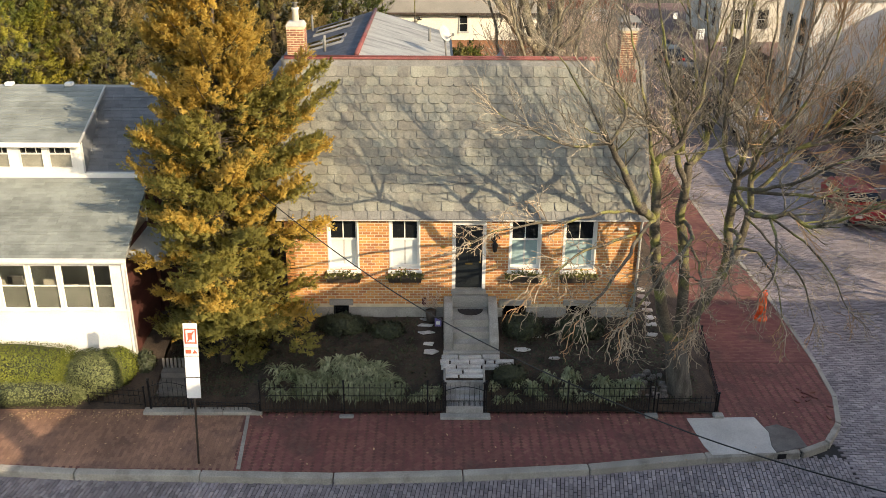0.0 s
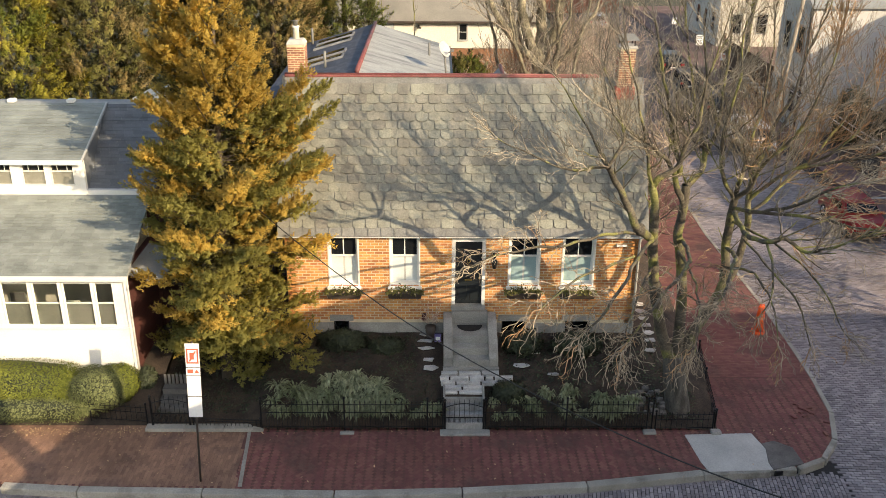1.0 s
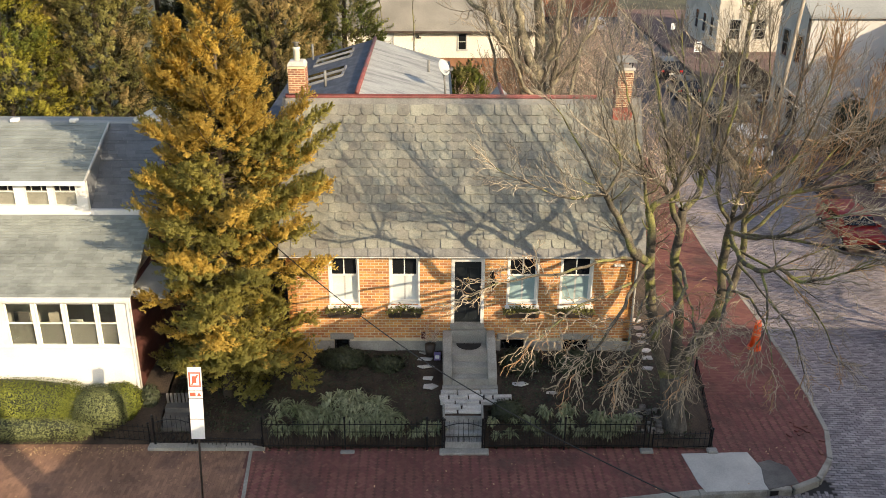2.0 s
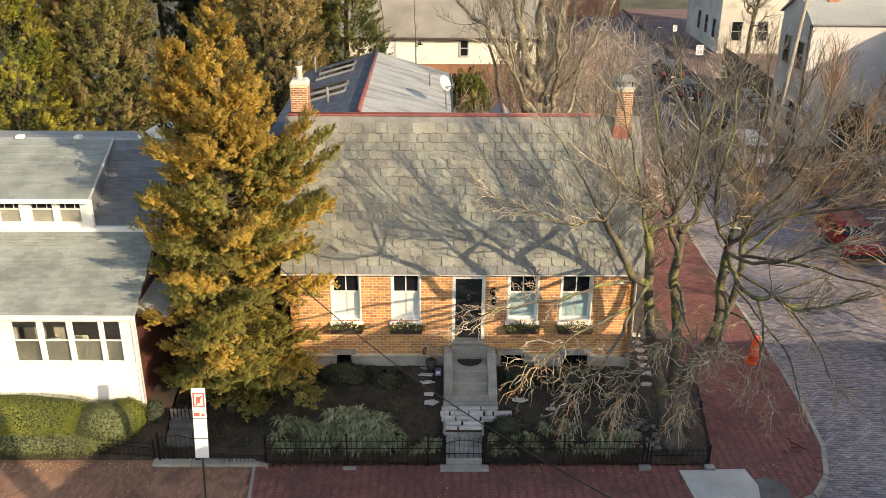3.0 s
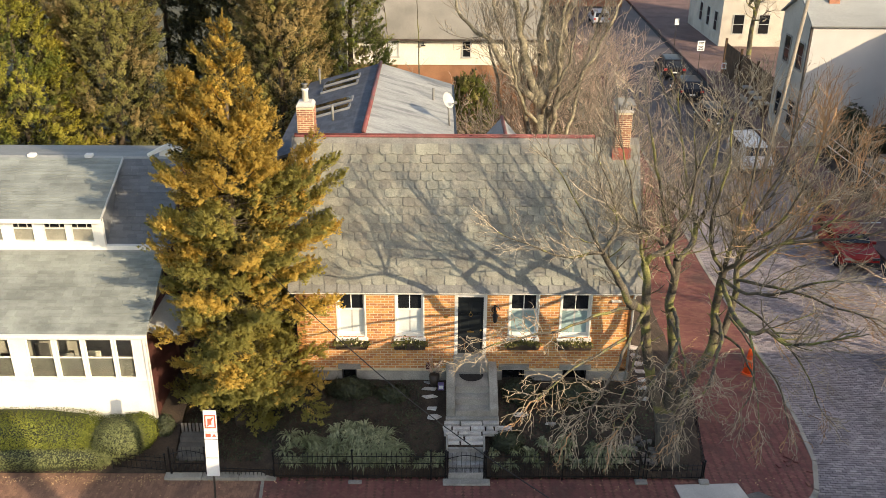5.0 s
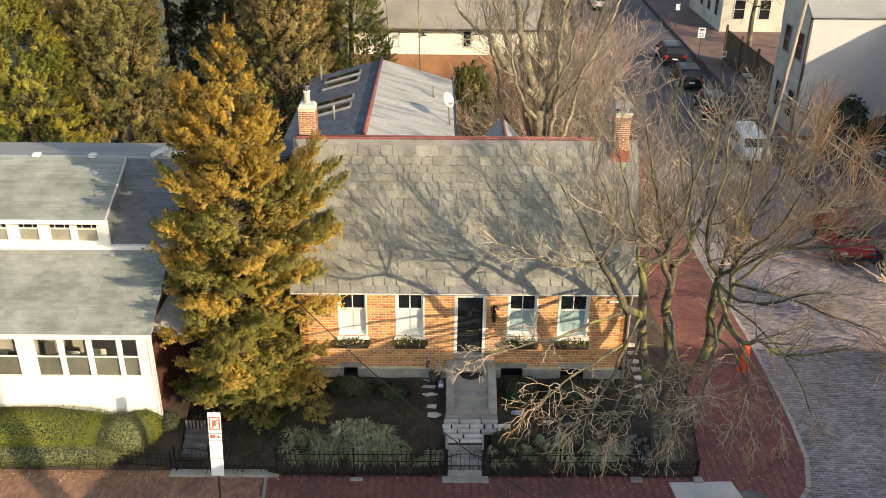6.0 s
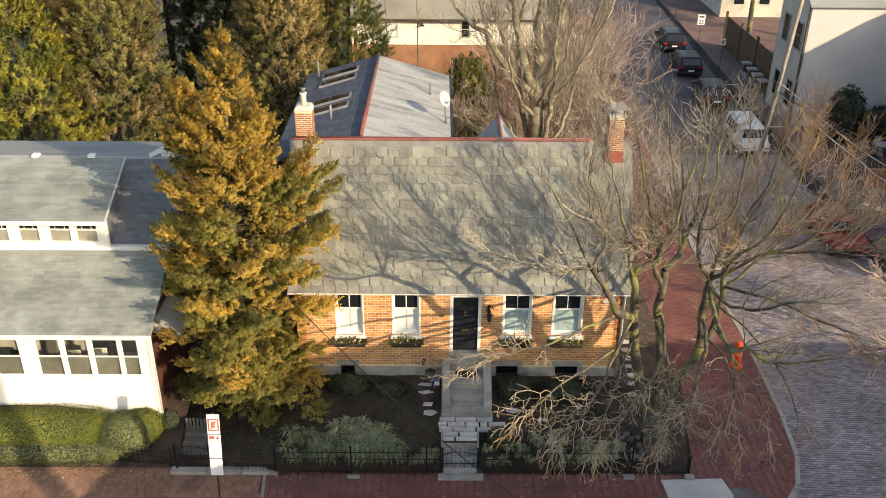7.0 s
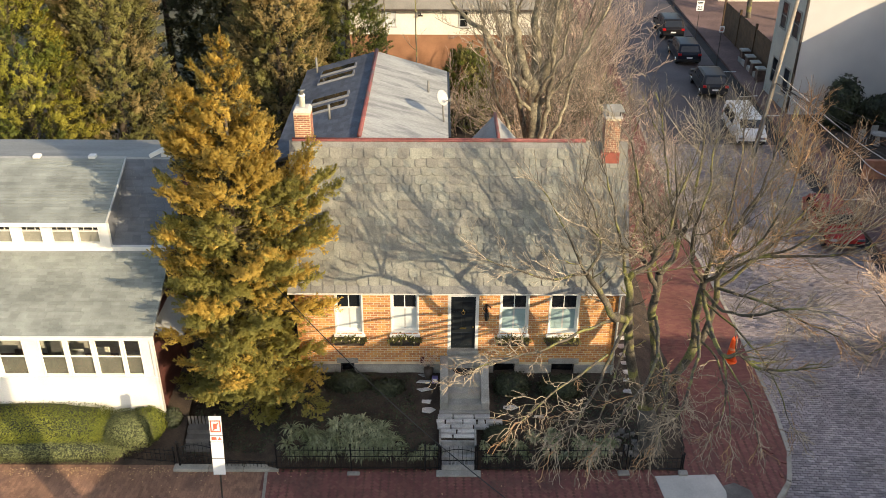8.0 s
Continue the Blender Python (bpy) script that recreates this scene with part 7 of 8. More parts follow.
strip_line["kind"] = "structure"


# arching striped grass
def blade_clump(m, x, y, z, r, n, h, rng):
    for _ in range(n):
        a = rng.uniform(0, 2 * math.pi)
        d = Vector((math.cos(a), math.sin(a), 0))
        L, w = r * rng.uniform(0.6, 1.2), rng.uniform(0.012, 0.023)
        s = Vector((-d.y, d.x, 0)) * w
        hh = h * rng.uniform(0.7, 1.1)
        p = [Vector((x, y, z)) + d * (L * u) + Vector((0, 0, hh * k)) for u, k in ((0.03, 0.1), (0.25, 0.8), (0.6, 1.0), (1.0, 0.55))]
        m.add([p[0] - s, p[0] + s, p[1] - s, p[1] + s, p[2] - s, p[2] + s, p[3]], [(0, 1, 3, 2), (2, 3, 5, 4), (4, 5, 6)])


def grass_bed(x0, x1, y0, y1, count, label, seed, n=42, h=0.42, r=0.42, fn=None):
    rng, m = random.Random(seed), MB()
    for _ in range(count):
        x, y = rng.uniform(x0, x1), rng.uniform(y0, y1)
        if fn and not fn(x, y):
            continue
        blade_clump(m, x, y, soil_z(x, y) - 0.02, r * rng.uniform(0.7, 1.2), n, h * rng.uniform(0.75, 1.25), rng)
    return solo("ornamental_grass", m, blade_m, label, "plants", kind="stuff")


grass_bed(-5.35, -1.55, -3.35, -2.2, 95, "arching silver-green grass behind the iron fence", 1, n=36, h=0.34, r=0.46, fn=lambda x, y: y < -2.55 + 0.35 * math.sin(x * 1.7) + (0.2 if x < -2 else -0.2))
grass_bed(-1.5, -0.15, -3.4, -3.1, 12, "low striped grass near the gate", 2, h=0.3, r=0.28)
grass_bed(1.5, 6.3, -3.45, -3.0, 24, "low striped grass behind the iron fence", 3, h=0.32, r=0.3)
grass_bed(2.9, 6.1, -3.3, -2.7, 15, "arching striped grass behind the iron fence", 4, h=0.36, r=0.34)


def leaf_cloud(m, points, size, rng, tries=1):
    """Small folded leaves scattered at points with outward normals."""
    for p, nrm_ in points:
        t = nrm_.cross(Vector((rng.gauss(0, 1), rng.gauss(0, 1), rng.gauss(0, 1)))).normalized()
        b = nrm_.cross(t)
        s = size * rng.uniform(0.6, 1.3)
        o = Vector(p)
        up_ = nrm_ * (s * rng.uniform(0.1, 0.7))
        m.add([o, o + t * s * 0.5 + b * s * 0.35 + up_ * 0.5, o + t * s * 1.1 + up_, o + t * s * 0.5 - b * s * 0.35 + up_ * 0.5], [(0, 1, 2, 3)])


def rounded_bush(name, c, r, n, size, material, label, category, seed, rough=0.18, box=0.0, core=True):
    """A bush: near-black core for the shade inside, and a shell of many leaves; box squares it off."""
    rng = random.Random(seed)
    c, t = Vector(c), thing(name, (c[0], c[1], c[2] - r[2] * 0.9), label, category)

    def shell(d, k=1.0):
        p = 2 + box
        f = (abs(d.x) ** p + abs(d.y) ** p + abs(d.z) ** p) ** (-1 / p)
        s = f * (1 + rough * noise.noise(d * 3.0 + Vector((seed, 0, 0)))) * k
        return Vector((c.x + d.x * r[0] * s, c.y + d.y * r[1] * s, c.z + d.z * r[2] * s))
    pts = []
    for _ in range(n):
        d = Vector((rng.gauss(0, 1), rng.gauss(0, 1), rng.gauss(0, 1))).normalized()
        if d.z < -0.75:
            continue
        pts.append((shell(d, rng.uniform(0.9, 1.02)), d))
    m = MB()
    leaf_cloud(m, pts, size, rng)
    part("foliage", m, material, t)
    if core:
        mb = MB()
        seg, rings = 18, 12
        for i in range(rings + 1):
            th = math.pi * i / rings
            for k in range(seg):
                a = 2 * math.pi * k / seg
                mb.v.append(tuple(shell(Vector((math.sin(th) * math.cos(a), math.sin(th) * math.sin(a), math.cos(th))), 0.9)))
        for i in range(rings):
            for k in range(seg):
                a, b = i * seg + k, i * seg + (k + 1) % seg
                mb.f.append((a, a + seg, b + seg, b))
        # no branches here, the dark colour gives the shade between leaves
        part("core", mb, ivy_m, t, "dark core sheet standing for the shade inside", smooth=True)
    return t


rounded_bush("hedge", (-14.8, -2.4, 0.82), (3.1, 0.8, 0.66), 42000, 0.05, hedge_m, "clipped bright green box hedge before the white house", "hedge", 1, 0.06, 5)
rounded_bush("hedge", (-14.6, -3.05, 0.42), (3.6, 0.42, 0.4), 16000, 0.05, silver_m, "low pale green edging hedge along the pavement", "hedge", 2, 0.12, 3)
rounded_bush("round_bush", (-10.95, -2.5, 0.78), (0.9, 0.75, 0.66), 12000, 0.048, silver_m, "rounded pale green bush at the hedge end", "bush", 3, 0.1, 0.6)
rounded_bush("round_bush", (-10.4, -2.1, 0.75), (0.6, 0.6, 0.6), 8000, 0.05, hedge_m, "rounded green bush beside the porch corner", "bush", 4, 0.14, 0.5)
rounded_bush("round_bush", (-9.6, -1.75, 0.62), (0.3, 0.3, 0.5), 1500, 0.08, ivy_m, "dark narrow bush at the porch corner", "bush", 5, 0.25)
rounded_bush("garden_shrub", (-3.4, -0.65, 1.5), (0.8, 0.45, 0.34), 2600, 0.085, ivy_m, "dark low evergreen shrub before the house wall", "bush", 6, 0.35)
rounded_bush("garden_shrub", (-1.9, -0.75, 1.36), (0.55, 0.4, 0.22), 1800, 0.085, ivy_m, "dark low evergreen shrub before the house wall", "bush", 7, 0.35)
rounded_bush("garden_shrub", (2.6, -0.8, 1.5), (0.65, 0.5, 0.45), 1800, 0.085, ivy_m, "dark low shrub beside the steps", "bush", 8, 0.35)
rounded_bush("garden_shrub", (4.4, -0.9, 1.5), (0.8, 0.5, 0.4), 1800, 0.085, ivy_m, "dark low shrub under the window", "bush", 9, 0.35)
rounded_bush("garden_shrub", (2.0, -2.75, 0.85), (0.55, 0.4, 0.3), 1500, 0.07, ivy_m, "small dark green plant beside the path", "bush", 10, 0.35)
ivy_rng, m = random.Random(77), MB()
pts = []
for _ in range(9000):
    x, y = ivy_rng.uniform(-9.0, 8.0), ivy_rng.uniform(-3.4, -0.15)
    if -0.2 < x < 1.9 or (-2.0 < y and -0.9 < x < 0) or (x < -5.4 and y < -3.0):
        continue
    pts.append((Vector((x, y, soil_z(x, y) + ivy_rng.uniform(0.0, 0.09))), Vector((ivy_rng.gauss(0, 0.4), ivy_rng.gauss(0, 0.4), 1)).normalized()))
leaf_cloud(m, pts, 0.085, ivy_rng)
solo("ground_ivy", m, ivy_m, "dark creeping ivy over the garden soil", "plants", kind="stuff")


# window boxes
def window_box(x0, x1, z, seed, flowers):
    rng = random.Random(seed)
    b = thing("window_box", ((x0 + x1) / 2, -0.16, z), "dark window box with green and cream winter plants", "window box", "window boxes")
    part("trough", MB().hexa([(x0 + 0.04, -0.28, z), (x1 - 0.04, -0.28, z), (x1 - 0.04, -0.02, z), (x0 + 0.04, -0.02, z), (x0, -0.33, z + 0.2), (x1, -0.33, z + 0.2), (x1, -0.02, z + 0.2), (x0, -0.02, z + 0.2)]), post_m, b, "dark brown trough", bevel=0.008)
    for x in (x0 + 0.15, x1 - 0.15):
        part("bracket", MB().prism([(x, -0.02, z - 0.16), (x, -0.02, z), (x, -0.25, z)], (0.03, 0, 0)), black_iron_m, b)
    m, f = MB(), MB()
    pts = []
    for _ in range(330):
        x, y = rng.uniform(x0 - 0.04, x1 + 0.04), rng.uniform(-0.36, -0.06)
        zz = z + 0.18 + abs(rng.gauss(0, 0.1)) * (1.2 - abs(2 * (x - x0) / (x1 - x0) - 1))
        pts.append((Vector((x, y, zz)), Vector((rng.gauss(0, 0.6), -0.6, rng.uniform(0.1, 1))).normalized()))
    leaf_cloud(m, pts, 0.075, rng)
    tagged(part("greenery", m, boxleaf_m, b), kind="stuff")
    for _ in range(flowers):
        f.ball((rng.uniform(x0 + 0.05, x1 - 0.05), rng.uniform(-0.42, -0.2), z + rng.uniform(0.2, 0.42)), rng.uniform(0.02, 0.036), 6, 4)
    part("blossom", f, blossom_m, b, "cream blossoms and berries")


for k, (x0, x1, z0, z1) in enumerate(WINDOWS):
    window_box(x0 - 0.06, x1 + 0.06, 2.86, 100 + k, (9, 9, 2, 7)[k])

# wall lantern, plaque, small things by the door
lamp = thing("wall_lantern", (1.62, -0.15, 4.2), "black iron wall lantern on a scrolled bracket", "lamp")
sc = [(1.62 + 0.16 * math.cos(a) * (1 - a / 9), -0.05 - 0.02 * a, 4.35 + 0.16 * math.sin(a) * (1 - a / 9)) for a in [k * 0.4 for k in range(20)]]
part("bracket", MB().tube(sc, 0.018, 5).box(1.58, 1.66, -0.03, 0.0, 4.05, 4.5), black_iron_m, lamp)
part("lantern_body", MB().tube([(1.62, -0.24, 3.95), (1.62, -0.24, 4.0), (1.62, -0.24, 4.22), (1.62, -0.24, 4.32)], [0.05, 0.07, 0.10, 0.02], 6), black_iron_m, lamp)
part("bracket_arm", MB().tube([(1.62, 0.0, 4.4), (1.62, -0.24, 4.42), (1.62, -0.24, 4.3)], 0.014, 5), black_iron_m, lamp)
solo("door_plaque", MB().box(-0.12, 0.02, -0.03, -0.013, 3.98, 4.09), brass_m, "small brass plaque beside the door", "plaque", bevel=0.004)
wl = thing("wall_plaque_light", (5.75, -0.06, 4.7), "small white fitting under the eave", "light fitting")
part("housing", MB().box(5.6, 5.95, -0.1, -0.013, 4.66, 4.73), white_m, wl, bevel=0.01)
pot = thing("door_planter", (-0.35, -0.3, 1.5), "dark planter with reddish stems beside the steps", "planter")
part("tub", MB().tube([(-0.45, -0.3, 1.45), (-0.45, -0.3, 1.85)], [0.14, 0.19], 12), post_m, pot, smooth=True)
box = solo("parcel", MB().box(-0.32, -0.1, -0.62, -0.45, 1.42, 1.66), M("purple_card", (0.2, 0.16, 0.34), 0.7, 0.1, 3, 30, 0.1), "small pale violet parcel beside the steps", "parcel", bevel=0.01)
part("label_sheet", MB().box(-0.28, -0.14, -0.63, -0.6205, 1.5, 1.62), white_m, box)
solo("wall_box", MB().box(-0.75, -0.6, -0.1, -0.013, 1.95, 2.2), M("dark_red_metal", (0.09, 0.015, 0.012), 0.5, 0.2, 3, 30, 0.1), "small dark red box on the brick wall", "box", bevel=0.01)
G = Grower(91, thin=0.01, droop=0.0, curl=0.4, shrink=0.6, spread=0.7, up=0.4, min_r=0.006, seg=0.12)
for q in range(6):
    G.grow((-0.45, -0.3, 1.85), (math.cos(q) * 0.6, math.sin(q) * 0.5, 1), 0.4, 0.012, 2, 4)
part("stems", G.twigs if G.twigs.f else G.wood, twig_red_m, pot)

# ---- street furniture, vehicles, cables ----
sg = thing("street_sign", (-6.93, -6.12, 0), "tall white parking sign stack on a brown steel post", "sign")
foot, head = Vector((-6.93, -6.12, 0.0)), Vector((-6.78, -5.9, 4.36))
part("post", MB().tube([foot + Vector((0, 0, -0.1)), head], 0.032, 8), post_m, sg, smooth=True)
sd = (head - foot).normalized()


def panel(z0, z1, mt, label, off=0.04, x0=-0.19, x1=0.19):
    a = foot + sd * (z0 / sd.z)
    b = foot + sd * (z1 / sd.z)
    n = Vector((0, -1, 0.0))
    p = [a + Vector((x0, 0, 0)), a + Vector((x1, 0, 0)), b + Vector((x1, 0, 0)), b + Vector((x0, 0, 0))]
    return MB().prism([q + n * off for q in p], n * 0.006)


p1 = part("sign_panel", panel(3.62, 4.33, sign_m, ""), sign_m, sg, "white sign panel with red border and red picture", bevel=0.004)
for z0, z1, x0, x1 in ((3.74, 3.78, -0.16, 0.16), (4.14, 4.18, -0.16, 0.16), (3.78, 4.14, -0.16, -0.12), (3.78, 4.14, 0.12, 0.16), (3.86, 4.06, -0.07, 0.04)):
    part("red_bar", panel(z0, z1, None, "", 0.047, x0, x1), signred_m, p1)
part("slash", MB().prism([foot + sd * ((z) / sd.z) + Vector((x, -0.048, 0)) for z, x in ((3.8, -0.11), (3.8, -0.06), (4.1, 0.11), (4.1, 0.06))], (0, -0.004, 0)), signred_m, p1)
p2 = part("sign_panel", panel(3.38, 3.6, None, ""), sign_m, sg, "small white panel with red arrow bar")
part("red_bar", panel(3.45, 3.56, None, "", 0.047, -0.15, 0.0), signred_m, p2)
part("arrow", MB().prism([foot + sd * (z / sd.z) + Vector((x, -0.048, 0)) for z, x in ((3.45, 0.03), (3.45, 0.16), (3.56, 0.095))], (0, -0.004, 0)), signred_m, p2)
part("sign_panel", panel(2.74, 3.36, None, ""), sign_m, sg, "blank white sign panel", bevel=0.004)
part("sign_panel", panel(2.1, 2.72, None, ""), sign_m, sg, "blank white sign panel", bevel=0.004)

cone = thing("safety_barrel", (11.83, 2.75, 0), "bright orange slim traffic barrel on the pavement", "barrel")
part("base", MB().tube([(11.83, 2.75, 0), (11.83, 2.75, 0.08)], [0.27, 0.25], 12), orange_m, cone, smooth=False)
part("body", MB().tube([(11.83, 2.75, 0.08), (11.85, 2.77, 0.5), (11.87, 2.8, 1.02), (11.87, 2.8, 1.06)], [0.2, 0.16, 0.12, 0.1], 14), orange_m, cone, smooth=True)
part("band", MB().tube([(11.85, 2.77, 0.55), (11.86, 2.78, 0.66)], [0.163, 0.155], 14, caps=False), M("pale_orange_band", (0.8, 0.3, 0.15), 0.4, 0.1), cone, smooth=True)
part("handle", MB().tube([(11.8, 2.8, 1.04), (11.8, 2.8, 1.14), (11.94, 2.8, 1.14), (11.94, 2.8, 1.04)], 0.02, 6), orange_m, cone)


def car(name, x, y, heading, L, W, H, paint, label, kind="suv", group=""):
    """A parked vehicle; heading is the direction of its nose, degrees from +y."""
    c = thing(name, (0, 0, 0), label, "car", group)
    hw, g = W / 2, 0.2
    prof = {"suv": [(-0.5, 0.35), (-0.5, 0.95), (-0.47, 1.0), (-0.40, H - 0.06), (-0.36, H), (0.06, H), (0.14, H - 0.06), (0.26, 1.02), (0.46, 0.92), (0.5, 0.75), (0.5, 0.35)],
            "van": [(-0.5, 0.4), (-0.5, 1.1), (-0.485, H - 0.1), (-0.46, H), (0.24, H), (0.30, H - 0.08), (0.40, 1.15), (0.48, 1.0), (0.5, 0.8), (0.5, 0.4)]}[kind]
    m = MB()
    n = len(prof)
    for sx in (-1, 1):
        for t, z in prof:
            inset = 0.0 if z < 1.02 else 0.16 * (z - 1.0) / (H - 1.0)
            m.v.append((sx * (hw - inset), t * L, z))
    m.f += [tuple(range(n)), tuple(range(2 * n - 1, n - 1, -1))] + [(i, i + n, (i + 1) % n + n, (i + 1) % n) for i in range(n)]
    body = part("body", m, paint, c, smooth=True)
    bv = body.modifiers.new("round", "BEVEL")
    bv.width, bv.segments, bv.limit_method = 0.13, 3, "NONE"
    rear = [p for p in prof if p[1] >= 0.95 and p[0] < -0.3]
    zt, zb = H - 0.1, 1.08
    y_at = lambda z: (-0.47 + (0.07 if kind == "suv" else 0.015) * (z - 1.0) / (H - 1.06)) * L - (0.03 if kind == "van" else 0)
    part("rear_window", MB().hexa([(-hw + 0.2, y_at(zb) - 0.02, zb), (hw - 0.2, y_at(zb) - 0.02, zb), (hw - 0.2, y_at(zb) + 0.05, zb), (-hw + 0.2, y_at(zb) + 0.05, zb), (-hw + 0.28, y_at(zt) - 0.02, zt), (hw - 0.28, y_at(zt) - 0.02, zt), (hw - 0.28, y_at(zt) + 0.05, zt), (-hw + 0.28, y_at(zt) + 0.05, zt)]), car_glass_m, c)
    f0, f1 = (0.15, 0.25) if kind == "suv" else (0.305, 0.39)
    part("windscreen", MB().hexa([(-hw + 0.22, f0 * L, H - 0.1), (hw - 0.22, f0 * L, H - 0.1), (hw - 0.2, f0 * L + 0.03, H - 0.06), (-hw + 0.2, f0 * L + 0.03, H - 0.06), (-hw + 0.14, f1 * L, 1.1), (hw - 0.14, f1 * L, 1.1), (hw - 0.14, f1 * L + 0.04, 1.14), (-hw + 0.14, f1 * L + 0.04, 1.14)]), car_glass_m, c)
    for sx in (-1, 1):
        for a, b in ((-0.38, -0.17), (-0.15, 0.12)):
            part("side_window", MB().hexa([(sx * (hw - 0.05), a * L, 1.06), (sx * (hw - 0.05), b * L, 1.06), (sx * (hw + 0.005), b * L, 1.06), (sx * (hw + 0.005), a * L, 1.06), (sx * (hw - 0.18), (a + 0.02) * L, H - 0.12), (sx * (hw - 0.18), (b - 0.02) * L, H - 0.12), (sx * (hw - 0.125), (b - 0.02) * L, H - 0.12), (sx * (hw - 0.125), (a + 0.02) * L, H - 0.12)]), car_glass_m, c)
        part("tail_light", MB().box(min(sx * (hw - 0.28), sx * (hw - 0.02)), max(sx * (hw - 0.28), sx * (hw - 0.02)), -0.5 * L - 0.02, -0.46 * L, 0.84, 1.0), tail_m, c, "red tail light")
        part("headlight", MB().box(min(sx * (hw - 0.4), sx * (hw - 0.06)), max(sx * (hw - 0.4), sx * (hw - 0.06)), 0.47 * L, 0.5 * L + 0.015, 0.68, 0.8), chrome_m, c)
        part("roof_rail", MB().tube([(sx * (hw - 0.22), -0.33 * L, H + 0.04), (sx * (hw - 0.22), 0.03 * L, H + 0.04)], 0.02, 6), black_iron_m, c)
        part("wing_mirror", MB().box(min(sx * hw, sx * (hw + 0.2)), max(sx * hw, sx * (hw + 0.2)), 0.2 * L, 0.23 * L, 1.0, 1.14), paint, c, bevel=0.02)
        for ty in (-0.31, 0.32):
            w = part("wheel", MB().tube([(sx * (hw - 0.2), ty * L, 0.33), (sx * (hw + 0.01), ty * L, 0.33)], 0.33, 18), tyre_m, c)
            part("rim", MB().tube([(sx * (hw + 0.005), ty * L, 0.33), (sx * (hw + 0.03), ty * L, 0.33)], [0.22, 0.18], 12), chrome_m, w)
    part("plate", MB().box(-0.22, 0.22, -0.5 * L - 0.015, -0.5 * L, 0.62, 0.74), sign_m, c, "pale blank plate")
    part("bumper", MB().box(-hw + 0.05, hw - 0.05, -0.5 * L - 0.06, -0.49 * L, 0.4, 0.56), tyre_m, c, bevel=0.03)
    part("bumper", MB().box(-hw + 0.05, hw - 0.05, 0.49 * L, 0.5 * L + 0.06, 0.4, 0.56), tyre_m, c, bevel=0.03)
    c.matrix_basis = pose(x, y, ROAD_Z, 0, 0, heading)
    return c


navy = car_paint("navy_paint", (0.012, 0.014, 0.022))
car("parked_car", 20.1, 51.4, -2, 4.7, 1.9, 1.68, car_paint("black_paint", (0.014, 0.013, 0.014)), "parked black estate car on the brick side street", group="cars parked along the side street")
car("parked_car", 19.75, 44.2, -2, 4.6, 1.85, 1.6, navy, "parked dark navy car on the brick side street", group="cars parked along the side street")
car("parked_car", 19.75, 36.6, -2, 4.5, 1.85, 1.6, car_paint("charcoal_paint", (0.03, 0.032, 0.036)), "parked charcoal car behind the tree branches", group="cars parked along the side street")
car("parked_van", 19.6, 27.4, 178, 4.4, 1.8, 1.75, car_paint("white_van_paint", (0.7, 0.7, 0.68)), "parked white van facing down the street", "van", group="cars parked along the side street")
car("parked_car", 20.3, 14.2, 178, 4.4, 1.8, 1.5, car_paint("red_paint", (0.28, 0.02, 0.02)), "parked red car behind bare twigs", group="cars parked along the side street")
car("parked_car", 17.6, 74.0, -2, 4.6, 1.85, 1.6, car_paint("silver_paint", (0.5, 0.5, 0.5)), "distant silver car far up the street")


def small_sign(x, y, h, w, ph, label, bars):
    s = thing("street_sign", (x, y, -0.07), label, "sign")
    part("post", MB().tube([(x, y, -0.1), (x, y, h)], 0.03, 6), post_m, s)
    p = part("sign_panel", MB().box(x - w / 2, x + w / 2, y - 0.05, y - 0.03, h - ph, h), sign_m, s, bevel=0.005)
    for a, b, c, d, mt in bars:
        part("dark_bar", MB().box(x + a * w, x + b * w, y - 0.056, y - 0.05, h - ph + c * ph, h - ph + d * ph), mt, p)
    return p


sp = small_sign(21.85, 48.6, 3.3, 0.62, 0.85, "white speed limit sign on a dark post", ((-0.35, 0.35, 0.78, 0.86, black_iron_m), (-0.3, 0.3, 0.66, 0.73, black_iron_m)))
cu = bpy.data.curves.new("numerals", "FONT")
cu.body, cu.size, cu.align_x, cu.extrude = "25", 0.46, "CENTER", 0.004
num = new("numerals", cu)
num.data.materials.append(black_iron_m)
num.parent = sp
num.matrix_basis = pose(0, -0.06, 2.61, 90)
small_sign(21.75, 41.6, 3.1, 0.36, 0.5, "small white regulation sign on a dark post", ((-0.3, 0.3, 0.25, 0.75, signred_m), (-0.2, 0.2, 0.35, 0.65, sign_m)))
small_sign(22.6, 60.0, 3.0, 0.4, 0.6, "distant white street sign on a post", ())

# utility pole with lamp, and cables
pole = thing("utility_pole", (19.3, 24.0, -0.1), "weathered wooden utility pole beside the side street", "pole")
part("shaft", MB().tube([(19.3, 24.0, -0.2), (19.7, 24.0, 4.3), (20.4, 24.0, 12.5)], [0.15, 0.13, 0.10], 10), wood_pole_m, pole, smooth=True)
part("crossarm", MB().box(19.4, 21.4, 23.9, 24.02, 11.6, 11.75), wood_pole_m, pole)
part("riser_pipe", MB().tube([(19.25, 23.85, 0), (19.8, 23.85, 6)], 0.05, 6), lead_m, pole)


def cable(pts, r=0.012, label="thin black overhead cable"):
    line = smooth_line(pts, 10)
    return solo("overhead_cable", MB().tube(line, r, 4), cable_m, label, "cable", "overhead cables")


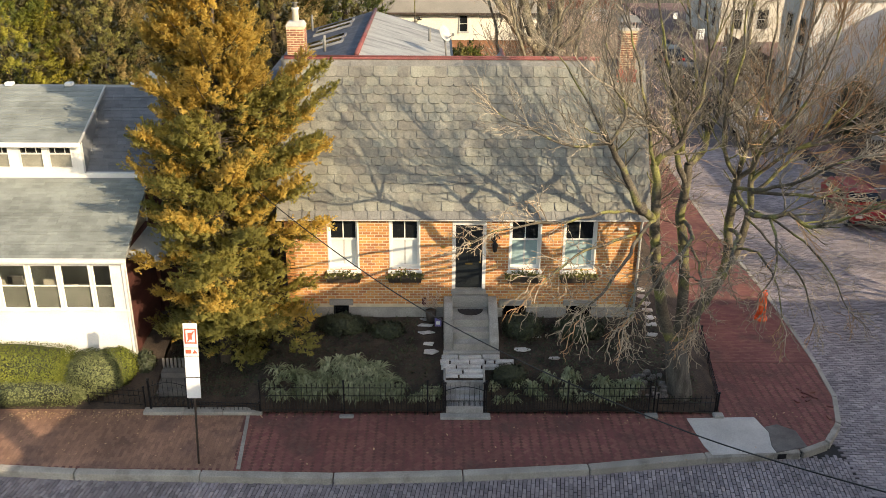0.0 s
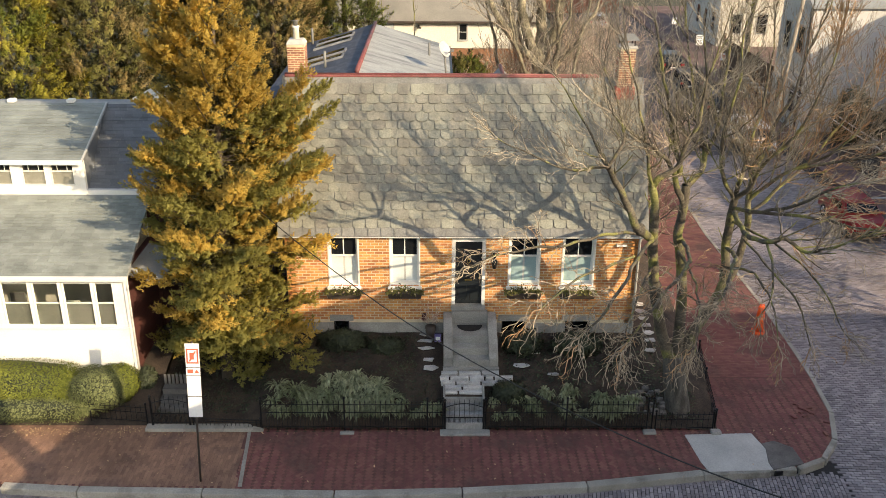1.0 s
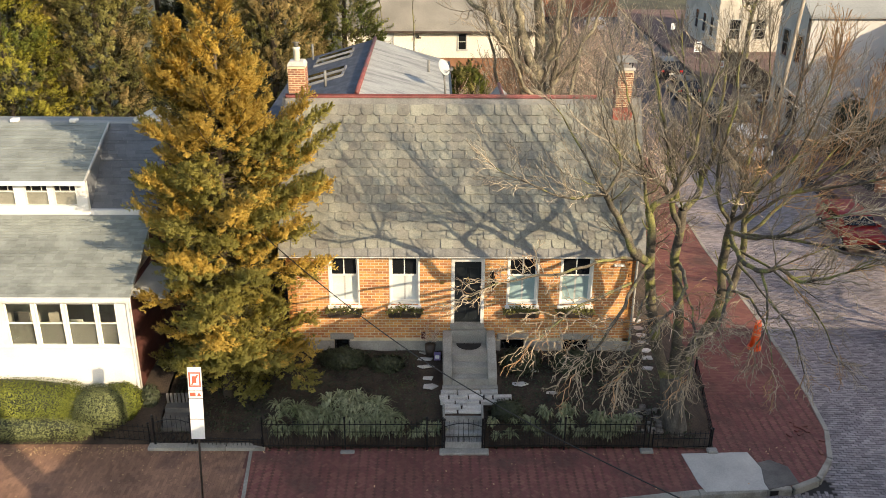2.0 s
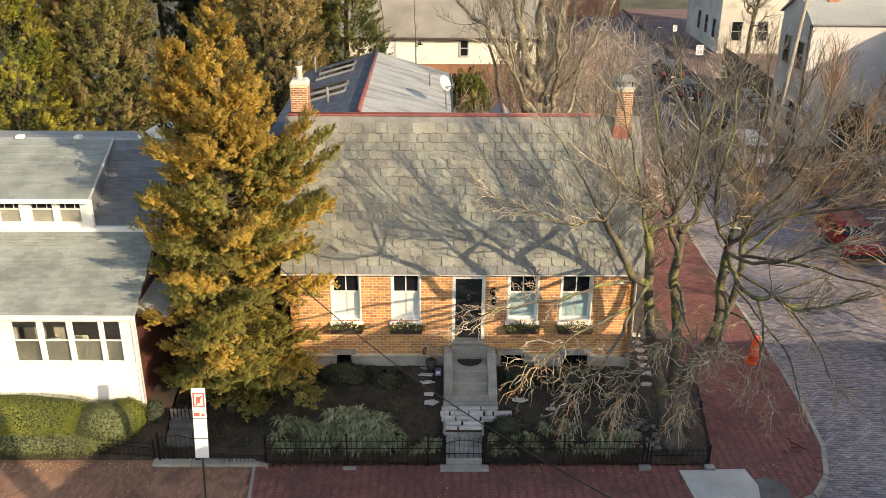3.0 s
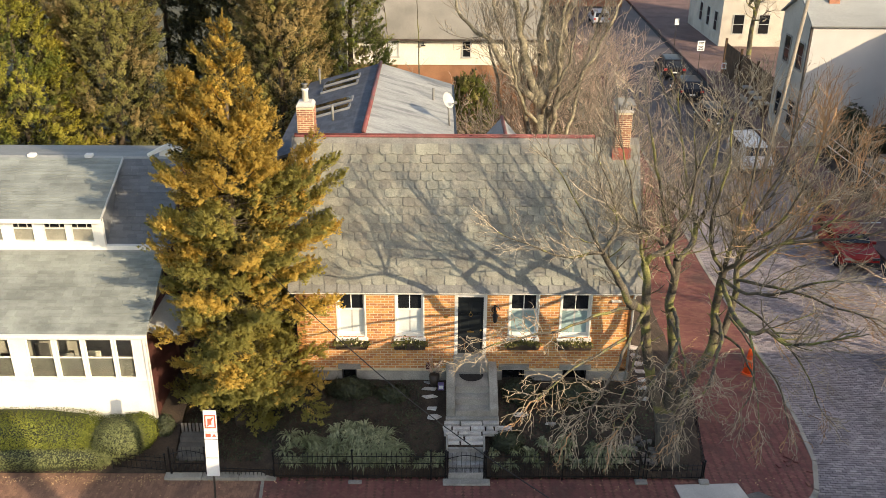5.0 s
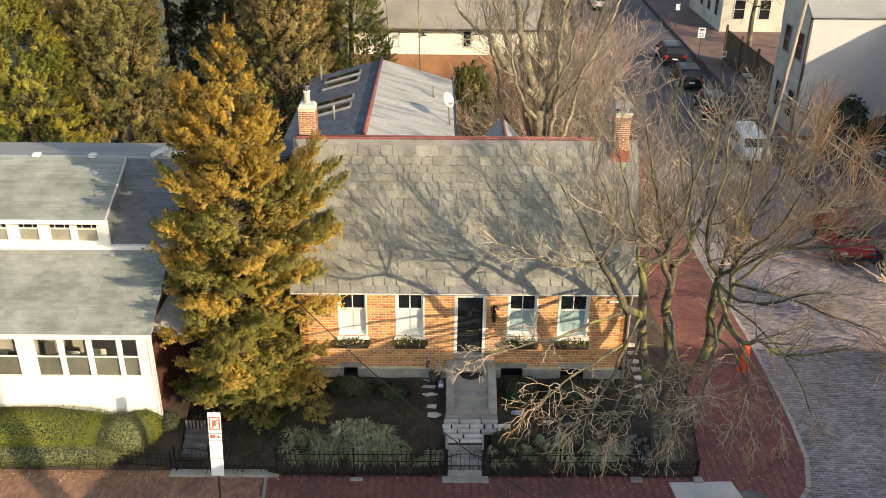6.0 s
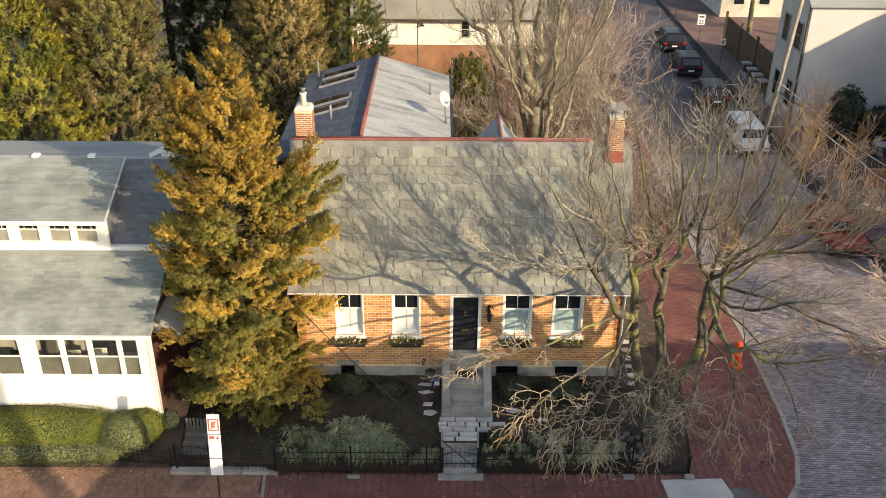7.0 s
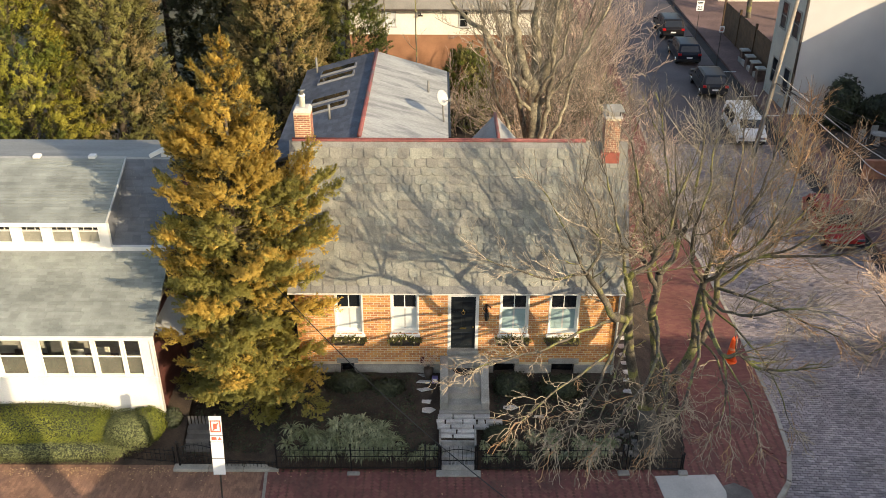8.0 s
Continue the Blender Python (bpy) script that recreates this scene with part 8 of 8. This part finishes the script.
hub = (19.75, 23.9, 4.6)
for e in ((22.0, 6.0, 5.5), (24.0, 8.0, 5.0), (25.0, 12.0, 3.6), (26.5, 14.0, 4.6)):
    mid = tuple((a + b) / 2 - (0.3 if i == 2 else 0) for i, (a, b) in enumerate(zip(hub, e)))
    cable([hub, mid, e], 0.02)
pale_cable_m = M("pale_twisted_cable", (0.42, 0.40, 0.37), 0.6, 0.3, 6, 30, 0.2)
for a, e in (((20.3, 21.0, 4.2), (23.2, 13.0, 3.1)), ((22.3, 21.0, 3.3), (25.2, 14.5, 2.6))):
    line = smooth_line([hub if a[0] < 21 else (19.85, 23.9, 5.1), a, tuple((p + q) / 2 - (0.35 if i == 2 else 0) for i, (p, q) in enumerate(zip(a, e))), e, (e[0] + 7.0, e[1] - 9.0, e[2] + 1.6)], 10)
    solo("overhead_cable", MB().tube(line, 0.03, 5), pale_cable_m, "pale twisted service cable over the side street", "cable", "overhead cables")
cable([(-9.75, 3.5, 7.9), (-6.4, -0.85, 6.85), (-3.53, -4.54, 6.2), (-0.44, -8.5, 5.93), (2.88, -12.78, 6.34), (5.77, -16.49, 7.28), (11.62, -24.0, 10.2)], 0.013, "grey service cable crossing the front garden")
# round bush, table and chairs before the side wall
rounded_bush("evergreen_bush", (26.2, 28.6, 1.4), (1.1, 0.9, 2.0), 2600, 0.2, ivy_m, "dark evergreen bush against the cream wall", "bush", 31, 0.3)
rounded_bush("evergreen_bush", (29.2, 29.2, 0.9), (1.8, 0.9, 1.0), 1800, 0.22, ivy_m, "dark low bush against the cream wall", "bush", 32, 0.35)
# hedge added to fill the dark stretch beyond the bush
rounded_bush("evergreen_bush", (33.0, 29.7, 0.8), (2.6, 0.9, 1.1), 2200, 0.22, ivy_m, "dark low hedge along the foot of the cream wall", "hedge", 33, 0.3)
# dark sheet over the pavement, the yard's shade put into its colour
structure("yard_soil", MB().box(24.35, 40, 20.85, 30.95, -0.075, -0.066), soil_m, "dark ground sheet standing for the shaded yard", "ground")
tb = thing("patio_table", (27.6, 25.6, 0), "pale round patio table in the shaded yard", "table")
part("tabletop", MB().tube([(27.6, 25.6, 0.68), (27.6, 25.6, 0.73)], 0.5, 18), stone_m, tb)
part("pedestal", MB().tube([(27.6, 25.6, -0.07), (27.6, 25.6, 0.68)], [0.2, 0.06], 10), stone_m, tb)
for dx, dy in ((-0.9, 0.2), (0.2, 0.9)):
    pc = thing("patio_chair", (27.6 + dx, 25.6 + dy, -0.07), "pale patio chair beside the round table", "chair")
    x, y = 27.6 + dx, 25.6 + dy
    part("seat", MB().box(x - 0.22, x + 0.22, y - 0.22, y + 0.22, 0.36, 0.41), stone_m, pc, bevel=0.01)
    part("backrest", MB().box(x - 0.22, x + 0.22, y + 0.19, y + 0.23, 0.41, 0.85), stone_m, pc, bevel=0.01)
    for sx in (-0.19, 0.19):
        for sy in (-0.19, 0.19):
            part("leg", MB().box(x + sx - 0.02, x + sx + 0.02, y + sy - 0.02, y + sy + 0.02, -0.07, 0.36), stone_m, pc)
solo("yard_wall", MB().box(24.6, 40, 20.5, 20.8, -0.08, 1.1), chimney_m, "low dark brick wall round the shaded yard", "wall", bevel=0.02)
# back garden greenery
rounded_bush("garden_hedge", (1.6, 17.0, 1.6), (1.6, 2.5, 1.0), 4000, 0.14, ivy_m, "dark green hedge in the back garden", "hedge", 34, 0.3)
rounded_bush("garden_hedge", (2.4, 12.6, 5.0), (0.9, 1.0, 1.2), 1800, 0.16, ivy_m, "dark evergreen in the back garden", "bush", 35, 0.4)

# loose bricks at the worn corner of the pavement
loose_rng = random.Random(23)
for k in range(14):
    x, y = 11.55 + loose_rng.gauss(0, 0.22), -2.6 + loose_rng.gauss(0, 0.55)
    a, h = loose_rng.uniform(0, 3.1), loose_rng.uniform(0.012, 0.03)
    u, v = Vector((math.cos(a), math.sin(a), loose_rng.uniform(-0.12, 0.12))) * 0.1, Vector((-math.sin(a), math.cos(a), loose_rng.uniform(-0.1, 0.1))) * 0.048
    o = Vector((x, y, 0.002))
    solo("loose_brick", MB().hexa([o - u - v, o + u - v, o + u + v, o - u + v] + [p + Vector((0, 0, 0.03 + h)) for p in (o - u - v, o + u - v, o + u + v, o - u + v)]), paver_one_m, "loose worn red brick at the pavement corner", "brick", "loose bricks", bevel=0.006)

# fallen leaves on the pavement and in the gutter
leaf_rng, m = random.Random(15), MB()
pts = []
for _ in range(420):
    x = leaf_rng.uniform(-16.5, -6.5) if leaf_rng.random() < 0.7 else leaf_rng.uniform(-6, 11)
    y = leaf_rng.choice((leaf_rng.uniform(-6.2, -3.6), -3.75 + leaf_rng.gauss(0, 0.12) * 1.0))
    if y > -3.5 and x > -9:
        continue
    pts.append((Vector((x, y, 0.004)), Vector((leaf_rng.gauss(0, 0.2), leaf_rng.gauss(0, 0.2), 1)).normalized()))
for _ in range(520):
    x = leaf_rng.uniform(-17.0, -9.3)
    y = -3.52 - abs(leaf_rng.gauss(0, 0.22)) + 0.02 * x + 0.2
    pts.append((Vector((x, y, 0.006)), Vector((leaf_rng.gauss(0, 0.3), leaf_rng.gauss(0, 0.3), 1)).normalized()))
leaf_cloud(m, pts, 0.06, leaf_rng)
solo("fallen_leaves", m, M("dry_leaf", (0.42, 0.27, 0.15), 0.9, 0.3, 3, 20, 0.0, isl=0.4), "scattered dry leaves on the brick pavement", "leaves", kind="stuff")
for k, (x, y, w, d, h) in enumerate(((-3.0, -3.8, 0.22, 0.09, 0.06), (6.3, -3.78, 0.2, 0.12, 0.09), (8.35, -3.78, 0.16, 0.12, 0.1))):
    solo("edge_stone", MB().box(x - w, x + w, y - d, y + d, -0.02, h), stone_m, "pale loose stone at the garden edge", "stone", bevel=0.03)
